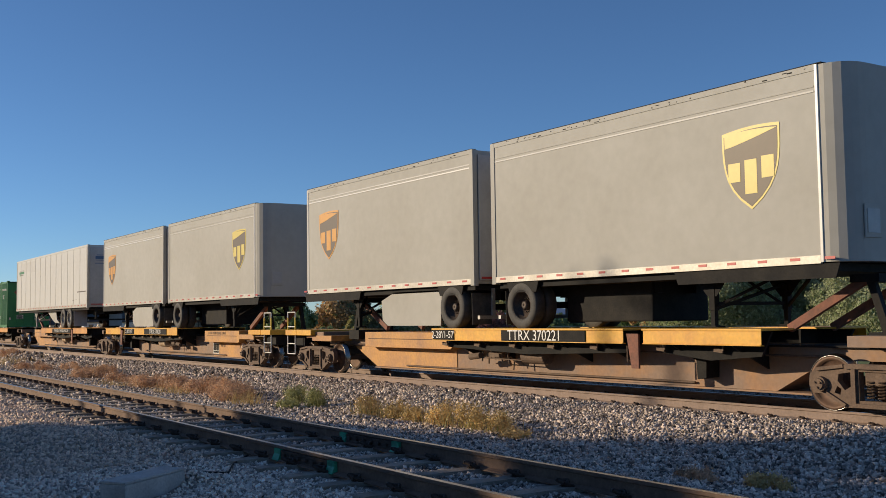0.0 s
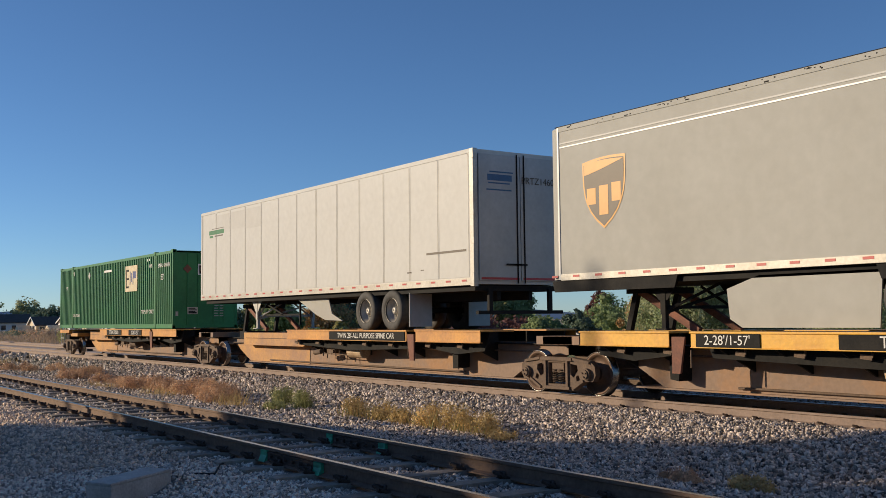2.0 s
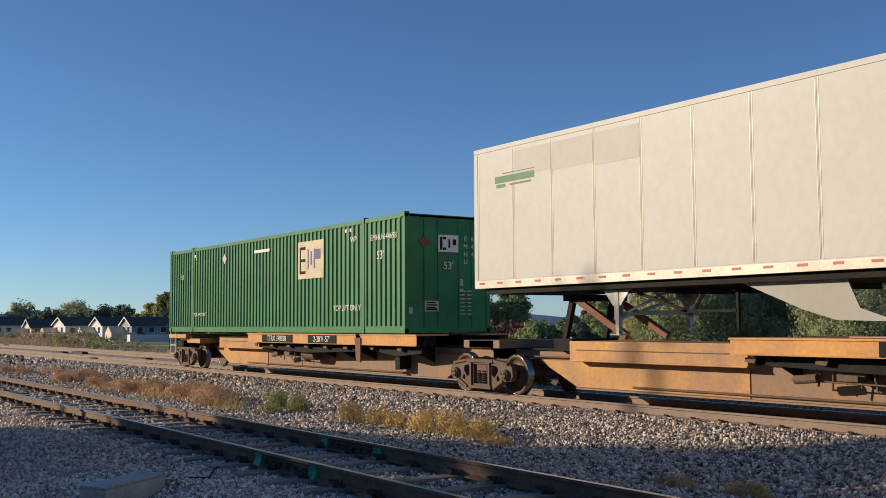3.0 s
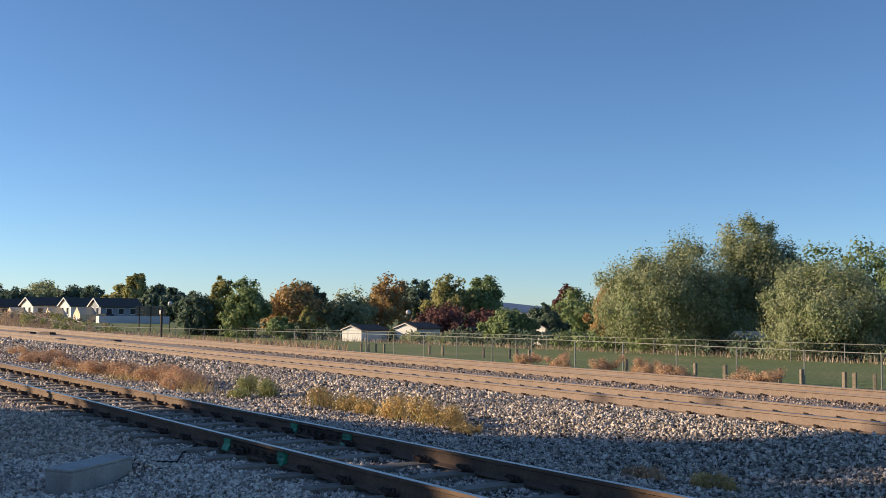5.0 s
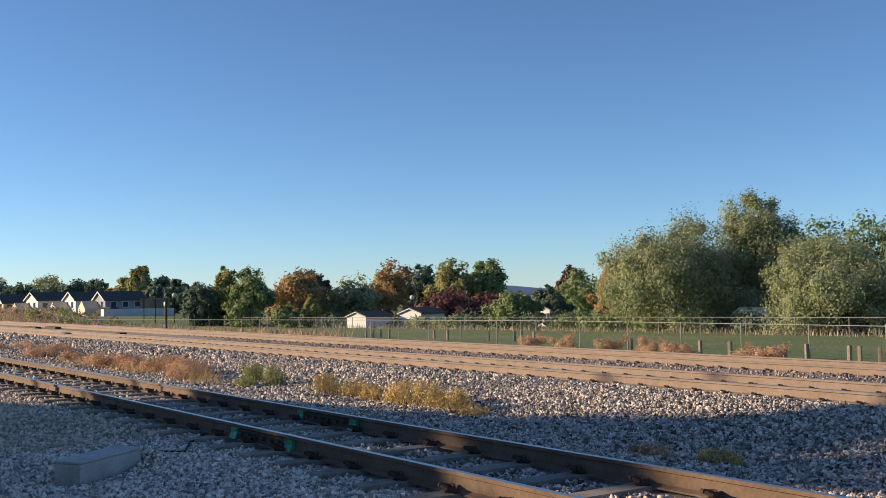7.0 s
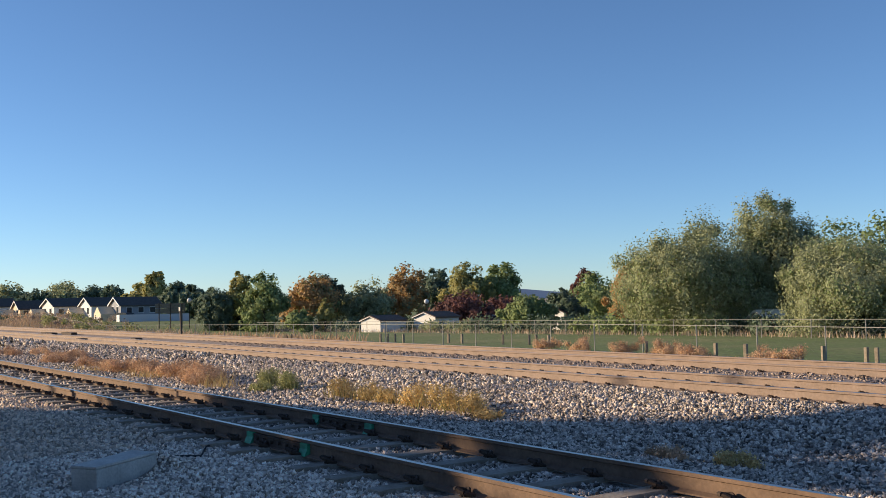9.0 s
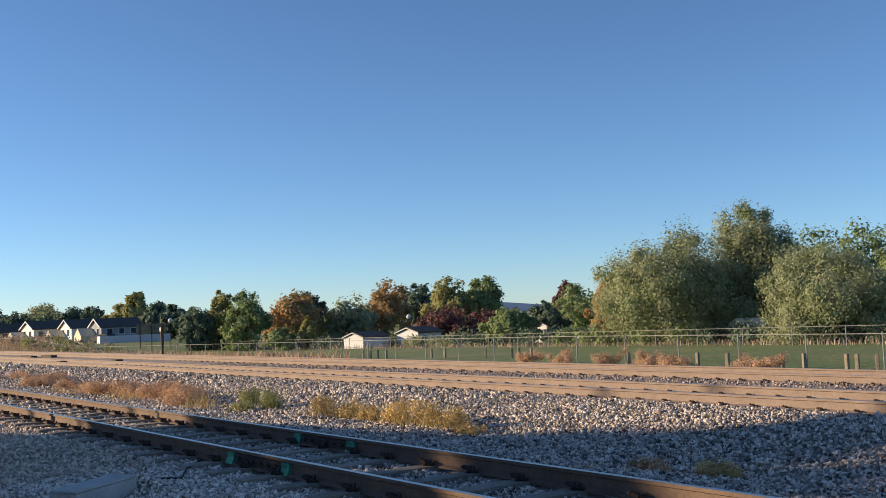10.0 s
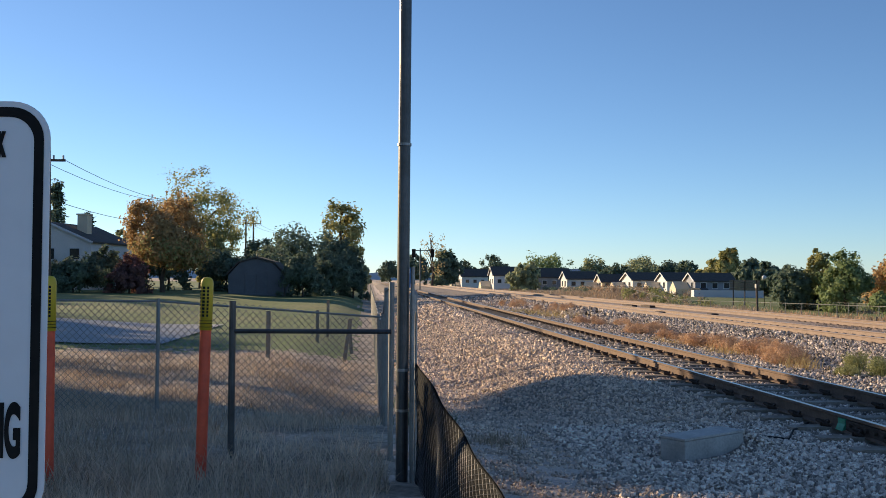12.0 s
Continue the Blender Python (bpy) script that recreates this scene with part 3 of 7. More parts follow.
    prism(bm, [(X(um - 0.16), 1.22), (X(um + 0.14), 1.22), (X(um + 0.02), 0.60), (X(um - 0.16), 0.60)], "y", 13.12, 13.16)
    part("hinged_plate", bm, M_RUSTBRACE, t, "rusted hinged plate between the decks", bevel=0.005)
    bm = bmesh.new()
    rod(bm, (X(um), 13.17, 1.15), (X(um), 13.17, 0.62), 0.02, 8)
    rod(bm, (X(um + 0.2), 13.2, 1.0), (X(um + 0.2), 13.2, 0.7), 0.015, 8)
    part("release_rod", bm, M_TRUCK, t)
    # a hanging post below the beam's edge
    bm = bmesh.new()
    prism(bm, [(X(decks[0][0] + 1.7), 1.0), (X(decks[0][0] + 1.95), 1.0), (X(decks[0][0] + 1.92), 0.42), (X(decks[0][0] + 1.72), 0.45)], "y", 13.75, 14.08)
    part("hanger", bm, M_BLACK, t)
    # brake rigging and air tank
    bm = bmesh.new()
    u = decks[1][1] - 3.0
    rod(bm, (X(u - 0.5), 13.75, 0.72), (X(u + 0.25), 13.75, 0.72), 0.17, 18)
    part("air_tank", bm, tank, t, "dusty air tank", smooth=False, bevel=0.03)
    bm = bmesh.new()
    box(bm, X(u + 1.2), 13.75, 0.80, 0.35, 0.3, 0.26)
    rod(bm, (X(u + 0.9), 13.62, 0.78), (X(u + 1.9), 13.62, 0.86), 0.045, 8)
    rod(bm, (X(u + 1.7), 13.6, 0.70), (X(u + 2.1), 13.6, 0.66), 0.07, 10)
    for k in range(5):
        rod(bm, (X(u + 0.8 + 0.22 * k), 13.66, 0.84), (X(u + 0.75 + 0.25 * k), 13.68, 0.52 + 0.05 * (k % 3)), 0.017, 6)
    rod(bm, (X(u + 0.2), 13.66, 0.62), (X(u + 2.2), 13.64, 0.66), 0.014, 6)
    part("brake_valve", bm, M_TRUCK, t, bevel=0.0)
    bm = bmesh.new()
    rod(bm, (X(1.2), Y_C - 0.5, 0.86), (X(length - 1.0), Y_C - 0.5, 0.86), 0.02, 6)
    rod(bm, (X(4.0), Y_C - 0.47, 0.34), (X(length - 4.0), Y_C - 0.47, 0.34), 0.022, 6)
    part("brake_pipe", bm, M_TRUCK, t)
    # trailer hitches: an upright and a long sloping strut on each side
    for xa, d in hitches:
        for y in (Y_C - 0.55, Y_C + 0.55):
            bm = bmesh.new()
            bar(bm, (xa - d * 1.45, y, 1.30), (xa, y, 2.06), 0.09, 0.13)
            part("hitch_strut", bm, M_RUSTBRACE, t, "rust-red hitch strut")
        bm = bmesh.new()
        for y in (Y_C - 0.55, Y_C + 0.55):
            bar(bm, (xa + d * 0.05, y, 2.05), (xa + d * 0.38, y, 1.0), 0.10, 0.12)
        box(bm, xa, Y_C, 2.06, 0.5, 1.3, 0.12)
        box(bm, xa + d * 0.3, Y_C, 1.12, 0.55, 1.25, 0.25)
        part("hitch_stand", bm, M_BLACK, t)
    # end platforms
    for u in (-0.1, length + 0.1):
        bm = bmesh.new()
        span(bm, X(u) - 0.55, X(u) + 0.55, 13.45, 15.57, 1.03, 1.20)
        part("end_platform", bm, M_SPINE, t, bevel=0.01)
    if ladder is not None:
        way = 1 if bogies[-1] > ladder else -1
        bm = bmesh.new()
        for dx in (-0.26, 0.26):
            rod(bm, (ladder + dx, 13.36, 0.55), (ladder + dx, 13.36, 1.78), 0.017, 8)
        for z in (0.55, 0.85, 1.35, 1.78):
            rod(bm, (ladder - 0.26, 13.36, z), (ladder + 0.26, 13.36, z), 0.016, 8)
        part("ladder", bm, M_LETTER, t, "white tubular end ladder")
        for dx in (-0.26, 0.26):
            bm = bmesh.new()
            rod(bm, (ladder + dx, 13.36, 1.22), (ladder + dx, 13.36, 1.62), 0.024, 8)
            part("grab_iron", bm, M_MYEL, t, "yellow grab iron")
        for u0, u1 in ((-0.30, 0.42), (0.45, 1.40)):
            bm = bmesh.new()
            span(bm, ladder + way * u0, ladder + way * u1, 13.30, 15.72, 1.10, 1.25)
            part("end_walkway", bm, paint, t, "worn yellow end walkway", bevel=0.008)
        bm = bmesh.new()
        span(bm, ladder - way * 0.86, ladder + way * 1.3, Y_C - 0.28, Y_C + 0.28, 0.72, 1.02)
        span(bm, ladder - way * 0.2, ladder + way * 0.5, 13.55, 15.45, 0.78, 1.08)
        part("coupler", bm, M_BLACK, t, "dark coupler and end frame", bevel=0.02)
        bm = bmesh.new()
        span(bm, ladder + way * 1.25, ladder + way * 2.45, 13.42, 15.60, 0.94, 1.095)
        part("end_sill", bm, M_YELLOW, t, "worn orange end sill", bevel=0.01)
    for xb in bogies:
        bogie(t, xb, 0)
    return t


spine_unit(-9.1, -1, 17.85, [(1.75, 4.39), (4.86, 11.26)], (11.4, 15.6), (-9.1, -26.95),
           [(8.55, 5.9, "TTRX 370221", 0.30, -0.24), (11.2, 10.35, "2-28'/1-57'", 0.22)], [(-9.5, 1), (-25.2, -1)], -28.42, M_DECKY, M_TRUCK)
unit_b = spine_unit(-48.4, 1, 17.1, [(1.0, 3.3), (3.75, 10.5)], (11.65, 14.9), (-31.3,),
           [(6.6, 9.3, "TTRX 370820", 0.24), (3.9, 5.2, "2-28'/1-57'", 0.22)], [(-46.6, -1), (-31.4, 1)], -30.15)
lettering("lettering", "LD LMT 79200 LBS ALL UNITS", 0.135, pose(-35.55, Y_C - 0.726, 1.115, 90), M_LOGOBR, unit_b)
lettering("lettering", "NAF 30", 0.13, pose(-35.65, Y_C - 0.444, 0.66, 90), M_LOGOBR, unit_b)
lettering("lettering", "A", 0.20, pose(-34.05, Y_C - 0.444, 0.64, 90), M_LOGOBR, unit_b)
bm = bmesh.new()
span(bm, -36.60, -36.03, Y_C - 0.446, Y_C - 0.440, 0.37, 0.75)
cp = part("consolidated_plate", bm, M_LETTER, unit_b, "black inspection plate with white frame")
for xa, xb, za, zc in ((-36.57, -36.32, 0.48, 0.72), (-36.30, -36.06, 0.48, 0.72), (-36.57, -36.06, 0.40, 0.46)):
    bm = bmesh.new()
    span(bm, xa, xb, Y_C - 0.450, Y_C - 0.4465, za, zc)
    part("plate_field", bm, M_BLACK, cp)
bm = bmesh.new()
span(bm, -33.93, -33.65, Y_C - 0.446, Y_C - 0.440, 0.52, 0.76)
part("label_plate", bm, M_LETTER, unit_b)
spine_unit(-48.4, -1, 18.7, [(2.15, 4.76), (5.12, 11.64)], (11.8, 16.2), (-48.4,),
           [(5.2, 9.0, "TWIN 28'-ALL PURPOSE SPINE CAR", 0.185)], [(-64.6, -1)], None, M_DECKO)
spine_unit(-67.1, -1, 17.7, [(2.1, 4.75), (4.95, 11.7)], (12.0, 15.5), (-67.1, -84.8),
           [(6.0, 7.6, "2-28'/1-57'", 0.22), (8.6, 10.6, "TTRX 370820", 0.22)], [], -85.9, M_DECKO, M_TRUCK)


def road_wheels(t, x, bright=False):
    """A dual-tyred axle across a trailer, standing on the decks."""
    z = DECK + 0.48
    for s in (-1, 1):
        for k in (0, 1):
            y = Y_C + s * (1.13 - 0.31 * k)
            w = shared(P["tyre"], "tyre", t, (x, y, z), (0, 0, 0 if s < 0 else math.pi))
            if k == 0:
                r = shared(P["rim" if bright else "rim_dark"], "rim", w, (0, 0, 0))
                r["label"] = "dull metal wheel rim" if bright else "dark rusty wheel rim"
    bm = bmesh.new()
    rod(bm, (x, Y_C - 1.0, z), (x, Y_C + 1.0, z), 0.07, 12)
    for s in (-1, 1):
        bar(bm, (x - 0.5, Y_C + s * 0.45, z + 0.25), (x + 0.5, Y_C + s * 0.45, z + 0.25), 0.12, 0.14)
    part("axle", bm, M_BLACK, t)


def landing_gear(t, x, zt, material):
    for s in (-1, 1):
        bm = bmesh.new()
        y = Y_C + s * 0.95
        box(bm, x, y, (zt + DECK + 0.1) / 2 + 0.15, 0.12, 0.12, zt - DECK - 0.2)
        box(bm, x, y, DECK + 0.30, 0.09, 0.09, 0.55)
        box(bm, x, y, DECK + 0.03, 0.26, 0.24, 0.03)
        prism(bm, [(x - 0.38, zt), (x + 0.38, zt), (x + 0.1, zt - 0.33), (x - 0.1, zt - 0.33)], "y", y - 0.05, y - 0.04)
        bar(bm, (x, y, DECK + 0.35), (x + 0.85, y * 0.5 + Y_C * 0.5, zt - 0.05), 0.05, 0.05)
        bar(bm, (x, y, DECK + 0.35), (x - 0.45, y * 0.5 + Y_C * 0.5, zt - 0.05), 0.05, 0.05)
        part("landing_leg", bm, material, t, bevel=0.004)
    bm = bmesh.new()
    bar(bm, (x, Y_C - 0.95, DECK + 0.42), (x, Y_C + 0.95, DECK + 0.42), 0.06, 0.06)
    bar(bm, (x, Y_C - 0.95, DECK + 0.32), (x, Y_C + 0.95, zt - 0.1), 0.05, 0.05)
    part("leg_brace", bm, material, t)


def shield(t, xc, zc, h, dark, light):
    """A plain shield emblem in two colours, with plain bars."""
    w = h * 0.43
    def outline(k, e=0.0):
        pts = []
        for i in range(9):
            a = -1 + 2 * i / 8
            pts.append((xc + a * w * k, zc + h * 0.5 * k - 0.03 * h * (a * a) + 0.015 * h * a))
        for i in range(1, 9):
            f = i / 8
            pts.append((xc + w * k * (1 - f ** 3.6), zc + h * k * (0.47 - 0.97 * f)))
        for i in range(7, 0, -1):
            f = i / 8
            pts.append((xc - w * k * (1 - f ** 3.6), zc + h * k * (0.47 - 0.97 * f)))
        return pts
    bm = bmesh.new()
    prism(bm, outline(1.0), "y", Y_F - 0.007, Y_F - 0.004)
    em = part("emblem", bm, light, t, "shield emblem in gold and dark brown")
    bm = bmesh.new()
    prism(bm, outline(0.93), "y", Y_F - 0.010, Y_F - 0.008)
    part("emblem_field", bm, dark, em)
    bm = bmesh.new()
    cr = [(xc + (-1 + i / 5) * w * 0.9, zc + h * (0.455 - 0.02 * (-1 + i / 5) ** 2)) for i in range(11)]
    cr += [(xc + (1 - i / 5) * w * 0.9, zc + h * (0.27 + 0.16 * ((2 - i / 5) / 2) ** 1.2)) for i in range(11)]
    prism(bm, cr, "y", Y_F - 0.013, Y_F - 0.0105)
    part("emblem_crescent", bm, light, em)
    y0, y1 = Y_F - 0.013, Y_F - 0.0105
    for k, (dz0, dz1) in enumerate(((-0.15, 0.08), (-0.31, 0.10), (-0.14, 0.12))):
        x = xc + (k - 1) * w * 0.58
        bm = bmesh.new()
        span(bm, x - w * 0.21, x + w * 0.21, y0, y1, zc + dz0 * h, zc + dz1 * h)
        part("emblem_bar", bm, light, em)


def van_shell(t, xr, s, length, zb, zt, skin, panels, round_nose):
    """Body of a van trailer: xr is the rear end, s the way to the nose."""
    X = lambda u: xr + s * u
    rad = 0.48 if round_nose else 0.03
    yc0, yc1 = Y_F, Y_B
    pts = [(X(0), yc0), (X(0), yc1)]
    for i in range(7):
        a = math.pi / 2 * i / 6
        pts.append((X(length - rad + rad * math.sin(a)), yc1 - rad + rad * math.cos(a)))
    for i in range(7):
        a = math.pi / 2 * i / 6
        pts.append((X(length - rad + rad * math.cos(a)), yc0 + rad - rad * math.sin(a)))
    bm = bmesh.new()
    prism(bm, pts, "z", zb, zt)
    part("body", bm, skin, t)
    # side panels, standing a little proud of the body
    w = (length - 0.30 - rad) / panels
    gap = 0.0012 if round_nose else 0.006
    bm = bmesh.new()
    prism(bm, [(-w / 2 + gap, zb + 0.16), (w / 2 - gap, zb + 0.16), (w / 2 - gap, zt - (0.42 if round_nose else 0.10)), (-w / 2 + gap, zt - (0.42 if round_nose else 0.10))], "y", -0.0025 if round_nose else -0.004, 0.004)
    me = proto(bm, skin)
    for i in range(0 if round_nose else panels):
        shared(me, "side_panel", t, (X(0.15 + w * (i + 0.5)), Y_F, 0))
    bm = bmesh.new()
    for i in range(panels + 1 if not round_nose else 0):
        for d in (-0.03, 0.03):
            span(bm, X(0.15 + w * i + d) - 0.004, X(0.15 + w * i + d) + 0.004, Y_F - 0.008, Y_F - 0.002, zb + 0.16, zt - (0.42 if round_nose else 0.10))
    if round_nose:
        bm.free()
    else:
        tagged(part("rivet_seams", bm, M_ALU, t), kind="stuff")
    # top rail, bottom rail, rear post
    bm = bmesh.new()
    span(bm, X(0), X(length - rad), Y_F - 0.012, Y_F + 0.05, zt - 0.085, zt + 0.012)
    part("top_rail", bm, skin, t, bevel=0.005)
    bm = bmesh.new()
    span(bm, X(0), X(length - rad - 0.02), Y_F - 0.014, Y_F + 0.04, zb - 0.02, zb + (0.105 if round_nose else 0.14))
    part("bottom_rail", bm, M_ALU, t, "scuffed aluminium bottom rail", bevel=0.005)
    bm = bmesh.new()
    span(bm, X(-0.03), X(0.11), Y_F - 0.018, Y_F + 0.10, zb - 0.05, zt + 0.014)
    part("rear_post", bm, M_ALU if not round_nose else M_GREYTR, t, bevel=0.008)
    if round_nose:
        bm = bmesh.new()
        span(bm, X(0.12), X(length - rad - 0.04), Y_F - 0.010, Y_F, zt - 0.41, zt - 0.38)
        part("trim_strip", bm, M_TRIM if s < 0 else M_WHITE, t, "pale raised trim strip", bevel=0.003)
        bm = bmesh.new()
        span(bm, X(0.12), X(length - rad - 0.04), Y_F - 0.008, Y_F, zt - 0.335, zt - 0.305)
        part("trim_strip", bm, M_GREYTR if s > 0 else M_WHITE, t, bevel=0.003)
        bm = bmesh.new()
        span(bm, X(0.02), X(length - rad + 0.1), Y_F - 0.004, Y_F + 0.12, zt + 0.013, zt + 0.028)
        part("roof_edge", bm, M_BLACK, t)
        rng = random.Random(int(abs(xr) * 10))
        bm = bmesh.new()
        for i in range(34):
            u = rng.uniform(0.4, length - 0.6)
            box(bm, X(u), Y_F - 0.004, zt - rng.uniform(0.0, 0.07), rng.choice((0.02, 0.025, 0.03, 0.03, 0.09)), 0.02, rng.uniform(0.012, 0.025))
        tagged(part("roof_edge_damage", bm, M_BLACK, t, "dark dents and rivet holes along the roof edge"), kind="stuff")
        # nose corner strip, the sun's highlight on it given as white colour
        bm = bmesh.new()
        span(bm, X(length - rad - 0.02), X(length - rad + 0.03), Y_F - 0.016, Y_F + 0.01, zb, zt + 0.005)
        part("corner_strip", bm, M_TRIM, t, "corner strip whitened for its sun highlight", bevel=0.006)
    n = int(length / 0.62)
    for i in range(n):
        u = 0.35 + i * 0.62
        shared(P["reflector"], "reflector", t, (X(u), Y_F - 0.016, zb + (0.06 if round_nose else 0.085)))
    # under-frame
    bm = bmesh.new()
    span(bm, X(0.1), X(length - 0.3), Y_F + 0.10, Y_B - 0.10, zb - 0.14, zb - 0.02)
    for y in (Y_C - 0.45, Y_C + 0.45):
        span(bm, X(0.2), X(min(length - 0.4, 4.2)), y - 0.05, y + 0.05, zb - 0.34, zb - 0.13)
    part("under_frame", bm, M_BLACK, t)
    # rear doors
    xr2 = X(-0.02)
    for ya, yb_ in ((Y_F + 0.12, Y_C - 0.01), (Y_C + 0.01, Y_B - 0.12)):
        bm = bmesh.new()
        span(bm, xr2, xr2 - s * 0.03, ya, yb_, zb + 0.08, zt - 0.1)
        door = part("rear_door", bm, M_DOOR, t, "closed grey swing door", bevel=0.004)
        bm = bmesh.new()
        y = Y_C + (-0.10 if ya < Y_C - 0.5 else 0.10)
        rod(bm, (X(-0.06), y, zb + 0.02), (X(-0.06), y, zt - 0.06), 0.017, 8)
        span(bm, X(-0.05), X(-0.09), y - 0.32, y + 0.05, zb + 0.42, zb + 0.46)
        part("lock_rod", bm, M_BLACK, door)
        bm = bmesh.new()
        span(bm, X(-0.05), X(-0.056), ya + 0.05, yb_ - 0.05, zb + 0.10, zb + 0.15)
        part("reflector_tape", bm, M_RED, door)


def pup(xr, s, length, logo_light, skirt, nose_plate):
    t = rolling("pup_trailer", "short light-grey box trailer with shield emblem on spine car", "trailer", "short trailers on the train")
    zb, zt = 2.30, 5.28
    X = lambda u: xr + s * u
    van_shell(t, xr, s, length, zb, zt, M_GREYTR, 7, True)
    shield(t, X(length - 1.75), 3.88, 1.34, M_LOGOBR, logo_light)
    road_wheels(t, X(0.92))
    landing_gear(t, X(length - 2.9), zb - 0.12, M_BLACK)
    for u0, u1 in ((0.45, 1.5), (length - 3.5, length - 0.2)):
        bm = bmesh.new()
        prism(bm, [(X(u0), zb - 0.02), (X(u1), zb - 0.02), (X(u1 - 0.08), zb - 0.24), (X(u0 + 0.08), zb - 0.24)], "y", Y_F + 0.02, Y_F + 0.05)
        part("side_guard", bm, M_BLACK, t, bevel=0.004)
    bm = bmesh.new()
    for y in (Y_C - 0.75, Y_C + 0.75):
        bar(bm, (X(0.02), y, zb - 0.1), (X(0.02), y, zb - 0.75), 0.08, 0.05)
    bar(bm, (X(0.02), Y_C - 1.15, zb - 0.75), (X(0.02), Y_C + 1.15, zb - 0.75), 0.08, 0.08)
    part("rear_bumper", bm, M_GALV, t)
    for y in (Y_F + 0.12, Y_B - 0.67):
        bm = bmesh.new()
        span(bm, X(0.26), X(0.27), y, y + 0.55, DECK + 0.08, zb - 0.2)
        part("mud_flap", bm, M_RUBBER, t)
    if not skirt:
        bm = bmesh.new()
        span(bm, min(X(1.55), X(4.0)), max(X(1.55), X(4.0)), Y_C - 0.55, Y_C + 0.95, DECK + 0.12, zb - 0.12)
        part("storage_box", bm, M_BLACK, t, "black underbody box", bevel=0.03)
    if skirt:
        bm = bmesh.new()
        pts = [(X(1.45), zb - 0.10), (X(1.52), DECK + 0.06), (X(3.95), DECK + 0.06), (X(4.2), DECK + 0.2), (X(4.25), zb - 0.30), (X(3.6), zb - 0.10)]
        prism(bm, pts, "y", Y_F + 0.10, Y_F + 0.13)
        part("side_skirt", bm, M_GREYTR, t, "pale side skirt panel", bevel=0.004)
    if nose_plate:
        bm = bmesh.new()
        span(bm, X(length), X(length) + s * 0.02, Y_F + 0.35, Y_F + 0.75, zb + 0.35, zb + 0.85)
        part("document_box", bm, M_GREYTR, t, bevel=0.006)
        bm = bmesh.new()
        span(bm, X(length) , X(length) + s * 0.03, Y_F + 0.4, Y_F + 0.7, zb + 0.42, zb + 0.78)
        part("box_lid", bm, M_DOOR, t)
    return t


pup(-18.02, 1, 8.75, M_LOGOGO, False, True)
pup(-18.75, -1, 8.7, M_LOGOOR, True, False)
pup(-39.08, 1, 8.7, M_LOGOGO, False, True)
pup(-39.74, -1, 8.74, M_LOGOOR, True, False)


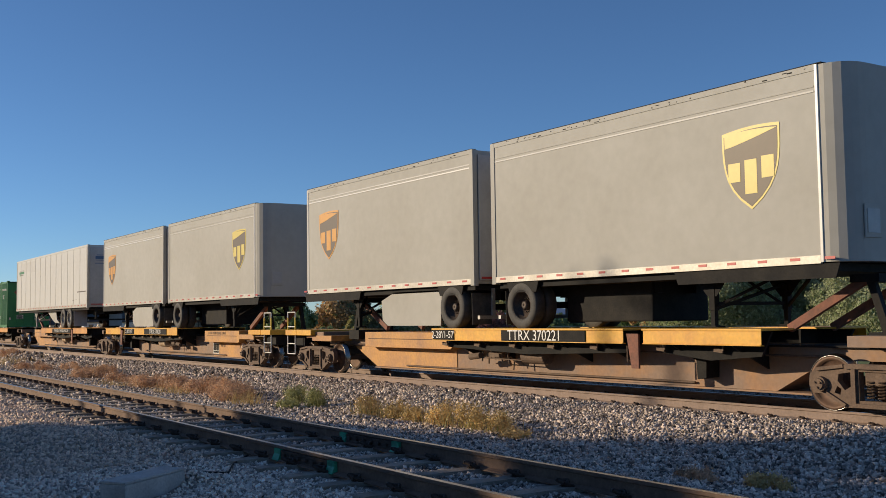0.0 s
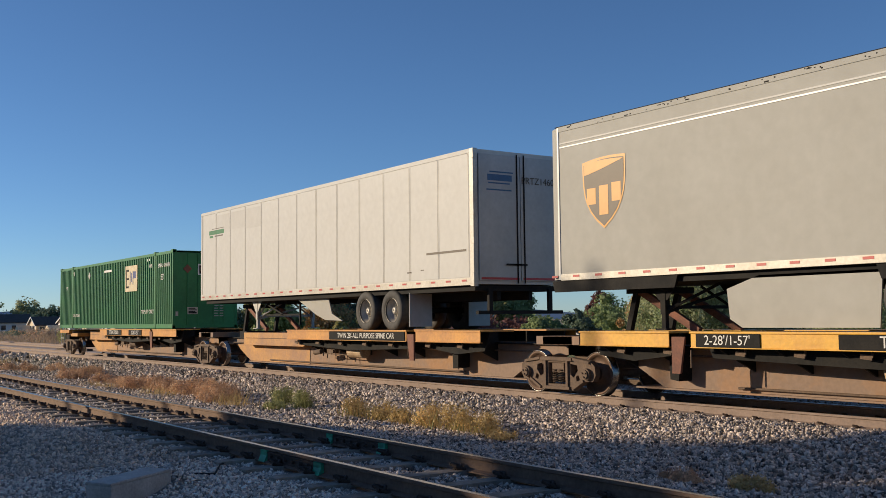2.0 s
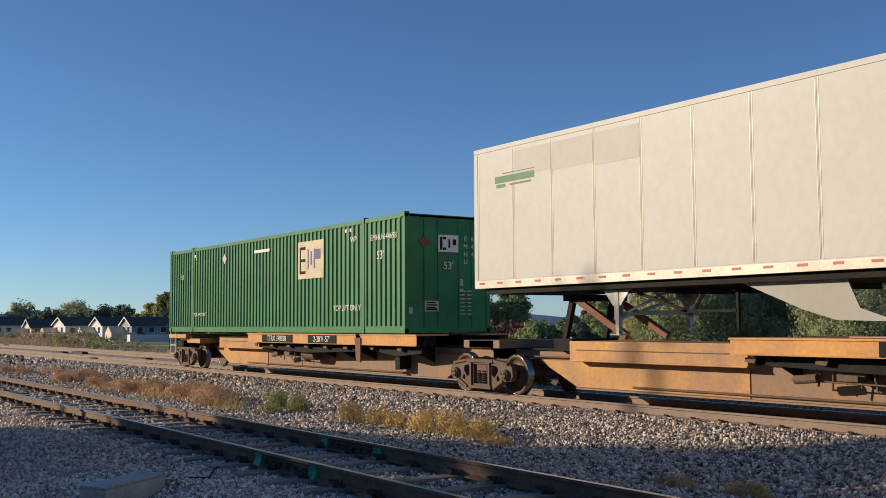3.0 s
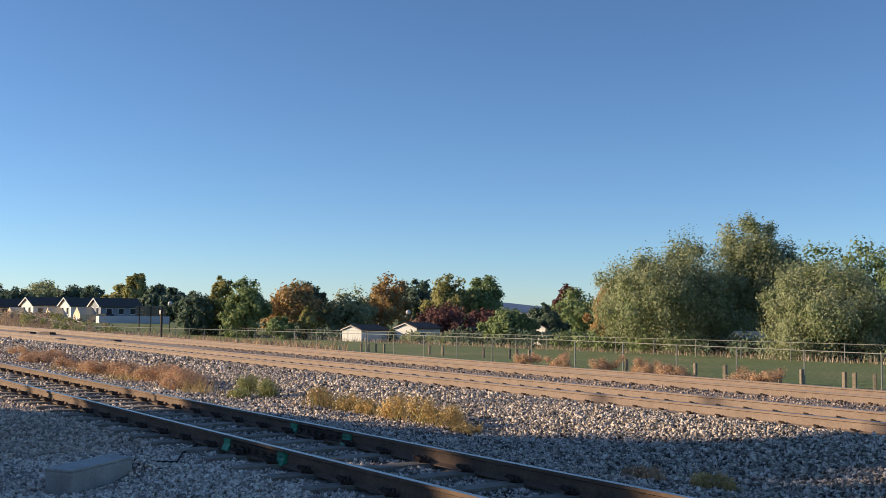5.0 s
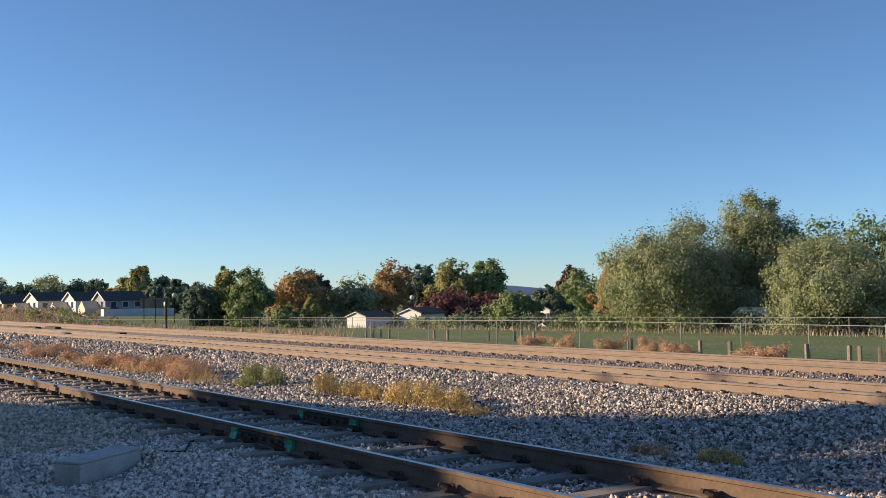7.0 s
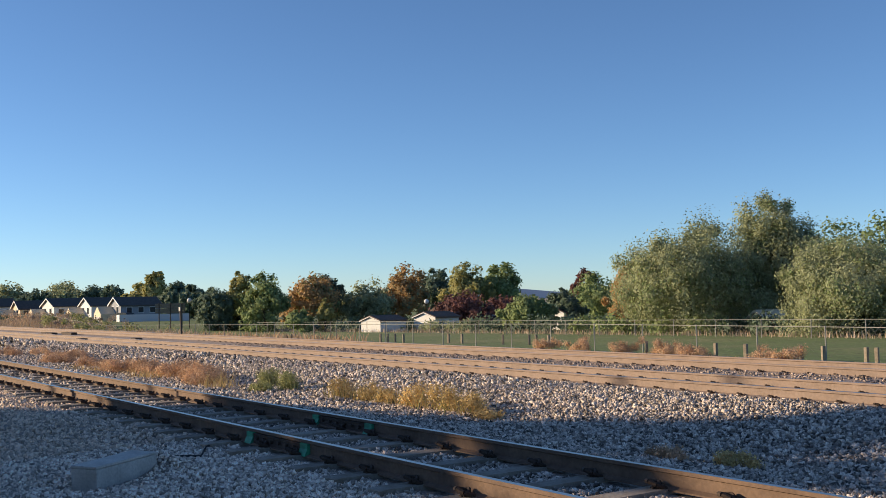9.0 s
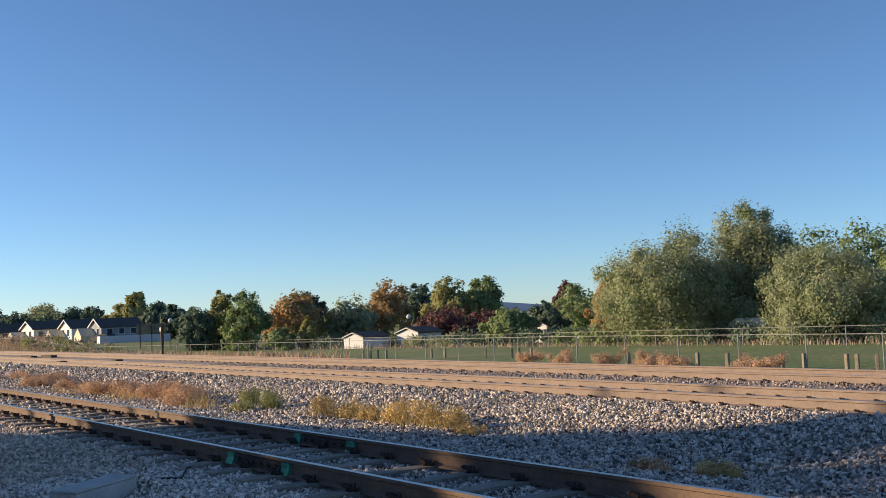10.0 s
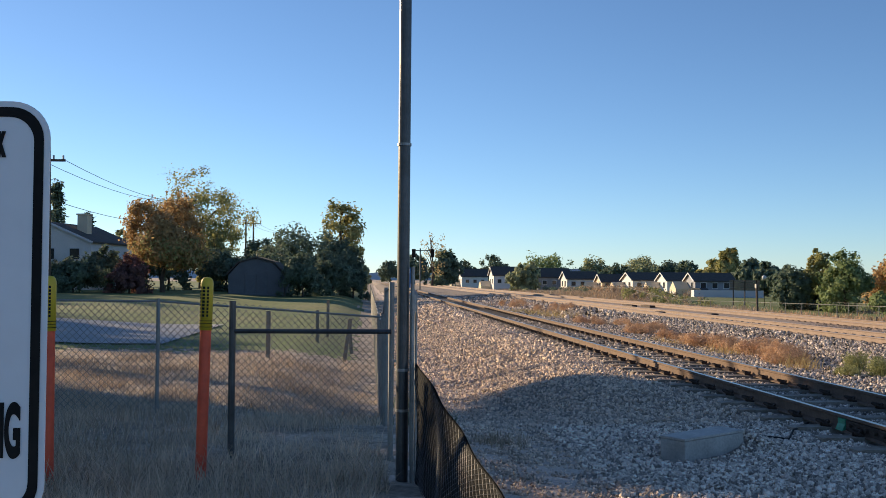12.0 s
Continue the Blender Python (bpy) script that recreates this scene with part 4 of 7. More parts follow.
def long_trailer():
    t = rolling("semi_trailer", "long white ribbed box trailer with grey rear doors", "trailer")
    zb, zt, xr, s, length = 2.32, 5.30, -50.88, -1, 16.15
    X = lambda u: xr + s * u
    van_shell(t, xr, s, length, zb, zt, M_WHITE, 13, False)
    w = (length - 0.33) / 13
    for i, h in ((10, 0.55), (11, 0.52), (9, 0.62)):
        bm = bmesh.new()
        span(bm, X(0.15 + w * i + 0.03), X(0.15 + w * (i + 1) - 0.03), Y_F - 0.008, Y_F - 0.005, zt - 0.18 - h, zt - 0.18)
        part("patch_panel", bm, M_PATCH, t, "greyer replaced side panel")
    # plain bars in place of the owner's mark
    bm = bmesh.new()
    span(bm, -66.25, -64.95, Y_F - 0.009, Y_F - 0.006, 4.50, 4.64)
    span(bm, -66.20, -65.9, Y_F - 0.009, Y_F - 0.006, 4.40, 4.47)
    part("mark_bar", bm, M_GREEN, t, "green bar of an owner's mark")
    for xa, xb, za, zc in ((-66.0, -64.95, 4.68, 4.70), (-65.75, -65.05, 4.42, 4.46), (-52.75, -51.15, 3.05, 3.10), (-53.6, -53.4, 2.66, 2.69), (-53.0, -52.86, 2.70, 2.72)):
        bm = bmesh.new()
        span(bm, xa, xb, Y_F - 0.009, Y_F - 0.006, za, zc)
        part("small_print", bm, M_LOGOBR, t, "dark bar of small print")
    for x in (-55.67, -54.38):
        road_wheels(t, x, True)
    landing_gear(t, -62.95, zb - 0.12, M_GALV)
    # sloping grey fairing panel ahead of the wheels
    bm = bmesh.new()
    prism(bm, [(-60.0, zb - 0.14), (-58.1, zb - 0.14), (-57.9, 1.75), (-57.3, 1.55), (-58.3, 1.58), (-58.9, 1.75)], "y", Y_F + 0.25, Y_F + 0.28)
    part("fairing", bm, M_GREYTR, t, "pale grey sloping fairing panel", bevel=0.004)
    for y in (Y_F + 0.08, Y_B - 0.73):
        bm = bmesh.new()
        span(bm, -53.66, -53.64, y, y + 0.65, DECK + 0.08, zb - 0.12)
        part("mud_flap", bm, M_DOOR, t, "grey rubber mud flap")
    bm = bmesh.new()
    for y in (Y_C - 0.85, Y_C + 0.85):
        bar(bm, (xr + 0.0, y, zb - 0.1), (xr + 0.0, y, zb - 0.62), 0.10, 0.08)
    bar(bm, (xr, Y_C - 1.2, zb - 0.62), (xr, Y_C + 1.2, zb - 0.62), 0.10, 0.08)
    part("rear_bumper", bm, M_BLACK, t)
    for i in range(5):
        bm = bmesh.new()
        span(bm, xr - 0.05, xr + 0.04, Y_F - 0.022, Y_F + 0.06, zb + 0.25 + i * 0.63, zb + 0.38 + i * 0.63)
        part("door_hinge", bm, M_ALU, t, bevel=0.006)
    for k in range(5):
        bm = bmesh.new()
        bar(bm, (-61.8 + k * 0.75, Y_C - 0.9, zb - 0.2), (-61.8 + k * 0.75, Y_C + 0.9, zb - 0.2), 0.05, 0.1)
        part("cross_member", bm, M_BLACK, t)
    bm = bmesh.new()
    bar(bm, (-62.6, Y_C - 0.8, 1.75), (-60.3, Y_C - 0.8, 1.75), 0.05, 0.05)
    bar(bm, (-62.6, Y_C - 0.8, 2.1), (-61.4, Y_C - 0.8, 1.75), 0.05, 0.05)
    bar(bm, (-60.3, Y_C - 0.8, 2.2), (-60.3, Y_C - 0.8, 1.45), 0.05, 0.05)
    part("spare_rack", bm, M_BLACK, t)
    lettering("lettering", "PRTZ146023", 0.22, pose(xr + 0.06, Y_C + 0.62, 4.66, 90, 0, 90), M_LOGOBR, t)
    blue = mat("mark_blue", (0.05, 0.12, 0.25), 0.5)
    for ya, yc, za, zc in ((-0.92, -0.24, 4.62, 4.76), (-0.86, -0.20, 4.80, 4.83), (-0.90, -0.30, 4.55, 4.58), (-0.95, -0.25, 4.40, 4.43)):
        bm = bmesh.new()
        span(bm, xr + 0.052, xr + 0.056, Y_C + ya, Y_C + yc, za, zc)
        part("mark_bar", bm, blue, t, "blue bar of an owner's mark")
    for i in range(5):
        bm = bmesh.new()
        span(bm, xr - 0.02, xr + 0.07, Y_B - 0.10, Y_B + 0.015, zb + 0.25 + i * 0.63, zb + 0.38 + i * 0.63)
        part("door_hinge", bm, M_ALU, t, bevel=0.006)


long_trailer()


def container():
    t = rolling("shipping_container", "long green corrugated steel container on spine car", "container")
    x0, x1, zb, zt = -86.0, -69.85, 1.335, 4.235
    yf, yb = Y_F + 0.02, Y_B - 0.02
    # corrugated side: trapezoid waves along x
    def wall(a, b, y, sign, name, wave=0.235, depth=0.036):
        n = max(1, round((b - a) / wave))
        w = (b - a) / n
        pts = []
        for i in range(n):
            u = a + i * w
            pts += [(u, y), (u + 0.34 * w, y), (u + 0.48 * w, y + sign * depth), (u + 0.86 * w, y + sign * depth)]
        pts.append((b, y))
        back = [(u, y + sign * (depth + 0.02)) for u in (b, a)]
        bm = bmesh.new()
        prism(bm, pts + back, "z", zb + 0.16, zt - 0.10)
        return part(name, bm, M_GREEN, t)
    posts = [x0, -83.76, -71.88, x1]
    for a, b in zip(posts, posts[1:]):
        wall(a + 0.1, b - 0.1, yf, 1, "side_wall")
        wall(a + 0.1, b - 0.1, yb, -1, "side_wall")
    for x in posts:
        for y in (yf + 0.05, yb - 0.05):
            bm = bmesh.new()
            span(bm, x - 0.09 if x != x0 else x, x + 0.09 if x != x1 else x, y - 0.065, y + 0.05, zb, zt)
            post = part("corner_post", bm, M_GREEN, t, bevel=0.006)
            for z in (zb + 0.06, zt - 0.03):
                bm = bmesh.new()
                cx = min(max(x, x0 + 0.1), x1 - 0.1)
                box(bm, cx, y, z, 0.2, 0.15, 0.13)
                part("corner_casting", bm, M_GREEN, post, bevel=0.012)
    for y in (yf + 0.04, yb - 0.04):
        for za, zc in ((zb, zb + 0.17), (zt - 0.11, zt)):
            bm = bmesh.new()
            span(bm, x0, x1, y - 0.04, y + 0.04, za, zc)
            part("side_rail", bm, M_GREEN, t, bevel=0.006)
    for name, za, zc in (("roof", zt - 0.03, zt - 0.01), ("floor_frame", zb + 0.02, zb + 0.14)):
        bm = bmesh.new()
        span(bm, x0, x1, yf + 0.03, yb - 0.03, za, zc)
        part(name, bm, M_GREEN, t)
    for xa, xc in ((x1 - 0.06, x1 - 0.02), (x0 + 0.02, x0 + 0.06)):
        bm = bmesh.new()
        span(bm, xa, xc, yf + 0.1, yb - 0.1, zb + 0.1, zt - 0.08)
        part("end_door", bm, M_GREEN, t)
    for y in (yf + 0.55, yf + 0.95, yb - 0.95, yb - 0.55):
        bm = bmesh.new()
        rod(bm, (x1 - 0.01, y, zb + 0.1), (x1 - 0.01, y, zt - 0.1), 0.018, 8)
        part("lock_rod", bm, M_GREEN, t)
    # plain emblem panel: pale square with dark bars
    bm = bmesh.new()
    span(bm, -75.55, -74.0, yf - 0.008, yf - 0.003, 2.84, 3.89)
    em = part("emblem_panel", bm, mat("emblem_cream", (0.66, 0.55, 0.36), 0.6), t, "cream square emblem panel with dark bars")
    blue = mat("emblem_blue", (0.03, 0.05, 0.22), 0.5)
    bars = [(-75.44, -75.36, 2.98, 3.74, M_BLACK)]
    bars += [(-75.36, -75.08, z - 0.04, z + 0.04, M_BLACK) for z in (3.02, 3.36, 3.70)]
    bars += [(-74.95, -74.87, 3.12, 3.66, blue), (-74.77, -74.69, 3.22, 3.60, blue), (-74.58, -74.50, 3.12, 3.66, blue), (-74.50, -74.18, 3.36, 3.64, blue)]
    for xa, xb, za, zc, m in bars:
        bm = bmesh.new()
        span(bm, xa, xb, yf - 0.012, yf - 0.0085, za, zc)
        part("emblem_bar", bm, m, em)
    bm = bmesh.new()
    span(bm, x1 + 0.0, x1 + 0.01, yf + 0.95, yf + 1.55, 3.32, 3.74)
    part("emblem_panel", bm, M_LETTER, t)
    for ya, yc, za, zc in ((1.0, 1.07, 3.37, 3.69), (1.08, 1.18, 3.63, 3.69), (1.08, 1.18, 3.37, 3.43), (1.25, 1.30, 3.42, 3.64), (1.38, 1.48, 3.50, 3.64)):
        bm = bmesh.new()
        span(bm, x1 + 0.011, x1 + 0.014, yf + ya, yf + yc, za, zc)
        part("emblem_bar", bm, M_BLACK, t)
    for k, ch in enumerate("EMHU"):
        lettering("lettering", ch, 0.17, pose(x1 + 0.008, yf + 1.77, 3.66 - 0.19 * k, 90, 0, 90), M_LETTER, t)
    for k, ch in enumerate("644"):
        lettering("lettering", ch, 0.17, pose(x1 + 0.008, yf + 1.98, 3.66 - 0.19 * k, 90, 0, 90), M_LETTER, t)
    for ya, za, w_, h_ in [(1.60, 2.50, 0.09, 0.16), (1.60, 2.38, 0.09, 0.04), (0.10, 1.80, 0.10, 0.16)] + [(1.60 + 0.22 * j, 1.78 + 0.095 * i, 0.14 if i % 2 else 0.17, 0.03) for i in range(7) for j in range(2)]:
        bm = bmesh.new()
        span(bm, x1 - 0.015, x1 + 0.004, yf + ya, yf + ya + w_, za, za + h_)
        part("small_print", bm, M_ALU, t)
    for px_, pz, side in ((-80.9, 3.72, 0), (x1, 3.55, 1)):
        bm = bmesh.new()
        box(bm, 0, 0, 0, 0.24, 0.006, 0.24, (pose(px_, yf - 0.006, pz) if not side else pose(x1 + 0.006, yf + 0.55, pz, 0, 0, 90)) @ pose(0, 0, 0, 0, 45, 0))
        part("placard", bm, M_RUSTBRACE if side else M_ALU, t, "faded diamond placard")
    bm = bmesh.new()
    span(bm, x1 + 0.0, x1 + 0.008, yf + 0.55, yf + 0.95, 1.86, 2.12)
    plate = part("data_plate", bm, M_ALU, t)
    for k in range(4):
        bm = bmesh.new()
        span(bm, x1 + 0.0085, x1 + 0.011, yf + 0.59, yf + 0.91 - 0.05 * (k % 2), 1.885 + 0.058 * k, 1.885 + 0.058 * k + (0.032 if k else 0.05))
        part("small_print", bm, M_BLACK, plate)
    y = yf - 0.012
    lettering("lettering", "EMHU 644698", 0.21, pose(-70.85, y, 3.72, 90), M_LETTER, t)
    lettering("lettering", "53'", 0.30, pose(-71.0, y, 3.27, 90), M_LETTER, t)
    lettering("lettering", "TOP LIFT ONLY", 0.21, pose(-72.7, y, 1.98, 90), M_LETTER, t)
    lettering("lettering", "TOP LIFT ONLY", 0.17, pose(-83.0, y, 1.92, 90), M_LETTER, t)
    lettering("lettering", "53'", 0.22, pose(-84.7, y, 3.25, 90), M_LETTER, t)
    lettering("lettering", "WP", 0.22, pose(-72.35, y, 3.75, 90), M_LETTER, t)
    lettering("lettering", "53'", 0.26, pose(x1 + 0.01, yf + 1.25, 2.98, 90, 0, 90), M_LETTER, t)
    for x, z, w in ((-78.0, 3.80, 1.1), (-72.75, 4.0, 0.08), (-72.5, 4.0, 0.08), (-83.5, 3.95, 0.12), (-83.4, 3.85, 0.06)):
        bm = bmesh.new()
        span(bm, x - w / 2, x + w / 2, y - 0.001, y + 0.004, z - 0.04, z + 0.05)
        part("small_print", bm, M_LETTER, t)


container()


# ---- trees and plants ----
def leaf_cloud(name, centres, radii, per, size, material, seed, droop=0.0, parent=None):
    """A crown: clumps of small bent leaf pairs round many centres."""
    rng = np.random.default_rng(seed)
    c = np.repeat(np.asarray(centres), per, axis=0)
    rr = np.repeat(np.asarray(radii), per)
    n = len(c)
    d = rng.normal(size=(n, 3))
    d /= np.linalg.norm(d, axis=1)[:, None]
    q = c + d * (rr * np.clip(rng.normal(0.62, 0.26, n), 0.05, 1.02))[:, None]
    q[:, 2] -= droop * rng.uniform(0, 1, n) ** 2 * rr
    # leaves face outwards from the crown, loosely
    mid = np.asarray(centres).mean(0)
    o = q - mid
    o /= np.linalg.norm(o, axis=1)[:, None] + 1e-9
    nn = d * 0.6 + o * 0.7 + rng.normal(size=(n, 3)) * 0.5
    nn[:, 2] += 0.2
    u = rng.normal(size=(n, 3))
    u[:, 2] -= 0.9 * (droop > 0)
    u = np.cross(np.cross(nn, u), nn)
    u /= np.linalg.norm(u, axis=1)[:, None] + 1e-9
    w = np.cross(u, nn)
    w /= np.linalg.norm(w, axis=1)[:, None] + 1e-9
    s = (size * rng.uniform(0.6, 1.4, n))[:, None]
    k = 0.5 if droop else 0.6
    v = np.stack([q - u * s, q + w * s * k, q + u * s, q - w * s * k], 1)
    f = np.arange(4 * n).reshape(n, 4)
    ob = mesh_from(name, v.reshape(-1, 3), f, material)
    if parent:
        ob.parent = parent
    return ob


TREE_KINDS = {
    "elm": (M_LEAFG, "tall grey-green elm with drooping foliage", 0.35), "green": (M_LEAF, "leafy green tree behind the lawn, also added unseen as a shade caster", 0.0),
    "orange": (M_LEAFO, "tree with orange autumn leaves", 0.0), "russet": (M_LEAFR, "dark russet-leaved ornamental tree", 0.0),
    "dark": (M_LEAFD, "dark green densely leaved garden tree", 0.0), "yellowgreen": (M_LEAFY, "tree with yellowing green leaves", 0.0),
    "tan": (M_LEAFO, "tree with thin tan autumn leaves", 0.0), "olive": (M_LEAFG, "broad olive-green tree with dense crown", 0.0),
    "poplar": (M_LEAFY, "slim upright yellow-green poplar", 0.0), "pale": (M_LEAFG, "pale grey-green shrub tree", 0.0),
    "bare": (M_STRAW, "pale nearly leafless tree", 0.0), "maple": (M_LEAFO, "round maple turning orange above green", 0.0),
    "locust": (M_LEAFY, "airy locust tree with thin yellow leaves", 0.0), "conifer": (M_LEAFD, "dark pointed conifer behind the house", 0.0)}


def tree(x, y, base, h, w, kind, seed, low=None):
    material, label, droop = TREE_KINDS[kind]
    gz = float(ground_z(x, y))
    h = (base + h - gz) * 1.07
    w = w * 1.12
    t = tagged(thing("tree", pose(x, y, gz - 0.05)), label, "tree", "trees round the place")
    rng = np.random.default_rng(seed)
    near = math.hypot(x, y) < 95 and y > -15
    behind = y < -15 and x > -60
    hw = w / 2
    upright = kind in ("poplar", "conifer", "bare")
    # trunk and limbs
    bm = bmesh.new()
    th = h * (0.9 if upright else 0.55)
    r0 = max(0.06, h * 0.024)
    pts = [Vector((0, 0, 0))]
    for k in range(1, 6):
        pts.append(Vector((rng.normal(0, 0.012 * h), rng.normal(0, 0.012 * h), th * k / 5)))
    for k in range(5):
        rod(bm, pts[k], pts[k + 1] * 1.0 + Vector((0, 0, 0.02 * h)), r0 * (1 - 0.15 * k), 8, r0 * (1 - 0.15 * (k + 1)))
    centres, radii = [], []
    nl = 16 if near else (12 if kind == "bare" else 8)
    for k in range(nl):
        f = rng.uniform(0.3, 1.0)
        a = k * 2.4 + rng.uniform(-0.4, 0.4)
        start = pts[0].lerp(pts[-1], f)
        reach = hw * rng.uniform(0.45, 0.72) * (1.0 if not upright else 0.6)
        end = start + Vector((math.cos(a) * reach, math.sin(a) * reach, h * rng.uniform(0.12, 0.34)))
        end.z = min(end.z, h * (0.95 if upright else 0.74))
        mid = start.lerp(end, 0.5) + Vector((0, 0, 0.03 * h))
        rod(bm, start, mid, r0 * 0.4, 6, r0 * 0.26)
        rod(bm, mid, end, r0 * 0.26, 6, r0 * 0.08)
    part("trunk", bm, M_BARK, t)
    # crown clumps, uneven lobes
    n = {True: 200, False: 96}[near]
    if kind == "bare":
        n = 26
    if kind == "locust":
        n = 150
    lobes = []
    nlobe = 1 if upright else {"maple": 5}.get(kind, 16 if near else 12)
    low = low or (0.05 if kind not in ("locust", "bare", "maple") else 0.30)
    for k in range(nlobe):
        a = 2 * math.pi * k / nlobe + rng.uniform(-0.3, 0.3)
        rho = rng.uniform(0.35, 0.68)
        lobes.append((math.cos(a) * hw * rho, math.sin(a) * hw * rho, h * max(low, 0.74 - 0.42 * rho ** 1.5 - rng.uniform(0.0, 0.42) * (k % 2) - 0.06), hw * rng.uniform(0.34, 0.52), h * rng.uniform(0.18, 0.27)))
    lobes.append((rng.normal(0, 0.1 * hw), rng.normal(0, 0.1 * hw), h * 0.73, hw * 0.58, h * 0.25))
    if not upright:
        lobes.append((0, 0, h * max(low + 0.1, 0.50), hw * 0.70, h * 0.28))
    weight = np.array([q[3] * q[4] for q in lobes])
    weight[-2:] *= 2.6
    if kind == "maple":
        n = 230
        lobes = [(0, 0, h * 0.58, hw * 0.86, h * 0.36)] * 3 + lobes[:2]
        weight = np.ones(5)
    weight = weight / weight.sum()
    for k in range(n):
        if upright:
            f = rng.uniform(0.05 if kind == "conifer" else 0.15, 1.0)
            rad = hw * ((1 - f) * 0.95 + 0.06 if kind == "conifer" else 0.35 + 0.65 * math.sin(math.pi * min(1, f * 0.92)) ** 0.8)
            a = rng.uniform(0, 2 * math.pi)
            q = rad * math.sqrt(rng.uniform(0.1, 0.8))
            centres.append((q * math.cos(a), q * math.sin(a), h * (0.05 + 0.92 * f)))
        else:
            lx, ly, lz, lr, lh = lobes[rng.choice(len(lobes), p=weight)]
            d = rng.normal(size=3)
            d /= np.linalg.norm(d)
            q = rng.uniform(0.72, 1.0)
            centres.append((lx + d[0] * lr * q, ly + d[1] * lr * q, min(h * 0.96, max(h * low, lz + d[2] * lh * q))))
        radii.append(w * rng.uniform(0.06, 0.13) if not upright else w * rng.uniform(0.10, 0.2))
    dist = math.hypot(x, y)
    per = (225 if kind == "elm" else 110) if near else (56 if dist < 180 else 32)
    size = (0.0013 if kind == "elm" else (0.0016 if dist < 180 else 0.0023)) * dist
    size = min(max(size, 0.08), 0.5)
    # added shade casters: sparse leaves let some sun leak into their shade
    if behind:
        size, per = 0.26, (33 if x > -45 else 70)
    if kind == "bare":
        per, size = 14, size * 0.5
    if kind == "locust":
        per, size = 90, size * 0.75
    if not upright and kind not in ("locust",):
        # a denser dark core, so that the crown is not see-through
        for k in range(n // 3):
            lx, ly, lz, lr, lh = lobes[rng.choice(len(lobes), p=weight)]
            d = rng.normal(size=3) * 0.33
            centres.append((lx + d[0] * lr, ly + d[1] * lr, max(h * low, lz + d[2] * lh)))
            radii.append(w * 0.13)
    leaf_cloud("crown", centres, radii, per, size, material, seed, droop, t)
    if kind in ("maple", "orange", "tan", "elm"):
        # second leaf colour low and on one side
        sel = [i for i, c in enumerate(centres) if (c[2] < h * 0.5 if kind == "maple" else i % 3 == 0)]
        leaf_cloud("crown", [centres[i] for i in sel], [radii[i] * 1.05 for i in sel], per // 2, size, {"tan": M_LEAFG, "maple": M_LEAFY}.get(kind, M_LEAF), seed + 500, droop, t)
    return t


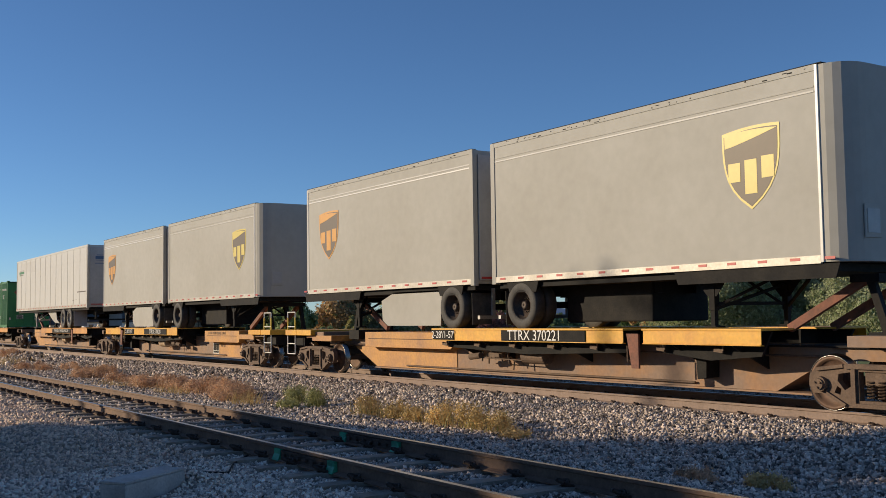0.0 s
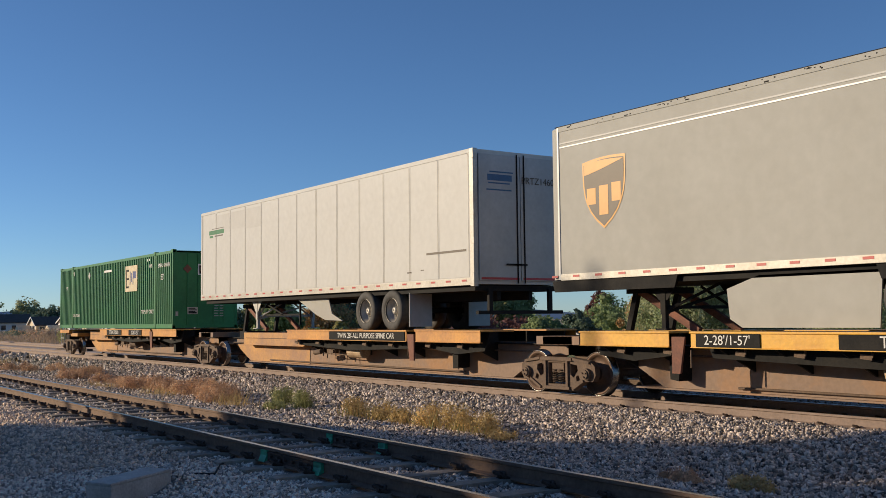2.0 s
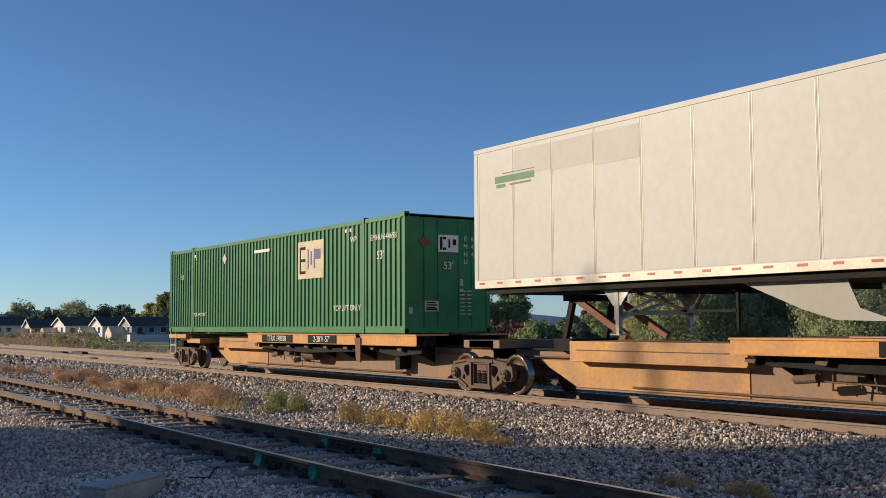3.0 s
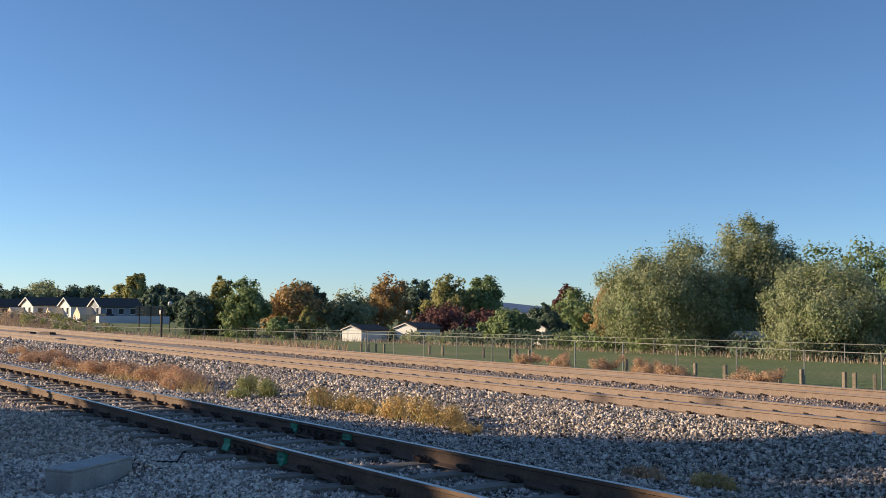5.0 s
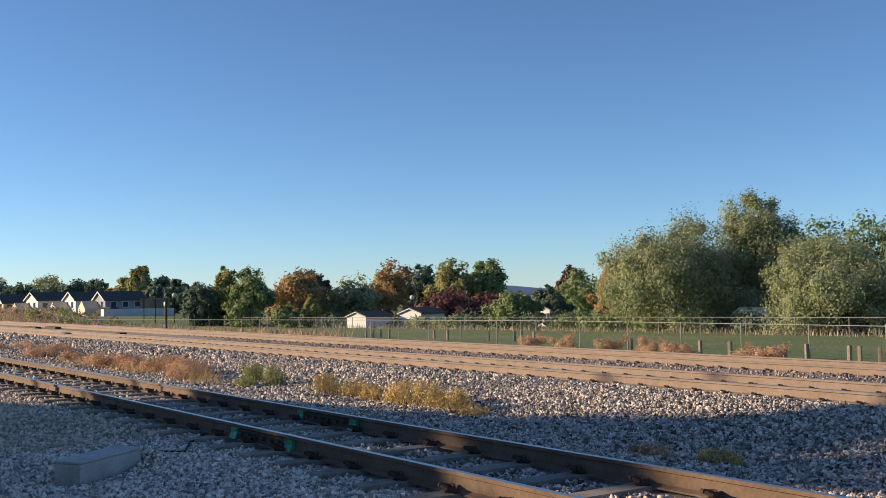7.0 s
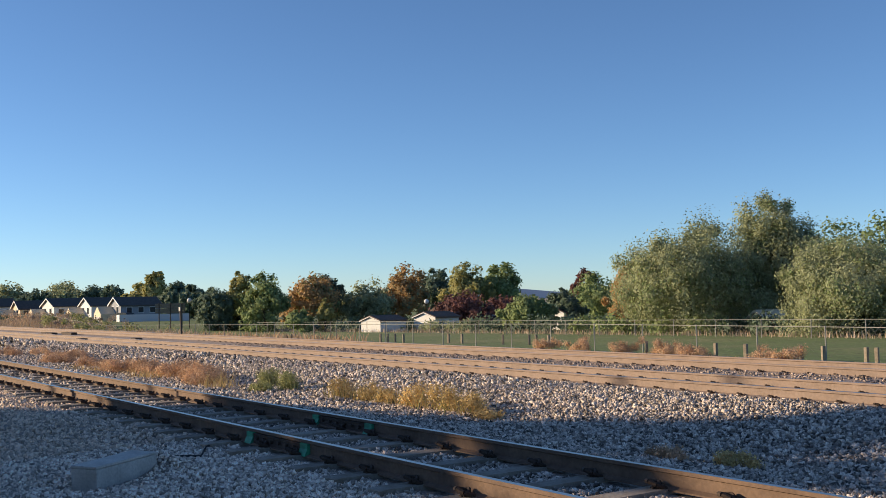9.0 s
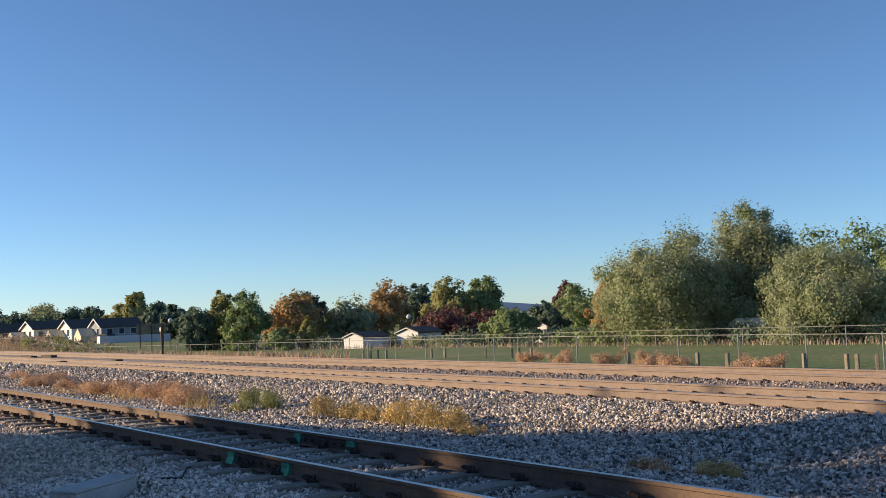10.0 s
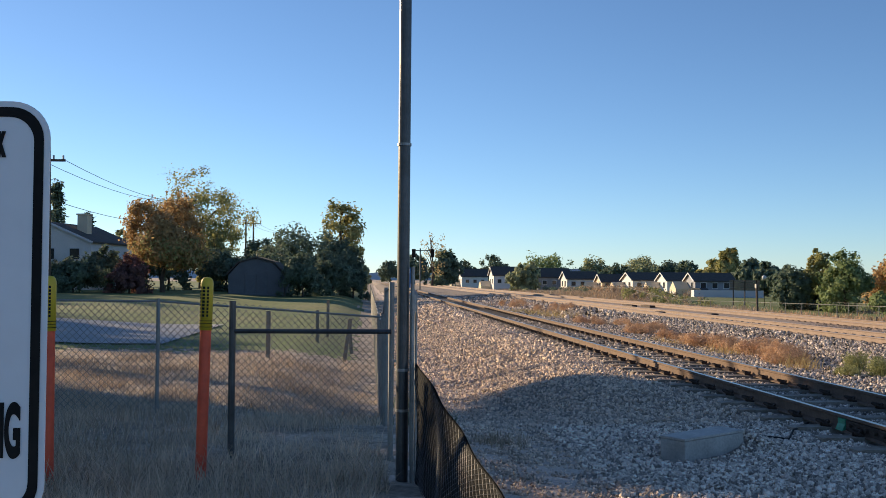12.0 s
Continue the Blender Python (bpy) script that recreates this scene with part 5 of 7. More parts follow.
TREES = [
    (-51.9, 58.2, -0.94, 7.7, 9.8, "elm"),
    (-49.2, 65.6, -1.19, 9.9, 8.2, "elm"),
    (-38.6, 58.4, -1.03, 5.6, 8.8, "elm"),
    (-59.0, 86.9, -1.94, 10.2, 7.4, "green"),
    (-55.2, 89.3, -2.08, 10.8, 8.0, "green"),
    (-45.4, 83.4, -1.81, 9.3, 8.3, "green"),
    (-66.6, 67.7, -0.99, 5.5, 4.7, "orange"),
    (-79.8, 75.7, -1.35, 5.1, 6.6, "green"),
    (-91.7, 84.9, -1.57, 6.0, 4.8, "russet"),
    (-70.9, 58.7, -1.17, 2.8, 4.5, "green"),
    (-74.7, 66.4, -1.24, 3.5, 3.8, "dark"),
    (-106.3, 83.2, -1.78, 7.8, 6.6, "green"),
    (-106.3, 78.2, -1.76, 7.6, 6.5, "yellowgreen"),
    (-119.3, 82.4, -1.99, 7.9, 6.3, "dark"),
    (-116.0, 74.7, -1.87, 7.6, 7.5, "tan"),
    (-90.8, 65.5, -1.27, 3.3, 7.0, "russet"),
    (-92.9, 72.8, -1.48, 3.1, 4.5, "russet"),
    (-113.5, 67.3, -1.92, 5.7, 7.9, "olive"),
    (-119.2, 65.4, -1.79, 6.4, 5.2, "dark"),
    (-115.1, 60.5, -1.66, 6.3, 7.8, "orange"),
    (-98.5, 53.4, -1.20, 3.0, 1.7, "yellowgreen"),
    (-99.8, 50.9, -1.23, 1.9, 3.1, "green"),
    (-110.4, 52.0, -1.38, 6.4, 6.0, "green"),
    (-115.1, 51.2, -1.51, 6.8, 3.8, "yellowgreen"),
    (-116.2, 48.7, -1.40, 4.3, 5.5, "dark"),
    (-148.1, 60.7, -1.87, 5.6, 4.4, "dark"),
    (-201.3, 75.6, -2.66, 8.5, 7.0, "dark"),
    (-190.8, 75.0, -2.43, 7.5, 5.6, "dark"),
    (-212.1, 75.0, -2.66, 10.5, 4.4, "poplar"),
    (-222.7, 75.2, -2.63, 8.8, 7.7, "yellowgreen"),
    (-314.9, 98.6, -2.70, 10.2, 9.0, "dark"),
    (-326.1, 96.1, -2.89, 10.3, 11.1, "dark"),
    (-328.8, 86.7, -2.30, 10.0, 16.7, "olive"),
    (-330.7, 79.0, -2.04, 8.5, 11.1, "dark"),
    (-417.0, 51.7, 0.19, 10.5, 13.7, "dark"),
    (-414.2, 70.8, 0.34, 11.4, 22.9, "green"),
    (-410.3, 90.7, 0.05, 10.0, 16.0, "olive"),
    (-387.0, 101.9, -0.17, 10.1, 15.3, "olive"),
    (-428.5, 39.0, 0.52, 8.9, 11.7, "dark"),
    (-227.7, 33.9, 0.59, 4.2, 7.5, "pale"),
    (-259.8, 15.7, 1.43, 10.8, 7.4, "bare"),
    (-279.5, 20.8, 1.14, 7.9, 9.2, "dark"),
    (-329.9, 14.6, 1.36, 7.4, 10.8, "dark"),
    (-500.1, 10.0, 1.71, 8.7, 10.9, "dark"),
    (-98.4, -19.2, 0.67, 8.8, 7.6, "maple"),
    (-133.4, -21.2, 0.97, 14.3, 12.6, "locust"),
    (-112.0, -8.1, 0.17, 6.5, 10.4, "dark"),
    (-119.6, -12.8, 0.31, 5.6, 4.6, "dark"),
    (-130.2, -3.4, 0.27, 10.2, 5.1, "poplar"),
    (-124.2, -3.6, 0.19, 6.3, 6.1, "dark"),
    (-145.2, -38.6, 0.81, 8.9, 4.9, "conifer"),
    (-134.5, -39.6, 0.83, 12.2, 4.6, "conifer"),
    (-146.3, -34.2, 0.84, 7.0, 6.5, "olive"),
    (-110.3, -20.9, 0.34, 5.4, 6.7, "dark"),
    (-119.5, -37.6, 0.58, 7.9, 8.2, "dark"),
    (-114.2, -30.6, 0.48, 3.8, 7.7, "dark"),
    (-99.8, -33.4, 0.56, 3.6, 6.3, "olive"),
    (-107.3, -14.6, 0.24, 4.3, 4.7, "dark"),
    (-97.8, -6.2, 0.25, 3.4, 4.4, "dark"),
    (-104.1, -3.6, 0.33, 3.9, 4.4, "dark"),
    (-110.2, -1.7, 0.47, 3.1, 3.0, "dark"),
    (-101.2, -25.0, 0.40, 3.9, 4.0, "dark"),
    (-94.7, -26.3, 0.35, 3.0, 4.8, "dark"),
    (-123.9, -18.2, 0.23, 7.5, 4.1, "yellowgreen"),
    (-92.9, -21.0, 0.31, 3.0, 3.6, "russet"),
    (-160.2, -1.2, 0.34, 3.3, 2.6, "olive"),
]
for i, row in enumerate(TREES):
    tree(*row, 100 + i)
# unseen trees added out of view to throw shade on gravel, grass and lawn
SHADE = [(-37.6, -19.6, 0, 9.4, 5.8, "green", 0.74), (-33.9, -21.0, 0, 12.1, 5.8, "green", 0.60), (-37.2, -20.8, 0, 12.0, 3.2, "green", 0.82), (-34.8, -18.4, 0, 9.6, 4.8, "green", 0.72), (-30.4, -20.0, 0, 9.3, 5.8, "green", None),
         (-25.8, -20.5, 0, 9.0, 5.8, "green", None), (-20.5, -20.0, 0, 8.6, 5.8, "green", None), (-15.5, -20.5, 0, 8.6, 5.8, "green", None), (-9.5, -21.0, 0, 8.8, 6.7, "green", None), (-2.5, -20.0, 0, 8.8, 7.0, "green", None),
         (-51.5, -29.5, 0, 8.2, 5.5, "green", None), (-56.0, -31.5, 0, 9.4, 7.0, "green", None), (-62.5, -35.0, 0, 10.6, 7.5, "green", None), (-70.0, -39.0, 0, 12.0, 8.0, "green", None),
         (-72.0, -47.0, 0, 11.0, 8.0, "green", None), (-83.0, -50.0, 0, 12.0, 8.0, "green", None), (-94.0, -53.0, 0, 12.0, 9.0, "green", None), (-107.0, -55.0, 0, 13.0, 9.0, "green", None),
         (-90.0, -39.0, 0, 10.0, 8.0, "green", None), (-101.0, -43.0, 0, 11.0, 8.0, "green", None), (-113.0, -47.0, 0, 12.0, 9.0, "green", None), (-125.0, -51.0, 0, 13.0, 9.0, "green", None)]
for i, row in enumerate(SHADE):
    tree(*row[:6], 300 + i, row[6])


def blades(name, x, y, n, spread, h, width, material, seed, label, cat, lean=0.35, kind="", group=""):
    """A tuft of tapering bent blades rising from the ground."""
    rng = np.random.default_rng(seed)
    bx = x + rng.normal(0, spread, n) if np.isscalar(x) else x
    by = y + rng.normal(0, spread * 0.7, n) if np.isscalar(y) else y
    bz = ground_z(bx, by)
    hh = h * rng.uniform(0.35, 1.0, n)
    a = rng.uniform(0, 2 * np.pi, n)
    d = np.stack([np.cos(a), np.sin(a), 0 * a], 1)
    p = np.stack([-np.sin(a), np.cos(a), 0 * a], 1) * (width * rng.uniform(0.6, 1.3, n))[:, None]
    b = np.stack([bx, by, bz - 0.02], 1)
    up = np.array([0, 0, 1.0])
    l = (hh * lean * rng.uniform(0.2, 1.3, n))[:, None]
    m = b + up * (hh * 0.55)[:, None] + d * l * 0.35
    t = b + up * hh[:, None] + d * l
    v = np.stack([b - p, b + p, m + p * 0.7, m - p * 0.7, t + p * 0.15, t - p * 0.15], 1).reshape(-1, 3)
    k = np.arange(n)[:, None] * 6
    f = np.concatenate([k + [0, 1, 2, 3], k + [3, 2, 4, 5]])
    return tagged(mesh_from(name, v, f, material), label, cat, group, kind)


def bush(x, y, r, h, material, seed, label):
    """A low rounded weed: fine leaf sprays in a dome, denser towards the top."""
    rw = np.random.default_rng(seed)
    m = max(14, int(60 * r))
    a, q = rw.uniform(0, 2 * np.pi, m), r * np.sqrt(rw.uniform(0, 1, m))
    bx, by = x + q * np.cos(a) * 1.25, y + q * np.sin(a) * 0.75
    bz = ground_z(bx, by) + h * (0.15 + 0.75 * rw.uniform(0, 1, m) ** 0.7 * (1 - 0.55 * (q / r) ** 2))
    return tagged(leaf_cloud("weed_clump", np.stack([bx, by, bz], 1), np.full(m, min(0.16, 0.30 * h + 0.05)), 75, 0.020, material, seed), label, "weeds", kind="stuff")


WEEDS = [(-36.5, 9.4, 0.7, 0.35, "r"), (-38.0, 10.4, 0.8, 0.35, "r"), (-33.0, 9.6, 0.7, 0.3, "r"), (-29.6, 9.6, 0.7, 0.45, "r"), (-28.0, 9.9, 0.6, 0.45, "r"), (-26.3, 9.9, 0.6, 0.45, "r"),
         (-24.6, 9.8, 0.6, 0.45, "r"), (-23.2, 9.5, 0.45, 0.4, "r"), (-22.0, 9.2, 0.5, 0.4, "s"), (-26.5, 9.1, 0.6, 0.3, "s"), (-30.5, 8.8, 0.8, 0.25, "s"),
         (-21.5, 10.2, 0.26, 0.55, "g"), (-20.3, 10.1, 0.24, 0.48, "g"), (-20.6, 9.6, 0.3, 0.2, "g"), (-17.8, 10.0, 0.33, 0.42, "sg"), (-17.0, 10.1, 0.3, 0.36, "sg"), (-16.1, 10.0, 0.26, 0.32, "sg"),
         (-15.3, 10.1, 0.3, 0.5, "sg"), (-14.5, 10.1, 0.33, 0.52, "sg"), (-13.7, 10.1, 0.25, 0.46, "sg"), (-13.0, 9.9, 0.3, 0.15, "s"), (-8.3, 8.9, 0.25, 0.14, "r"), (-7.5, 9.1, 0.25, 0.16, "s"),
         (-44.0, 9.8, 1.2, 0.4, "r"), (-52.0, 9.5, 1.6, 0.5, "s"), (-60.0, 10.5, 2.2, 0.6, "r"), (-72.0, 10.0, 2.5, 0.7, "r"), (-55.0, 8.6, 1.5, 0.4, "sg")]
for i, (x, y, s, h, k) in enumerate(WEEDS):
    n = int(330 * max(0.5, s / 0.4))
    s = s * 0.8
    top = M_RUSSET if "r" in k else (M_STRAWG if k == "g" else M_STRAW)
    if s < 0.3:
        bush(x, y, s * 1.05, h, top, 640 + i, "bushy dry weed on the ballast")
    elif "r" in k:
        rw = random.Random(i)
        for j in range(4):
            bush(x + rw.uniform(-1.3, 1.3) * s, y + rw.uniform(-0.8, 0.8) * s, rw.uniform(0.25, 0.5), h * rw.uniform(0.7, 1.1), top, 640 + 40 * j + i, "bushy dry russet weed on the ballast")
    n = n // 3
    s = s * 0.8
    if "r" in k:
        blades("weed_clump", x, y, n if s < 0.5 else n * 2 // 3, s, h * 0.7, 0.008, M_RUSSET, 700 + i, "clump of dry russet weeds on the ballast", "weeds", 1.0, kind="stuff")
    if "s" in k:
        blades("weed_clump", x, y, n, s, h, 0.007, M_STRAW, 740 + i, "clump of straw-yellow dry weeds on the ballast", "weeds", 0.9, kind="stuff")
    if "g" in k:
        blades("weed_clump", x, y, n * 2 if k == "g" else n // 2, s * 0.9, h * 0.9, 0.008, M_STRAWG, 780 + i, "clump of yellow-green weeds on the ballast", "weeds", 0.9, kind="stuff")
for i, (x, y) in enumerate(((-37.5, 32.0), (-35.0, 32.0), (-31.8, 31.7), (-29.4, 31.4), (-27.2, 30.0), (-26.3, 29.7), (-23.3, 29.9), (-22.4, 29.9))):
    rw = np.random.default_rng(820 + i)
    c0 = np.array((x, y, float(ground_z(x, y)) + 0.30))
    pts = c0 + rw.normal(size=(16, 3)) * (0.34, 0.34, 0.15)
    tagged(leaf_cloud("tumbleweed", pts, np.full(16, 0.24), 260, 0.026, M_RUSSET, 820 + i), "round russet dried tumbleweed by the fence", "weeds", kind="stuff")
rng = np.random.default_rng(12)
n = 42000
px, py = -5.0 - 25.0 * rng.uniform(0, 1, 1100) ** 1.5, rng.uniform(0, 1, 1100)
k = rng.integers(0, 1100, n)
gx = px[k] + rng.normal(0, 0.17, n)
gy = np.minimum(0.1, 0.1 - py[k] * (2.0 + 0.36 * -gx) + rng.normal(0, 0.14, n))
blades("dry_grass", gx, gy, n, 0, 0.17, 0.005, M_BLEACH, 31, "short dry straw-coloured grass", "grass", 0.9, kind="stuff")
n = 26000
tx, ty = -6.0 - 22.0 * rng.uniform(0, 1, 420) ** 1.3, -rng.uniform(0, 1, 420) ** 0.8 * 10.0
k = rng.integers(0, 420, n)
blades("brown_tussocks", tx[k] + rng.normal(0, 0.28, n), np.minimum(ty[k] + rng.normal(0, 0.25, n), 0.05), n, 0, 0.26, 0.006, M_TUSSOCK, 35, "withered brown grass tussocks", "grass", 1.0, kind="stuff")
n = 2600
gx = -7.0 - 3.2 * rng.uniform(0, 1, n)
gy = 0.0 - rng.uniform(0, 1, n) * 3.2
blades("dry_stalks", gx, gy, n, 0, 0.36, 0.004, M_BLEACH, 32, "tall bleached grass stalks", "grass", 1.1, kind="stuff")
n = 9000
gx = -150.0 + 140.0 * rng.uniform(0, 1, n)
gy = 23.5 + 8.0 * rng.uniform(0, 1, n) ** 0.7
blades("verge_grass", gx, gy, n, 0, 0.30, 0.02, M_STRAW, 33, "straw-coloured grass along the verge", "grass", 0.6, kind="stuff")
n = 14000
gx = -250.0 + 190.0 * rng.uniform(0, 1, n)
gy = 22.5 + 14.0 * rng.uniform(0, 1, n)
blades("verge_brush", gx, gy, n, 0, 0.75, 0.05, M_RUSSET, 34, "reddish dry brush along the line", "grass", 0.6, kind="stuff")

n = 16000
gx = -260.0 + 175.0 * rng.uniform(0, 1, n)
gy = 24.0 + 11.0 * rng.uniform(0, 1, n) + 0.02 * (-85 - gx)
blades("verge_weeds", gx, gy, n, 0, 1.0, 0.06, M_TUSSOCK, 37, "withered brown weeds along the verge", "grass", 0.7, kind="stuff")

rng = np.random.default_rng(67)
for i, (x0, x1, mt) in enumerate(((-200, -170, M_TUSSOCK), (-172, -140, M_RUSSET), (-150, -112, M_TUSSOCK), (-185, -150, M_LEAFD), (-135, -100, M_STRAWG), (-225, -190, M_LEAFD))):
    m = 70
    bx = rng.uniform(x0, x1, m)
    by = 31.0 + rng.uniform(0, 7, m) + 0.05 * (-112 - bx)
    bz = ground_z(bx, by) + rng.uniform(0.15, 1.25, m)
    tagged(leaf_cloud("verge_brush", np.stack([bx, by, bz], 1), rng.uniform(0.35, 0.8, m), 60, 0.11, mt, 960 + i), "dry brown brush along the railway verge", "bushes", kind="stuff")
rng = np.random.default_rng(66)
for i, (x0, x1) in enumerate(((-118, -96), (-96, -78), (-78, -62), (-62, -48), (-48, -34), (-34, -18))):
    m = 60
    bx = rng.uniform(x0, x1, m)
    by = 56.0 + rng.uniform(0, 5, m)
    bz = ground_z(bx, by) + rng.uniform(0.1, 1.0, m) * (0.9 if i > 1 else 0.5)
    tagged(leaf_cloud("brush", np.stack([bx, by, bz], 1), rng.uniform(0.5, 1.1, m), 70, 0.15, (M_LEAFD, M_LEAFG, M_LEAFD, M_LEAF)[i % 4], 900 + i), "low dark brush under the trees behind the lawn", "bushes", kind="stuff")
n = 1800
gx = rng.uniform(-112, -20, n)
gy = 52.8 + rng.uniform(0, 2.2, n)
blades("tall_grass", gx, gy, n, 0, 0.5, 0.03, M_TUSSOCK, 36, "tall straw-coloured grass behind the lawn fence", "grass", 0.4, kind="stuff")

for i, (x, y, h) in enumerate(((-14.2, 0.75, 0.28), (-15.3, 0.7, 0.34), (-16.8, 0.85, 0.26), (-11.6, 1.35, 0.12), (-20.5, 0.8, 0.30))):
    blades("weed_clump", x, y, 260, 0.22, h, 0.009, M_LEAFD if i != 3 else M_TUSSOCK, 860 + i, "dark green weeds growing along the fence foot", "weeds", 0.8, kind="stuff")

# ---- fences ----
def chain_link(x0, y0, x1, y1, h, posts, pitch, wire, name, label, mesh_x0=None):
    """A chain-link fence: posts, a top rail and a woven mesh on the ground between two points."""
    t = tagged(thing(name), label, "fence")
    L = math.hypot(x1 - x0, y1 - y0)
    n = max(1, round(L / posts))
    me = None
    for i in range(n + 1):
        f = i / n
        x, y = x0 + (x1 - x0) * f, y0 + (y1 - y0) * f
        z = float(ground_z(x, y))
        if me is None:
            bm = bmesh.new()
            rod(bm, (0, 0, -0.2), (0, 0, h + 0.04), 0.028, 8)
            me = proto(bm, M_FENCE)
        shared(me, "fence_post", t, (x, y, z))
        if i:
            bm = bmesh.new()
            px_, py_, pz_ = prev
            rod(bm, (px_, py_, pz_ + h), (x, y, z + h), 0.015, 6)
            part("top_rail", bm, M_FENCE, t)
        prev = (x, y, z)
    # woven wires, as thin strips in two directions
    k = int(L / pitch)
    s = np.arange(-int(h / pitch) - 1, k + 1) * pitch
    vv, ff = [], []
    tx, ty = (x1 - x0) / L, (y1 - y0) / L
    for sign in (1, -1):
        for a in s:
            u0, u1 = a, a + h
            c0, c1 = max(u0, 0), min(u1, L)
            if c1 <= c0:
                continue
            g0 = (c0 - u0) if sign > 0 else h - (c0 - u0)
            g1 = (c1 - u0) if sign > 0 else h - (c1 - u0)
            za = float(ground_z(x0 + tx * c0, y0 + ty * c0)) + g0
            zb = float(ground_z(x0 + tx * c1, y0 + ty * c1)) + g1
            b = len(vv)
            for c, z in ((c0, za), (c1, zb)):
                for o in (-wire, wire):
                    vv.append((x0 + tx * c - tx * o * 0.7 * sign - ty * sign * 0.004, y0 + ty * c - ty * o * 0.7 * sign + tx * sign * 0.004, z + o * 0.7))
            ff.append((b, b + 2, b + 3, b + 1))
    ob = mesh_from("wire_mesh", vv, ff, M_FENCE)
    ob.parent = t
    tagged(ob, kind="stuff")
    return t


chain_link(-150.0, 33.6, -8.0, 33.6, 1.24, 3.1, 0.30, 0.0007, "park_fence", "galvanised chain-link fence along the lawn")
chain_link(-120.0, 50.0, -20.0, 52.5, 1.1, 3.4, 0.40, 0.0007, "park_fence", "galvanised chain-link fence behind the lawn")
chain_link(-10.45, 0.16, -150.0, 0.16, 1.72, 3.0, 0.10, 0.0035, "line_fence", "galvanised chain-link fence along the railway")
chain_link(-15.6, 0.16, -14.8, -9.5, 1.6, 3.0, 0.10, 0.0042, "yard_fence", "chain-link fence across the dry grass")
# wooden bollards
BOLLARDS = [(-28.1, 33.0), (-26.6, 33.0), (-26.3, 32.6), (-25.6, 32.5), (-24.0, 32.9), (-23.2, 33.1), (-21.4, 33.0), (-21.0, 33.0), (-20.3, 33.1), (-31.8, 32.9), (-66.3, 32.9), (-66.0, 33.1), (-65.6, 33.2),
            (-58.8, 36.0), (-58.2, 36.2), (-57.6, 36.4), (-56.6, 36.4), (-51.0, 37.0), (-52.7, 37.2), (-47.0, 37.0), (-45.0, 37.3), (-44.4, 37.3), (-43.0, 37.0)]
bm = bmesh.new()
box(bm, 0, 0, 0.24, 0.13, 0.13, 0.66)
proto_b = part("bollard", bm, M_WOODP, bevel=0.02)
tagged(proto_b, "short square weathered wooden post on the lawn", "bollard", "wooden posts on the lawn")
proto_b.location = (BOLLARDS[0][0], BOLLARDS[0][1], float(ground_z(*BOLLARDS[0])))
for i, (x, y) in enumerate(BOLLARDS[1:]):
    copy_thing(proto_b, pose(x, y, float(ground_z(x, y)), 0, 0, i * 17))


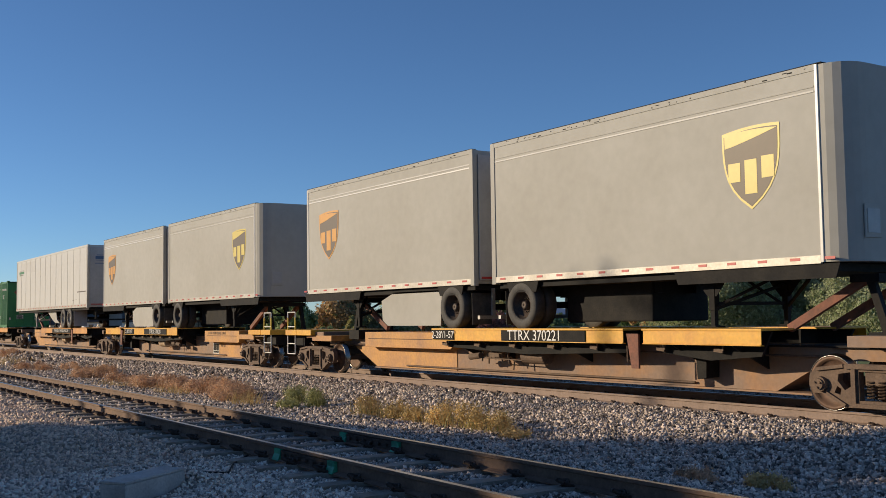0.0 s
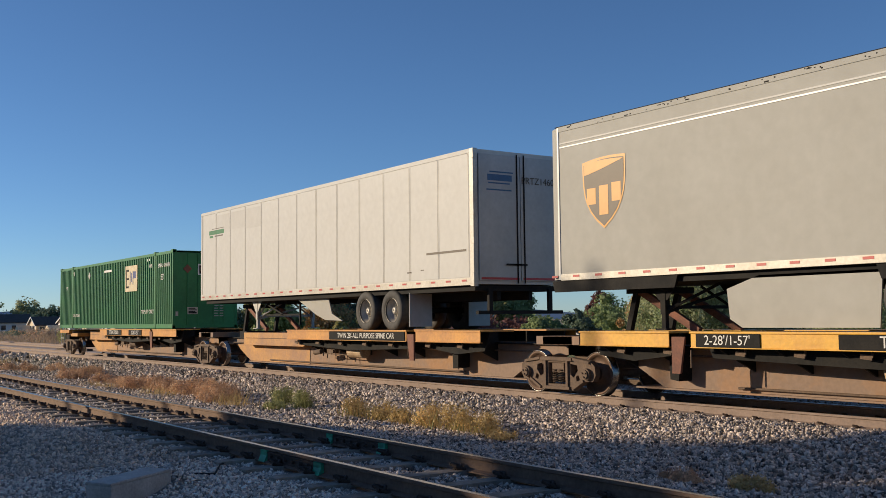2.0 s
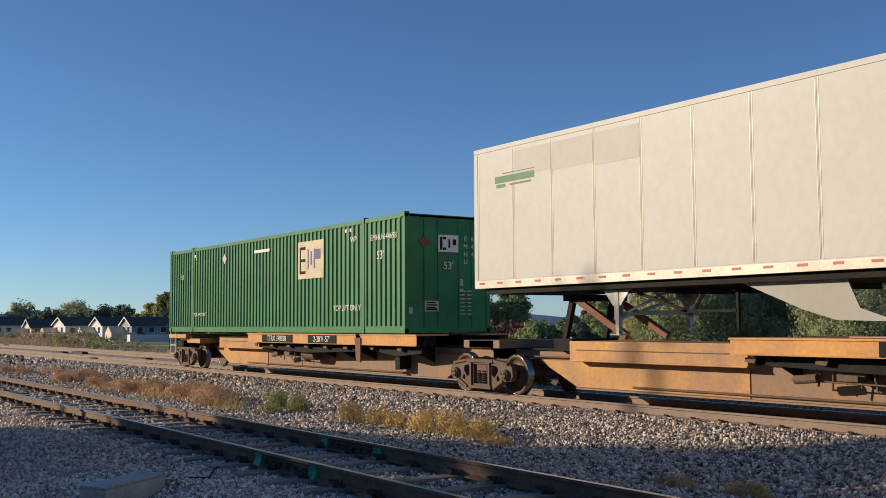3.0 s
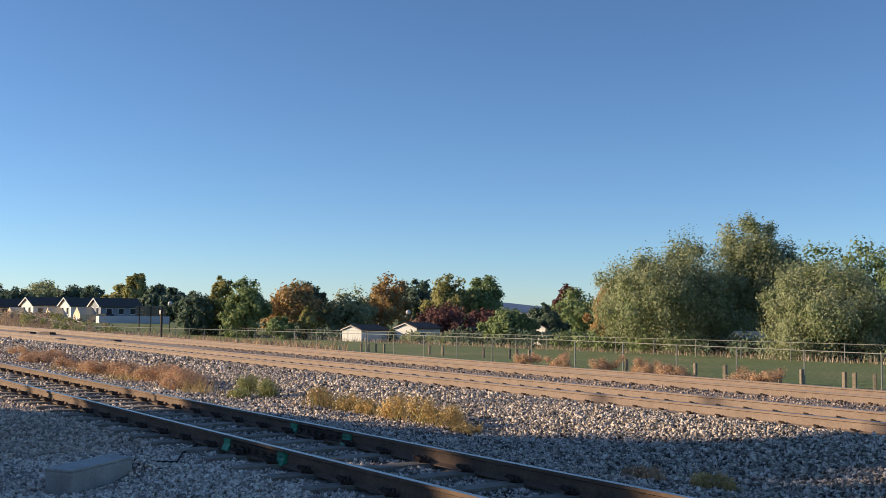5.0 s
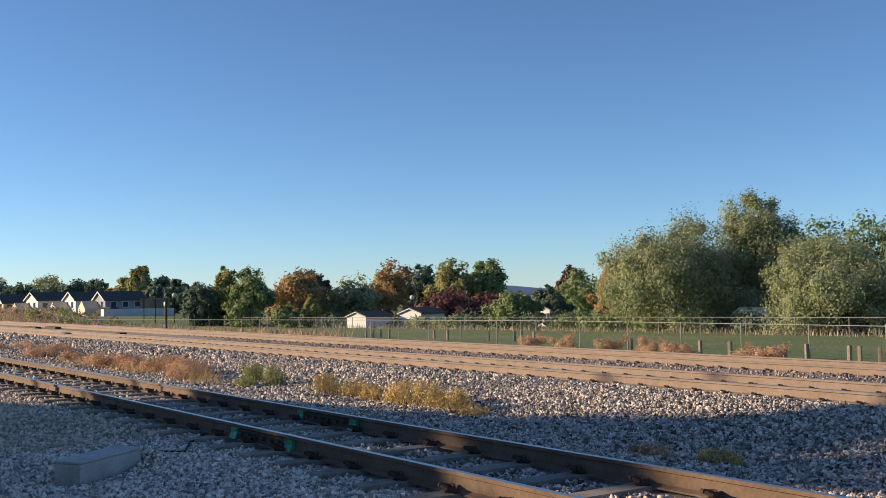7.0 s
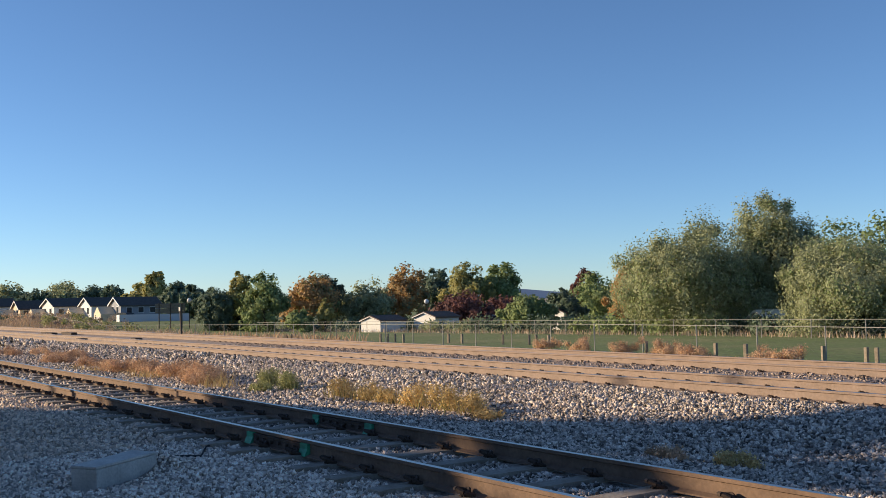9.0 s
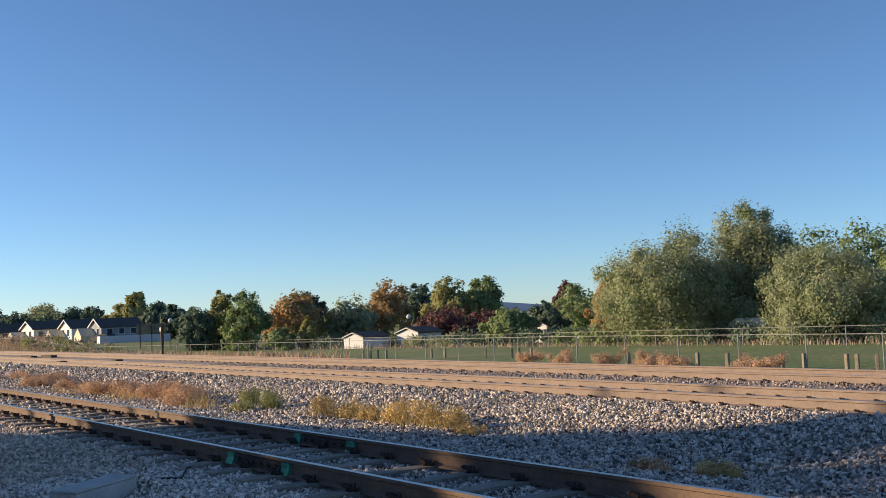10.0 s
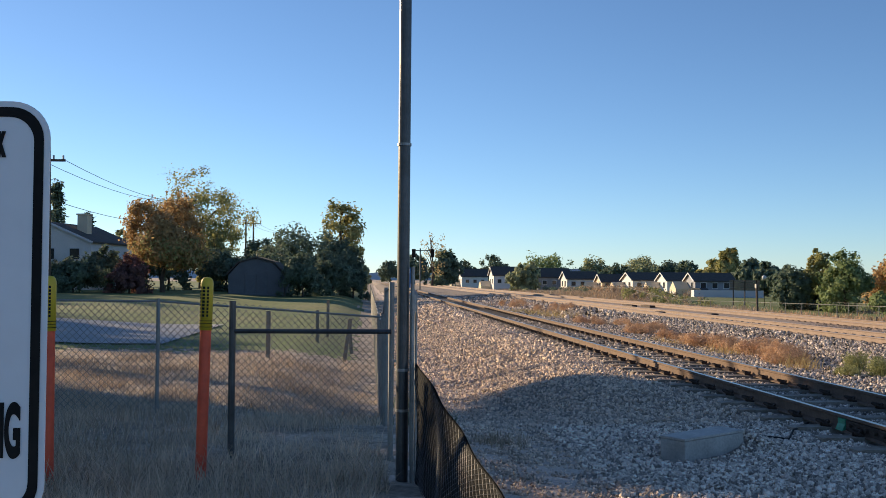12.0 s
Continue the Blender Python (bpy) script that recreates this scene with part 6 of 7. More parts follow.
# ---- houses ----
def house(x, y, turn, w, d, wall_h, roof_h, skin, roof, label, base=None, windows=2, garage=False):
    """A gabled house: the gable end faces -y before it is turned."""
    z = float(ground_z(x, y) - house_rise(x, y)) if base is None else base
    t = tagged(thing("house", pose(x, y, z, 0, 0, turn)), label, "house", "houses beyond the lawn")
    bm = bmesh.new()
    prism(bm, [(-w / 2, -0.3), (w / 2, -0.3), (w / 2, wall_h), (0, wall_h + roof_h), (-w / 2, wall_h)], "y", -d / 2, d / 2)
    part("wall", bm, skin, t)
    bm = bmesh.new()
    o = min(0.35, 0.12 * wall_h)
    k = roof_h / (w / 2)
    prism(bm, [(-w / 2 - o, wall_h - k * o + 0.02), (0, wall_h + roof_h + 0.02), (w / 2 + o, wall_h - k * o + 0.02), (w / 2 + o, wall_h - k * o + 0.2), (0, wall_h + roof_h + 0.22), (-w / 2 - o, wall_h - k * o + 0.2)], "y", -d / 2 - o, d / 2 + o)
    part("roof", bm, roof, t)
    bm = bmesh.new()
    for s in (-1, 1):
        bar(bm, (s * (w / 2 + o), -d / 2 - o - 0.03, wall_h - k * o + 0.08), (0, -d / 2 - o - 0.03, wall_h + roof_h + 0.1), 0.05, min(0.22, 0.06 * wall_h))
    part("fascia", bm, M_VINYL if wall_h > 1 else M_STUCCO, t)
    floors = 2 if wall_h > 3.5 else 1
    rise = wall_h * 0.48
    ws = min(1.0, wall_h / 3.0)
    for f in range(floors if windows else 0):
        for i in range(windows):
            wx = (i - (windows - 1) / 2) * w / (windows + 0.3)
            wz = 1.35 * ws + f * rise
            bm = bmesh.new()
            span(bm, wx - 0.6 * ws, wx + 0.6 * ws, -d / 2 - 0.04, -d / 2, wz - 0.65 * ws, wz + 0.65 * ws)
            win = part("window", bm, M_VINYL, t)
            bm = bmesh.new()
            span(bm, wx - 0.5 * ws, wx + 0.5 * ws, -d / 2 - 0.06, -d / 2 - 0.04, wz - 0.55 * ws, wz + 0.55 * ws)
            part("pane", bm, M_GLASS, win)
        for i in range(3):
            wy = (i - 1) * d / 3.4
            bm = bmesh.new()
            span(bm, w / 2, w / 2 + 0.04, wy - 0.55 * ws, wy + 0.55 * ws, 0.8 * ws + f * rise, 1.9 * ws + f * rise)
            win = part("window", bm, M_VINYL, t)
            bm = bmesh.new()
            span(bm, w / 2 + 0.04, w / 2 + 0.06, wy - 0.45 * ws, wy + 0.45 * ws, 0.9 * ws + f * rise, 1.8 * ws + f * rise)
            part("pane", bm, M_GLASS, win)
    if garage:
        # gable on the sun side, its warm light put into a cream colour
        bm = bmesh.new()
        prism(bm, [(-w / 2 - 0.6, -0.3), (0.2, -0.3), (0.2, 2.7), (-w / 4 - 0.2, 4.0), (-w / 2 - 0.6, 2.7)], "y", -d / 2 - 2.6, -d / 2)
        part("sunlit_porch_gable", bm, M_STUCCO, t)
        bm = bmesh.new()
        span(bm, -w / 2 - 0.1, -0.3, -d / 2 - 2.66, -d / 2 - 2.6, 0, 2.2)
        part("garage_door", bm, M_VINYL, t)
    return t


house(-180.2, 60.1, 0, 6.0, 7.0, 4.1, 1.3, M_GREYSD, M_ROOF, "two-storey grey house with dark gable roof", garage=True)
house(-196.2, 59.2, 2, 6.4, 6.2, 4.3, 1.4, M_SIDING, M_ROOF, "two-storey pale house with dark gable roof", garage=True)
house(-207.3, 55.4, 4, 7.0, 6.6, 4.4, 1.4, M_SIDING, M_ROOF, "two-storey pale house with lit gables", garage=True)
house(-216.0, 51.0, 2, 5.6, 5.5, 4.0, 1.5, M_STUCCO, M_ROOF, "two-storey cream house with gable roof", garage=True)
house(-229.0, 46.8, 2, 6.4, 7.0, 4.6, 1.5, M_SIDING, M_ROOF, "two-storey white house among the row")
house(-240.0, 42.5, 0, 7.0, 7.5, 5.0, 1.9, M_GREYSD, M_ROOF, "two-storey grey house behind a pale tree")
house(-258.0, 34.0, 2, 7.5, 7.0, 5.4, 2.0, M_SIDING, M_ROOF, "two-storey white house near the line", garage=True)
house(-298.0, 30.0, 2, 7.5, 7.5, 5.2, 2.0, M_SIDING, M_ROOF, "two-storey white house far down the line", garage=True)
house(-89.5, 55.2, 14, 2.7, 3.7, 1.05, 0.42, M_SIDING, M_ROOFB, "low white outbuilding with brown gable roof", windows=0)
house(-87.5, 60.3, 14, 2.9, 3.6, 1.30, 0.45, M_SIDING, M_ROOFB, "low white outbuilding behind the lawn", windows=0)
house(-75.0, 66.2, 14, 2.4, 2.6, 1.5, 0.5, M_SIDING, M_ROOFB, "low white outbuilding half hidden by trees", windows=0)
house(-46.8, 60.6, -20, 2.0, 2.0, 0.95, 0.5, M_STUCCO, M_STUCCO, "small tan shed under the elms", windows=0)
home = house(-117.0, -32.5, 80, 9.0, 11.0, 5.0, 1.9, M_SIDING, M_ROOF, "two-storey pale house with chimney behind garden trees", windows=3)
bm = bmesh.new()
span(bm, 1.6, 2.7, -2.6, -1.5, 5.2, 8.0)
span(bm, 1.5, 2.8, -2.7, -1.4, 8.0, 8.15)
part("chimney", bm, M_STUCCO, home, "pale masonry chimney")


def gambrel_barn(x, y, turn, w, d):
    """A garden barn with a broken-pitch roof, its gable end facing -y before it is turned."""
    t = tagged(thing("barn", pose(x, y, float(ground_z(x, y)), 0, 0, turn)), "grey garden barn with broken-pitch shingle roof", "barn")
    out = [(-w / 2, 1.9), (-w * 0.30, 3.05), (0, 3.5), (w * 0.30, 3.05), (w / 2, 1.9)]
    bm = bmesh.new()
    prism(bm, [(w / 2, -0.3), (-w / 2, -0.3)] + out, "y", -d / 2, d / 2)
    part("wall", bm, M_BARN, t)
    for (xa, za), (xb, zc) in zip(out, out[1:]):
        bm = bmesh.new()
        prism(bm, [(xa * 1.05, za + 0.02), (xb * 1.05, zc + 0.02), (xb * 1.05, zc + 0.16), (xa * 1.05, za + 0.16)], "y", -d / 2 - 0.25, d / 2 + 0.25)
        part("roof_slope", bm, M_ROOF, t)
    for sx in (-0.55, 0.55):
        bm = bmesh.new()
        span(bm, sx - 0.52, sx + 0.52, -d / 2 - 0.05, -d / 2, 0.0, 2.0)
        part("barn_door", bm, M_BARN, t, bevel=0.01)


gambrel_barn(-101.0, -10.5, 88, 5.2, 5.0)

# white vinyl fence, in boards
vf = tagged(thing("vinyl_fence"), "white vinyl board fence before the houses", "fence")
bm = bmesh.new()
box(bm, 0, 0, 0.40, 0.06, 0.02, 1.2)
VME = proto(bm, M_VINYL)
for a, b, n in (((-142.9, 45.5), (-139.8, 54.3), 90), ((-142.9, 45.5), (-147.5, 46.5), 45)):
    for i in range(n):
        x, y = a[0] + (b[0] - a[0]) * i / n, a[1] + (b[1] - a[1]) * i / n
        ob = shared(VME, "board", vf, (x, y, float(ground_z(x, y))), (0, 0, math.atan2(b[1] - a[1], b[0] - a[0])))
        ob.scale = (1.75, 1, 1)

# billboard seen from behind, on posts
bb = tagged(thing("billboard"), "dark back of a small billboard on posts", "billboard")
g = float(ground_z(-122, 45))
for k in range(4):
    bm = bmesh.new()
    z = 0.72
    bar(bm, (-122.54, 43.3, z + 0.30 * k), (-121.35, 46.6, z + 0.30 * k), 0.05, 0.26)
    part("board", bm, M_WOODP, bb)
for f in (0.12, 0.5, 0.88):
    bm = bmesh.new()
    x, y = -122.54 + 1.19 * f + 0.1, 43.3 + 3.3 * f
    rod(bm, (x, y, g), (x, y, 1.8), 0.07, 8)
    part("post", bm, M_BARK, bb)


def post_lamp(x, y, h):
    t = tagged(thing("post_lamp", pose(x, y, float(ground_z(x, y)))), "slim dark park lamp with white globe", "street lamp", "park lamps")
    bm = bmesh.new()
    rod(bm, (0, 0, 0), (0, 0, h), 0.05, 8, 0.04)
    part("pole", bm, M_BLACK, t)
    bm = bmesh.new()
    bmesh.ops.create_uvsphere(bm, u_segments=10, v_segments=8, radius=0.28, matrix=Matrix.Translation((0, 0, h + 0.2)))
    part("globe", bm, M_VINYL, t, smooth=True)


post_lamp(-121.0, 47.0, 3.2)
post_lamp(-99.5, 67.2, 2.9)

sp = tagged(thing("sign_post", pose(-56.3, 21.4, float(ground_z(-56.3, 21.4)), 0, -4, 0)), "dark leaning trackside post with small plate", "post")
bm = bmesh.new()
box(bm, 0, 0, 0.75, 0.10, 0.10, 1.7)
part("post", bm, M_BARK, sp)
bm = bmesh.new()
box(bm, 0.0, -0.06, 1.55, 0.22, 0.02, 0.22)
part("plate", bm, M_GALV, sp)


def parked_car(x, y, turn, skin, label, long=4.5):
    t = tagged(thing("parked_car", pose(x, y, float(ground_z(x, y)), 0, 0, turn)), label, "car", "parked cars")
    bm = bmesh.new()
    h = long / 2
    prism(bm, [(-h, 0.35), (h, 0.35), (h, 0.75), (h * 0.5, 0.92), (h * 0.25, 1.42), (-h * 0.6, 1.45), (-h * 0.95, 0.95), (-h, 0.9)], "y", -0.85, 0.85)
    part("body", bm, skin, t, bevel=0.06)
    bm = bmesh.new()
    prism(bm, [(h * 0.42, 0.98), (h * 0.22, 1.36), (-h * 0.55, 1.38), (-h * 0.8, 0.98)], "y", -0.87, 0.87)
    part("side_glass", bm, M_GLASS, t)
    for wx in (-h * 0.6, h * 0.62):
        for wy in (-0.78, 0.78):
            bm = bmesh.new()
            rod(bm, (wx, wy - 0.1, 0.33), (wx, wy + 0.1, 0.33), 0.33, 16)
            part("wheel", bm, M_RUBBER, t)


M_CARW = mat("car_white", (0.7, 0.7, 0.7), 0.3, 0.0, 0.02)
M_CARD = mat("car_dark", (0.03, 0.03, 0.035), 0.3, 0.0, 0.02)
parked_car(-92.6, 68.1, 30, M_CARW, "white car parked beyond the lawn")
parked_car(-87.8, 69.6, 30, M_CARW, "white estate car parked beyond the lawn")
parked_car(-175.9, 57.2, 20, M_CARD, "dark pickup parked by the houses", 5.2)
parked_car(-200.0, 46.5, 20, M_CARD, "dark car parked by the houses")

# ---- utility poles and wires ----
def utility_pole(x, y, top, lean=0.0, arm=2.2):
    z = float(ground_z(x, y))
    t = tagged(thing("utility_pole", pose(x, y, z, 0, lean, 0)), "brown wooden utility pole with crossarm", "utility pole", "utility poles")
    h = top - z
    bm = bmesh.new()
    rod(bm, (0, 0, -0.2), (0, 0, h), 0.16, 10, 0.10)
    part("pole", bm, M_BARK, t)
    bm = bmesh.new()
    bar(bm, (0, -arm / 2, h - 0.7), (0, arm / 2, h - 0.7), 0.10, 0.12)
    part("crossarm", bm, M_BARK, t)
    for k in range(4):
        bm = bmesh.new()
        yy = -arm / 2 + 0.1 + k * (arm - 0.2) / 3
        rod(bm, (0, yy, h - 0.64), (0, yy, h - 0.45), 0.05, 8)
        part("insulator", bm, M_GALV, t)
    return (x, y, top)


u0 = utility_pole(-52.9, -15.9, 8.0, 2.0, 1.6)
u1 = utility_pole(-118.5, -20.6, 10.9)
u2 = utility_pole(-149.3, -16.5, 10.0)
u3 = utility_pole(-199.6, -15.5, 11.0)
utility_pole(-149.6, -17.6, 10.0, 0, 0.8)
# two poles behind the viewer, whose shadows lie across the rails
utility_pole(-44.6, -20.3, 14.6)
utility_pole(-41.2, -20.0, 10.2, 0, 0.8)


def wire(a, b, sag, r=0.02):
    bm = bmesh.new()
    pts = [Vector(a).lerp(Vector(b), k / 12) - Vector((0, 0, sag * 4 * (k / 12) * (1 - k / 12))) for k in range(13)]
    side = Vector((b[1] - a[1], a[0] - b[0], 0)).normalized() * r
    rows = [[bm.verts.new(p + side * math.cos(k * 2.0944) + Vector((0, 0, r * math.sin(k * 2.0944)))) for k in range(3)] for p in pts]
    for p, q in zip(rows, rows[1:]):
        for k in range(3):
            bm.faces.new((p[k], p[(k + 1) % 3], q[(k + 1) % 3], q[k]))
    tagged(part("overhead_wire", bm, M_BLACK), "thin dark overhead wire between poles", "wire", "overhead wires")


for dy, dz in ((-0.6, -0.6), (0.6, -0.6), (0, -2.6)):
    wire((u0[0], u0[1] + dy, u0[2] + dz), (u1[0], u1[1] + dy, u1[2] + dz), 0.8, 0.018)
    wire((u1[0], u1[1] + dy, u1[2] + dz), (u2[0], u2[1] + dy, u2[2] + dz), 0.6, 0.018)
    wire((u2[0], u2[1] + dy, u2[2] + dz), (u3[0], u3[1] + dy, u3[2] + dz), 0.6, 0.018)

# ---- beside the camera ----
rx, ry = np.meshgrid(np.linspace(-47.0, -33.5, 16), np.linspace(-60.0, -6.5, 60))
rv = np.stack([rx, ry, ground_z(rx, ry) + 0.04], -1).reshape(-1, 3)
ri = np.arange(16 * 60).reshape(60, 16)
rf = np.stack([ri[:-1, :-1], ri[:-1, 1:], ri[1:, 1:], ri[1:, :-1]], -1).reshape(-1, 4)
tagged(mesh_from("road", rv, rf, M_ROAD, True), "pale concrete road beyond the fence", "road", kind="structure")

sp = tagged(thing("steel_pole", pose(-9.55, 0.243, -0.25)), "tall grey steel pole with a dome camera arm", "pole")
bm = bmesh.new()
rod(bm, (0, 0, -0.1), (0, 0, 6.2), 0.055, 20)
part("shaft", bm, M_POLE, sp, smooth=False)
for z in (0.62, 0.98, 3.0):
    bm = bmesh.new()
    ring(bm, (0, 0, z), "z", [(0.053, -0.012), (0.064, -0.012), (0.064, 0.012), (0.053, 0.012)], 20)
    part("band", bm, M_GALV, sp)
bm = bmesh.new()
rod(bm, (0, 0, 4.85), (0.0, 0.62, 4.95), 0.022, 10)
part("arm", bm, M_POLE, sp)
bm = bmesh.new()
bmesh.ops.create_uvsphere(bm, u_segments=18, v_segments=12, radius=0.085, matrix=Matrix.Translation((0, 0.62, 4.72)))
rod(bm, (0, 0.62, 4.72), (0, 0.62, 4.95), 0.08, 18, 0.05)
part("dome_camera", bm, M_BLACK, sp, "black dome camera", smooth=True)
bm = bmesh.new()
rod(bm, (0.03, 0.085, -0.1), (0.03, 0.085, 1.9), 0.016, 10)
rod(bm, (-0.03, 0.12, -0.1), (-0.03, 0.12, 1.5), 0.012, 10)
part("conduit", bm, M_GALV, sp)

gp = tagged(thing("gate_post", pose(-10.3, 0.37, -0.25)), "galvanised steel gate post beside the pole", "fence post")
bm = bmesh.new()
rod(bm, (0, 0, -0.1), (0, 0, 1.64), 0.036, 14)
rod(bm, (0, 0, 1.64), (0, 0, 1.69), 0.042, 14, 0.015)
part("post", bm, M_GALV, gp)
bm = bmesh.new()
bar(bm, (0.0, -0.2, 1.0), (0.0, 0.0, 1.0), 0.03, 0.03)
part("bracket", bm, M_GALV, gp)

gt = tagged(thing("barrier_gate"), "grey steel pipe barrier gate", "gate")
bm = bmesh.new()
rod(bm, (-10.75, -1.42, -0.35), (-10.75, -1.42, 1.31), 0.034, 14)
part("post", bm, M_POLE, gt)
bm = bmesh.new()
rod(bm, (-10.75, -1.42, 1.01), (-10.35, 0.16, 1.03), 0.024, 12)
part("rail", bm, M_POLE, gt)

tp = tagged(thing("trackside_pole", pose(-24.2, 0.74, float(ground_z(-24.2, 0.74)))), "slim grey trackside pole with blue notice plate", "pole")
bm = bmesh.new()
rod(bm, (0, 0, -0.1), (0, 0, 3.85), 0.04, 12)
part("shaft", bm, M_POLE, tp)
bm = bmesh.new()
box(bm, 0, 0, 3.88, 0.20, 0.26, 0.10)
part("lamp_head", bm, M_GALV, tp, bevel=0.01)
bm = bmesh.new()
box(bm, 0.05, 0.02, 2.55, 0.012, 0.28, 0.46)
pl = part("notice_plate", bm, mat("notice_blue", (0.05, 0.20, 0.45), 0.5), tp, "blue and white notice plate")
bm = bmesh.new()
box(bm, 0.058, 0.02, 2.70, 0.004, 0.24, 0.10)
part("notice_bar", bm, M_LETTER, pl)

sgn = tagged(thing("railway_signal", pose(-190.0, 9.3, float(ground_z(-190.0, 9.3)))), "dark cantilever railway signal beside the tracks", "signal")
bm = bmesh.new()
rod(bm, (0, 0, 0), (0, 0, 7.6), 0.12, 10)
part("mast", bm, M_POLE, sgn)
bm = bmesh.new()
bar(bm, (0, -1.5, 7.2), (0, 2.6, 7.2), 0.15, 0.15)
part("arm", bm, M_POLE, sgn)
for y in (-1.2, 2.2):
    bm = bmesh.new()
    box(bm, 0.2, y, 6.7, 0.25, 0.7, 1.5)
    part("signal_head", bm, M_BLACK, sgn, bevel=0.08)

# sagging dark mesh screen between the pole and the viewer
sc = tagged(thing("mesh_screen"), "sagging black mesh screen on torn chain-link", "screen")
def screen_point(u, v):
    top = Vector((-9.5, 0.36, 0.80)).lerp(Vector((-5.9, 0.93, -0.05)), u)
    low = Vector((-9.5, 0.36, -0.27)).lerp(Vector((-5.9, 0.60, -0.27)), u)
    p = low.lerp(top, v)
    p.y += 0.05 * math.sin(u * 9.0) * (1 - v) * v * 2 + 0.012 * math.sin(u * 23 + v * 4)
    return p
nu, nv = 40, 12
v = [screen_point(i / nu, j / nv) for i in range(nu + 1) for j in range(nv + 1)]
v += [p + Vector((0.004, 0.012, 0)) for p in v]
f = []
m = (nu + 1) * (nv + 1)
for i in range(nu):
    for j in range(nv):
        a = i * (nv + 1) + j
        f += [(a, a + nv + 1, a + nv + 2, a + 1), (m + a, m + a + 1, m + a + nv + 2, m + a + nv + 1)]
ob = mesh_from("fabric", [tuple(p) for p in v], f, M_SLAT, True)
ob.parent = sc
bm = bmesh.new()
for k in range(-14, 60):
    for s in (1, -1):
        a = k / 46
        b = a + 0.30
        prev = None
        for q in range(7):
            u = a + (b - a) * q / 6
            if not 0 <= u <= 1:
                prev = None
                continue
            p = screen_point(u, q / 6 if s > 0 else 1 - q / 6) + Vector((0, -0.012, 0))
            if prev is not None and (p - prev).length > 0.004:
                rod(bm, prev, p, 0.0015, 4)
            prev = p
ob = part("wire_mesh", bm, M_POLE, sc)
tagged(ob, kind="stuff")


def pipeline_marker(x, y, tilt):
    t = tagged(thing("pipeline_marker", pose(x, y, -0.27, 0, 0, 0) @ pose(0, 0, 0, tilt, 0, 0)), "orange pipeline marker post with yellow domed cap", "marker post", "pipeline markers")
    bm = bmesh.new()
    rod(bm, (0, 0, -0.1), (0, 0, 1.36), 0.050, 24)
    part("post", bm, M_ORANGE, t)
    bm = bmesh.new()
    ring(bm, (0, 0, 0), "z", [(0.0, 1.34), (0.056, 1.34), (0.056, 1.76), (0.050, 1.79), (0.034, 1.81), (0.0, 1.817)], 28)
    cap = part("cap", bm, M_MYEL, t, "yellow cap with dark warning print", smooth=True)
    for k in range(3):
        for i in range(9):
            bm = bmesh.new()
            box(bm, 0.057, 0, 0, 0.002, 0.018 if k != 1 else 0.026, 0.022, pose(0, 0, 1.72 - i * 0.031, 0, 0, -20 + (k - 1) * 38))
            part("print_bar", bm, M_BLACK, cap)
    bm = bmesh.new()
    for z in (1.37, 1.40, 1.425):
        ring(bm, (0, 0, z), "z", [(0.0555, -0.003), (0.0575, -0.003), (0.0575, 0.003), (0.0555, 0.003)], 24)
    part("stripe", bm, M_BLACK, cap)


pipeline_marker(-9.70, -1.55, -1.2)
pipeline_marker(-9.42, -2.80, 0.4)

# weathered white posts in the field
for i, (x, y, h, tilt) in enumerate(((-28.0, -2.7, 1.25, 0), (-30.5, -0.75, 1.25, -8), (-36.0, -1.8, 1.1, 0), (-40.0, -1.6, 1.4, 0), (-34.0, -0.6, 1.1, 4))):
    bm = bmesh.new()
    box(bm, 0, 0, h / 2 - 0.1, 0.11, 0.11, h + 0.2)
    ob = part("field_post", bm, M_WOODP, bevel=0.01)
    ob.matrix_basis = pose(x, y, float(ground_z(x, y)), tilt, 0, 0)
    tagged(ob, "weathered pale wooden post in the grass", "post", "old field posts")

# a sign close to the viewer, cut by the view's edge
sg = tagged(thing("warning_sign", pose(-1.80, -0.758, 1.488, 90, 0, 85.9)), "white metal sign with dark rounded border line", "sign")
def rounded(w, h, r, n=8):
    out = []
    for cx, cy, a0 in ((w - r, h - r, 0), (-w + r, h - r, 90), (-w + r, -h + r, 180), (w - r, -h + r, 270)):
        for i in range(n + 1):
            a = radians(a0 + 90 * i / n)
            out.append((cx + r * math.cos(a), cy + r * math.sin(a)))
    return out
bm = bmesh.new()
prism(bm, rounded(0.2286, 0.3048, 0.055), "z", -0.003, 0.0)
part("plate", bm, M_SIGN, sg)
bm = bmesh.new()
o, q = rounded(0.2201, 0.2963, 0.047), rounded(0.2058, 0.282, 0.036)
vo = [bm.verts.new((a, b, 0.0012)) for a, b in o]
vq = [bm.verts.new((a, b, 0.0012)) for a, b in q]
for i in range(len(o)):
    j = (i + 1) % len(o)
    bm.faces.new((vo[i], vo[j], vq[j], vq[i]))
part("border", bm, M_BLACK, sg)
for text, size, x, y in (("NG", 0.105, 0.170, -0.176), ("K", 0.044, 0.158, 0.240)):
    ob = lettering("lettering", text, size, pose(x, y, 0.0015) @ Matrix.Diagonal((0.31, 1, 1, 1)), M_BLACK, sg, "", 0.004)
bm = bmesh.new()
box(bm, 0, -0.45, -0.03, 0.05, 2.6, 0.04)
part("post", bm, M_GALV, sg)

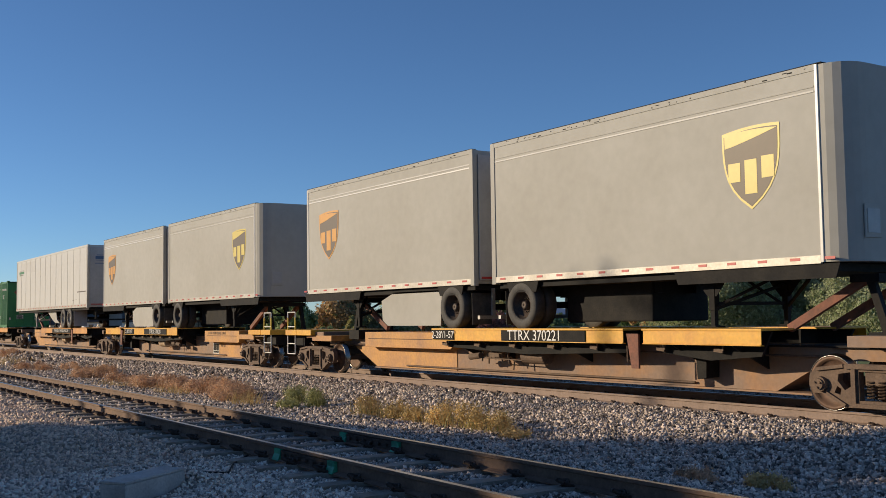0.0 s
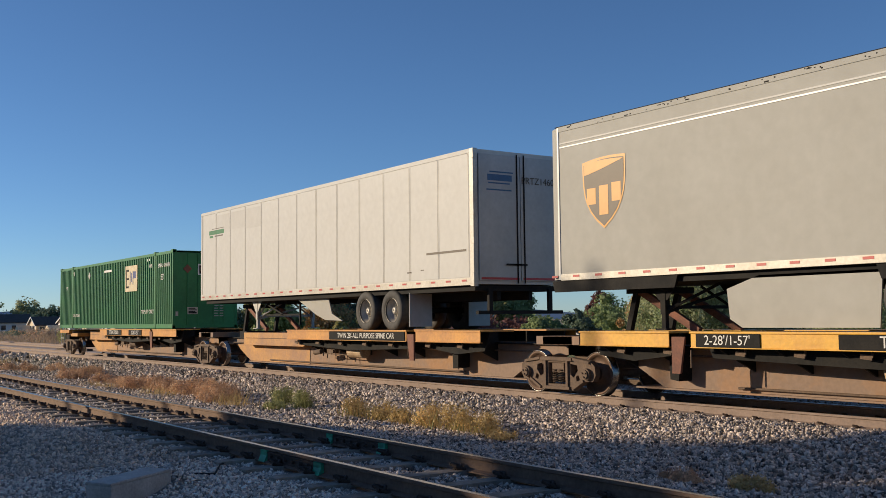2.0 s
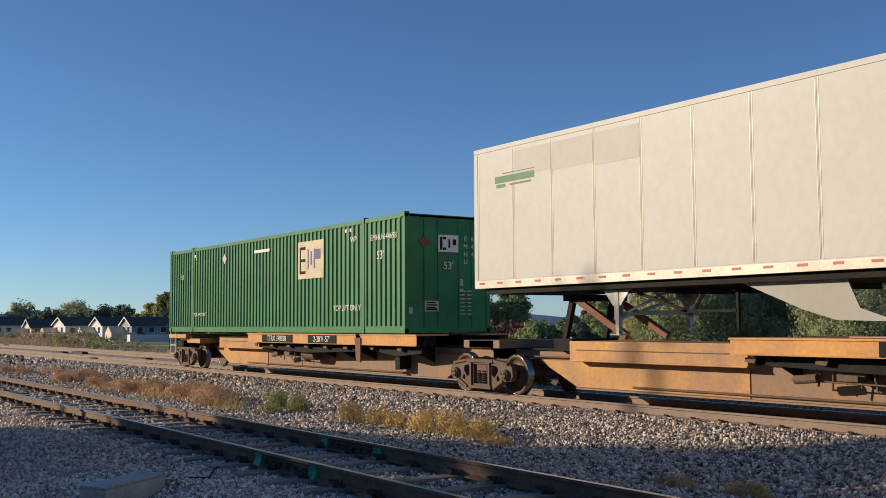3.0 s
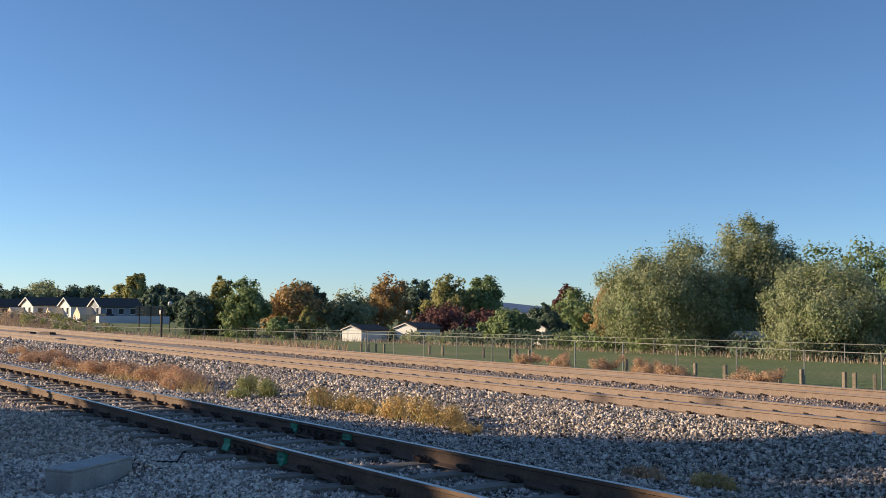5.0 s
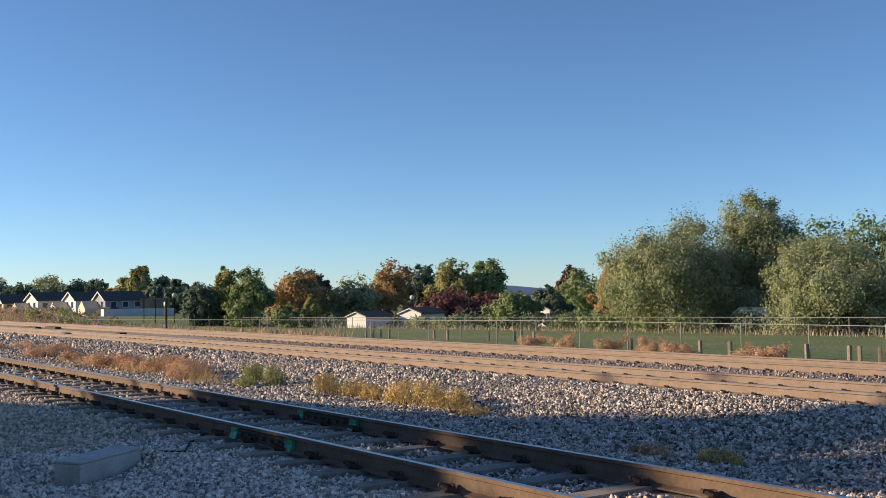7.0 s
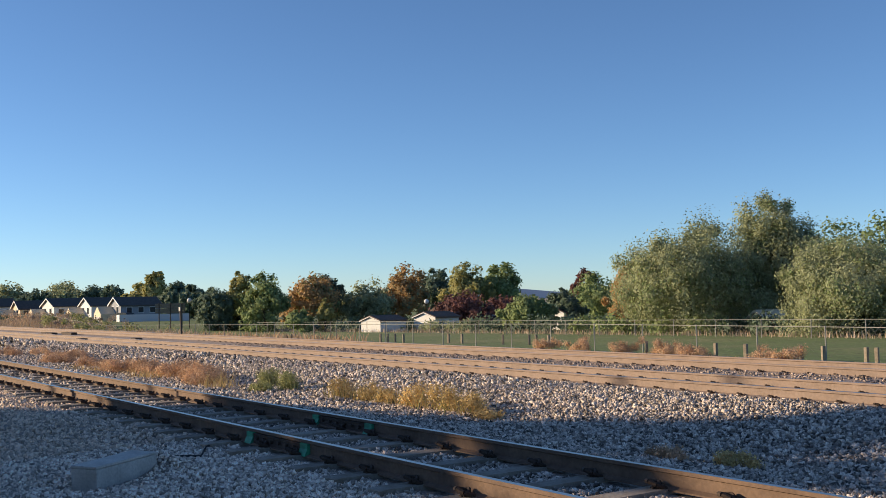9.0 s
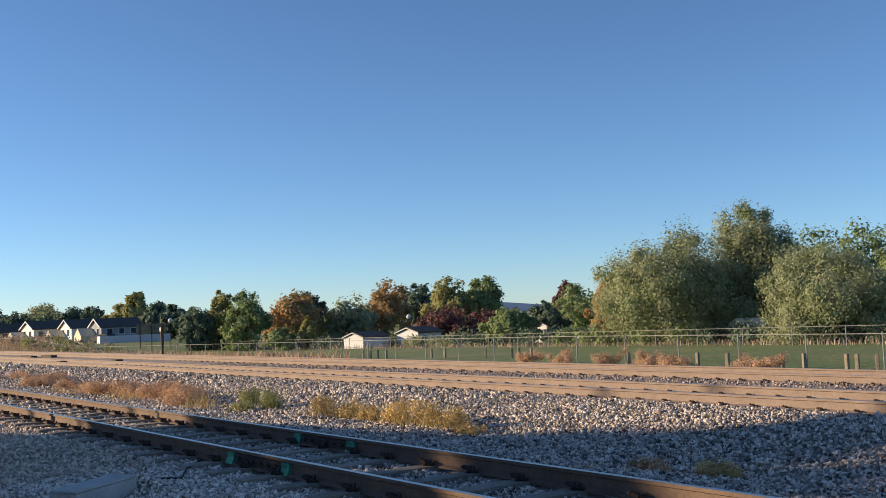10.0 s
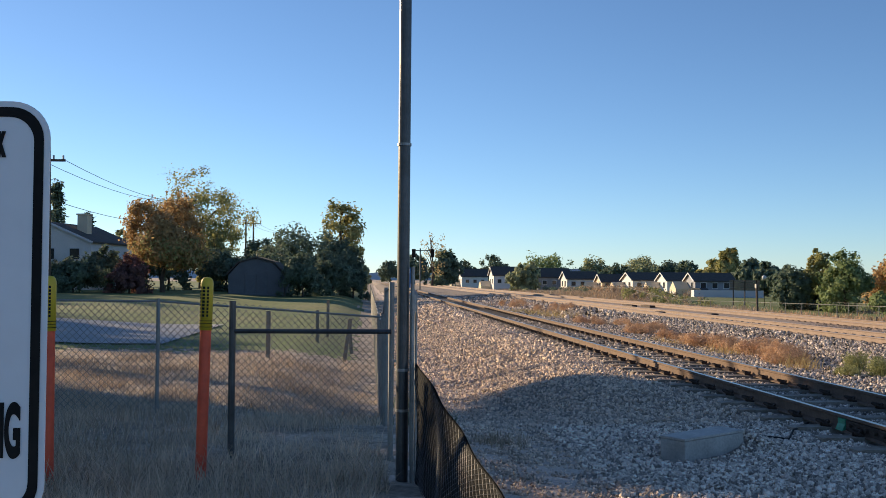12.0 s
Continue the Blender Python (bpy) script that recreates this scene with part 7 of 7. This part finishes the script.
# concrete box with its cable
cb = tagged(thing("concrete_box", pose(-11.0, 3.46, -0.262, 2.0, 0, 30)), "low grey concrete trackside box sunk in gravel", "utility box")
bm = bmesh.new()
span(bm, -0.17, 0.17, -0.45, 0.45, -0.25, 0.185)
part("body", bm, M_CONC, cb, bevel=0.010)
bm = bmesh.new()
span(bm, -0.172, 0.172, -0.452, 0.452, 0.188, 0.215)
part("lid", bm, M_CONC, cb, bevel=0.008)
bm = bmesh.new()
cable = [(-11.45, 4.0, -0.18), (-11.3, 4.25, -0.14), (-11.5, 4.6, -0.2), (-12.1, 4.9, -0.19), (-12.6, 5.3, -0.17)]
for a, b in zip(cable, cable[1:]):
    rod(bm, a, b, 0.012, 8)
tagged(part("track_cable", bm, M_BLACK), "black cable lying from the box to the rail", "cable")

# rail joints with green paint marks
def joint_bar(x, y):
    t = tagged(thing("rail_joint", pose(x, y, 0)), "bolted rail joint bar with green paint marks", "rail joint", "rail joints")
    bm = bmesh.new()
    prism(bm, [(-0.012, -0.15), (-0.048, -0.158), (-0.040, -0.10), (-0.048, -0.05), (-0.012, -0.045)], "x", -0.62, 0.62)
    part("bar", bm, M_CLIP, t)
    for k in range(6):
        bm = bmesh.new()
        rod(bm, (-0.5 + 0.2 * k, -0.04, -0.10), (-0.5 + 0.2 * k, -0.075, -0.10), 0.024, 6)
        part("bolt", bm, M_CLIP, t)
    for s in (-1, 1):
        bm = bmesh.new()
        prism(bm, [(-0.012, -0.17), (-0.085, -0.176), (-0.05, -0.10), (-0.052, -0.04), (-0.012, -0.04)], "x", s * 0.72 - 0.09, s * 0.72 + 0.09)
        part("paint_mark", bm, M_MARK, t, "bright green paint mark")


joint_bar(-11.29, Y_S)
joint_bar(-12.40, Y_S + G)

# dark plates and boxes between the rails of the main lines
for x, y, l in ((-66.1, 16.7, 2.6), (-64.6, 17.5, 2.2), (-51.3, 14.5, 0.7), (-48.7, 16.3, 0.7)):
    bm = bmesh.new()
    box(bm, 0, 0, 0.06, l, 0.35, 0.16)
    ob = part("track_box", bm, M_CLIP, bevel=0.02)
    ob.location = (x, y, float(ground_z(x, y)))
    tagged(ob, "low dark equipment box beside the main line rails", "trackside box", "boxes along the main line")

# distant hills, the haze put into their pale blue-grey colour
v, f = [], []
rng = random.Random(8)
for i in range(60):
    a = radians(20 + i * 1.6)
    h = 26 + 14 * math.sin(i * 0.37) + 9 * math.sin(i * 0.9 + 1) + rng.uniform(-3, 3)
    v += [(-3600 * math.sin(a), 3600 * math.cos(a), -20), (-3600 * math.sin(a), 3600 * math.cos(a), max(12, h))]
for i in range(59):
    f.append((2 * i, 2 * i + 2, 2 * i + 3, 2 * i + 1))
hills = mesh_from("backdrop_hills", v, f, mat("far_hill_hazed", (0.42, 0.50, 0.62), 1.0, 0.0, 0.05, 0.001, None, 0.01, 0.0))
tagged(hills, "low hills on the horizon, coloured blue-grey for haze", "hills", kind="structure")


# ---- loose ballast stones ----
def stones(name, n, x0, x1, y0, y1, size, seed, material=None):
    rng = np.random.default_rng(seed)
    x = rng.uniform(x0, x1, n)
    y = rng.uniform(y0, y1, n)
    keep = np.ones(n, bool)
    for yr in (Y_S, Y_S + G, Y_M, Y_M + G):
        keep &= np.abs(y - yr) > (0.20 if yr < 8 else 0.12)
    tie = (np.abs(((x + 3.3) / 0.82) - np.round((x + 3.3) / 0.82)) * 0.82 < 0.135) & (y > Y_S - 0.55) & (y < Y_S + G + 0.55)
    keep &= ~(tie & (rng.uniform(0, 1, n) < 0.985))
    keep &= ~(np.hypot((x + 11.0) * 0.866 + (y - 3.46) * 0.5, ((y - 3.46) * 0.866 - (x + 11.0) * 0.5) * 0.42) < 0.24)
    x, y = x[keep], y[keep]
    n = len(x)
    z = ground_z(x, y) + size * rng.uniform(-0.15, 0.45, n)
    octa = np.array([[1, 0, 0], [-1, 0, 0], [0, 1, 0], [0, -1, 0], [0, 0, 1], [0, 0, -1]], float)
    p = octa[None] * rng.uniform(0.75, 1.25, (n, 6, 1)) + rng.normal(0, 0.28, (n, 6, 3))
    p *= (size * rng.uniform(0.6, 1.3, (n, 1, 1))) * 0.58 * rng.uniform(0.7, 1.3, (n, 1, 3))
    q = rng.normal(size=(n, 4))
    q /= np.linalg.norm(q, axis=1)[:, None]
    w, a, b, c = q.T
    R = np.stack([1 - 2 * (b * b + c * c), 2 * (a * b - c * w), 2 * (a * c + b * w), 2 * (a * b + c * w), 1 - 2 * (a * a + c * c), 2 * (b * c - a * w), 2 * (a * c - b * w), 2 * (b * c + a * w), 1 - 2 * (a * a + b * b)], 1).reshape(n, 3, 3)
    p = np.einsum("nij,nkj->nki", R, p) + np.stack([x, y, z], 1)[:, None]
    tri = np.array([[0, 2, 4], [2, 1, 4], [1, 3, 4], [3, 0, 4], [2, 0, 5], [1, 2, 5], [3, 1, 5], [0, 3, 5]])
    f = (np.arange(n)[:, None, None] * 6 + tri[None]).reshape(-1, 3)
    return tagged(mesh_from(name, p.reshape(-1, 3), f, material or M_GRAVEL), "angular grey and tan crushed ballast stones", "gravel", kind="stuff")


stones("ballast_stones", 31000, -13.0, -4.0, 2.0, 5.4, 0.042, 51, M_GRAVELL)
stones("ballast_stones", 19000, -13.0, -4.0, 5.4, 8.2, 0.046, 61)
stones("ballast_stones", 38000, -16.0, -4.0, 7.4, 13.4, 0.048, 52)
stones("ballast_stones", 17000, -24.0, -13.0, 0.7, 5.4, 0.050, 53, M_GRAVELT)
stones("ballast_stones", 10000, -24.0, -13.0, 5.4, 8.2, 0.052, 59)
stones("ballast_stones", 19000, -27.0, -16.0, 7.4, 13.4, 0.060, 54)
stones("ballast_stones", 15000, -48.0, -24.0, 0.7, 5.4, 0.075, 55, M_GRAVELT)
stones("ballast_stones", 7000, -110.0, -48.0, 0.7, 5.4, 0.14, 62, M_GRAVELT)
stones("ballast_stones", 5000, -110.0, -50.0, 7.4, 13.0, 0.15, 63)
stones("ballast_stones", 6000, -48.0, -24.0, 5.4, 8.2, 0.080, 60)
stones("ballast_stones", 13000, -50.0, -27.0, 7.4, 13.4, 0.078, 56)
stones("ballast_stones", 5000, -40.0, -4.0, 15.6, 18.0, 0.052, 57, M_GRAVELB)
stones("ballast_stones", 9000, -4.0, 4.0, 1.9, 5.4, 0.046, 64, M_GRAVELL)
stones("ballast_stones", 9000, -4.0, 4.0, 5.4, 12.0, 0.055, 65)
stones("path_pebbles", 5000, -4.0, 4.0, -1.5, 2.4, 0.028, 66, M_GRAVELT)
stones("path_pebbles", 11000, -13.0, -4.0, 0.5, 2.4, 0.028, 58, M_GRAVELT)


# ---- what moves ----
def motions():
    for ob in MOVING:
        walk(ob, [(0.0, pose(0, 0, 0)), (6.0, pose(V * 6, 0, 0)), (12.0, pose(V * 12, 0, 0))])
    turn = math.degrees(V / FPS / 0.42)
    for ob, place in SPINNING:
        walk(ob, [(k / FPS, pose(*place, 0, (k * turn) % 360.0, 0)) for k in range(int(12 * FPS) + 1)])


motions()
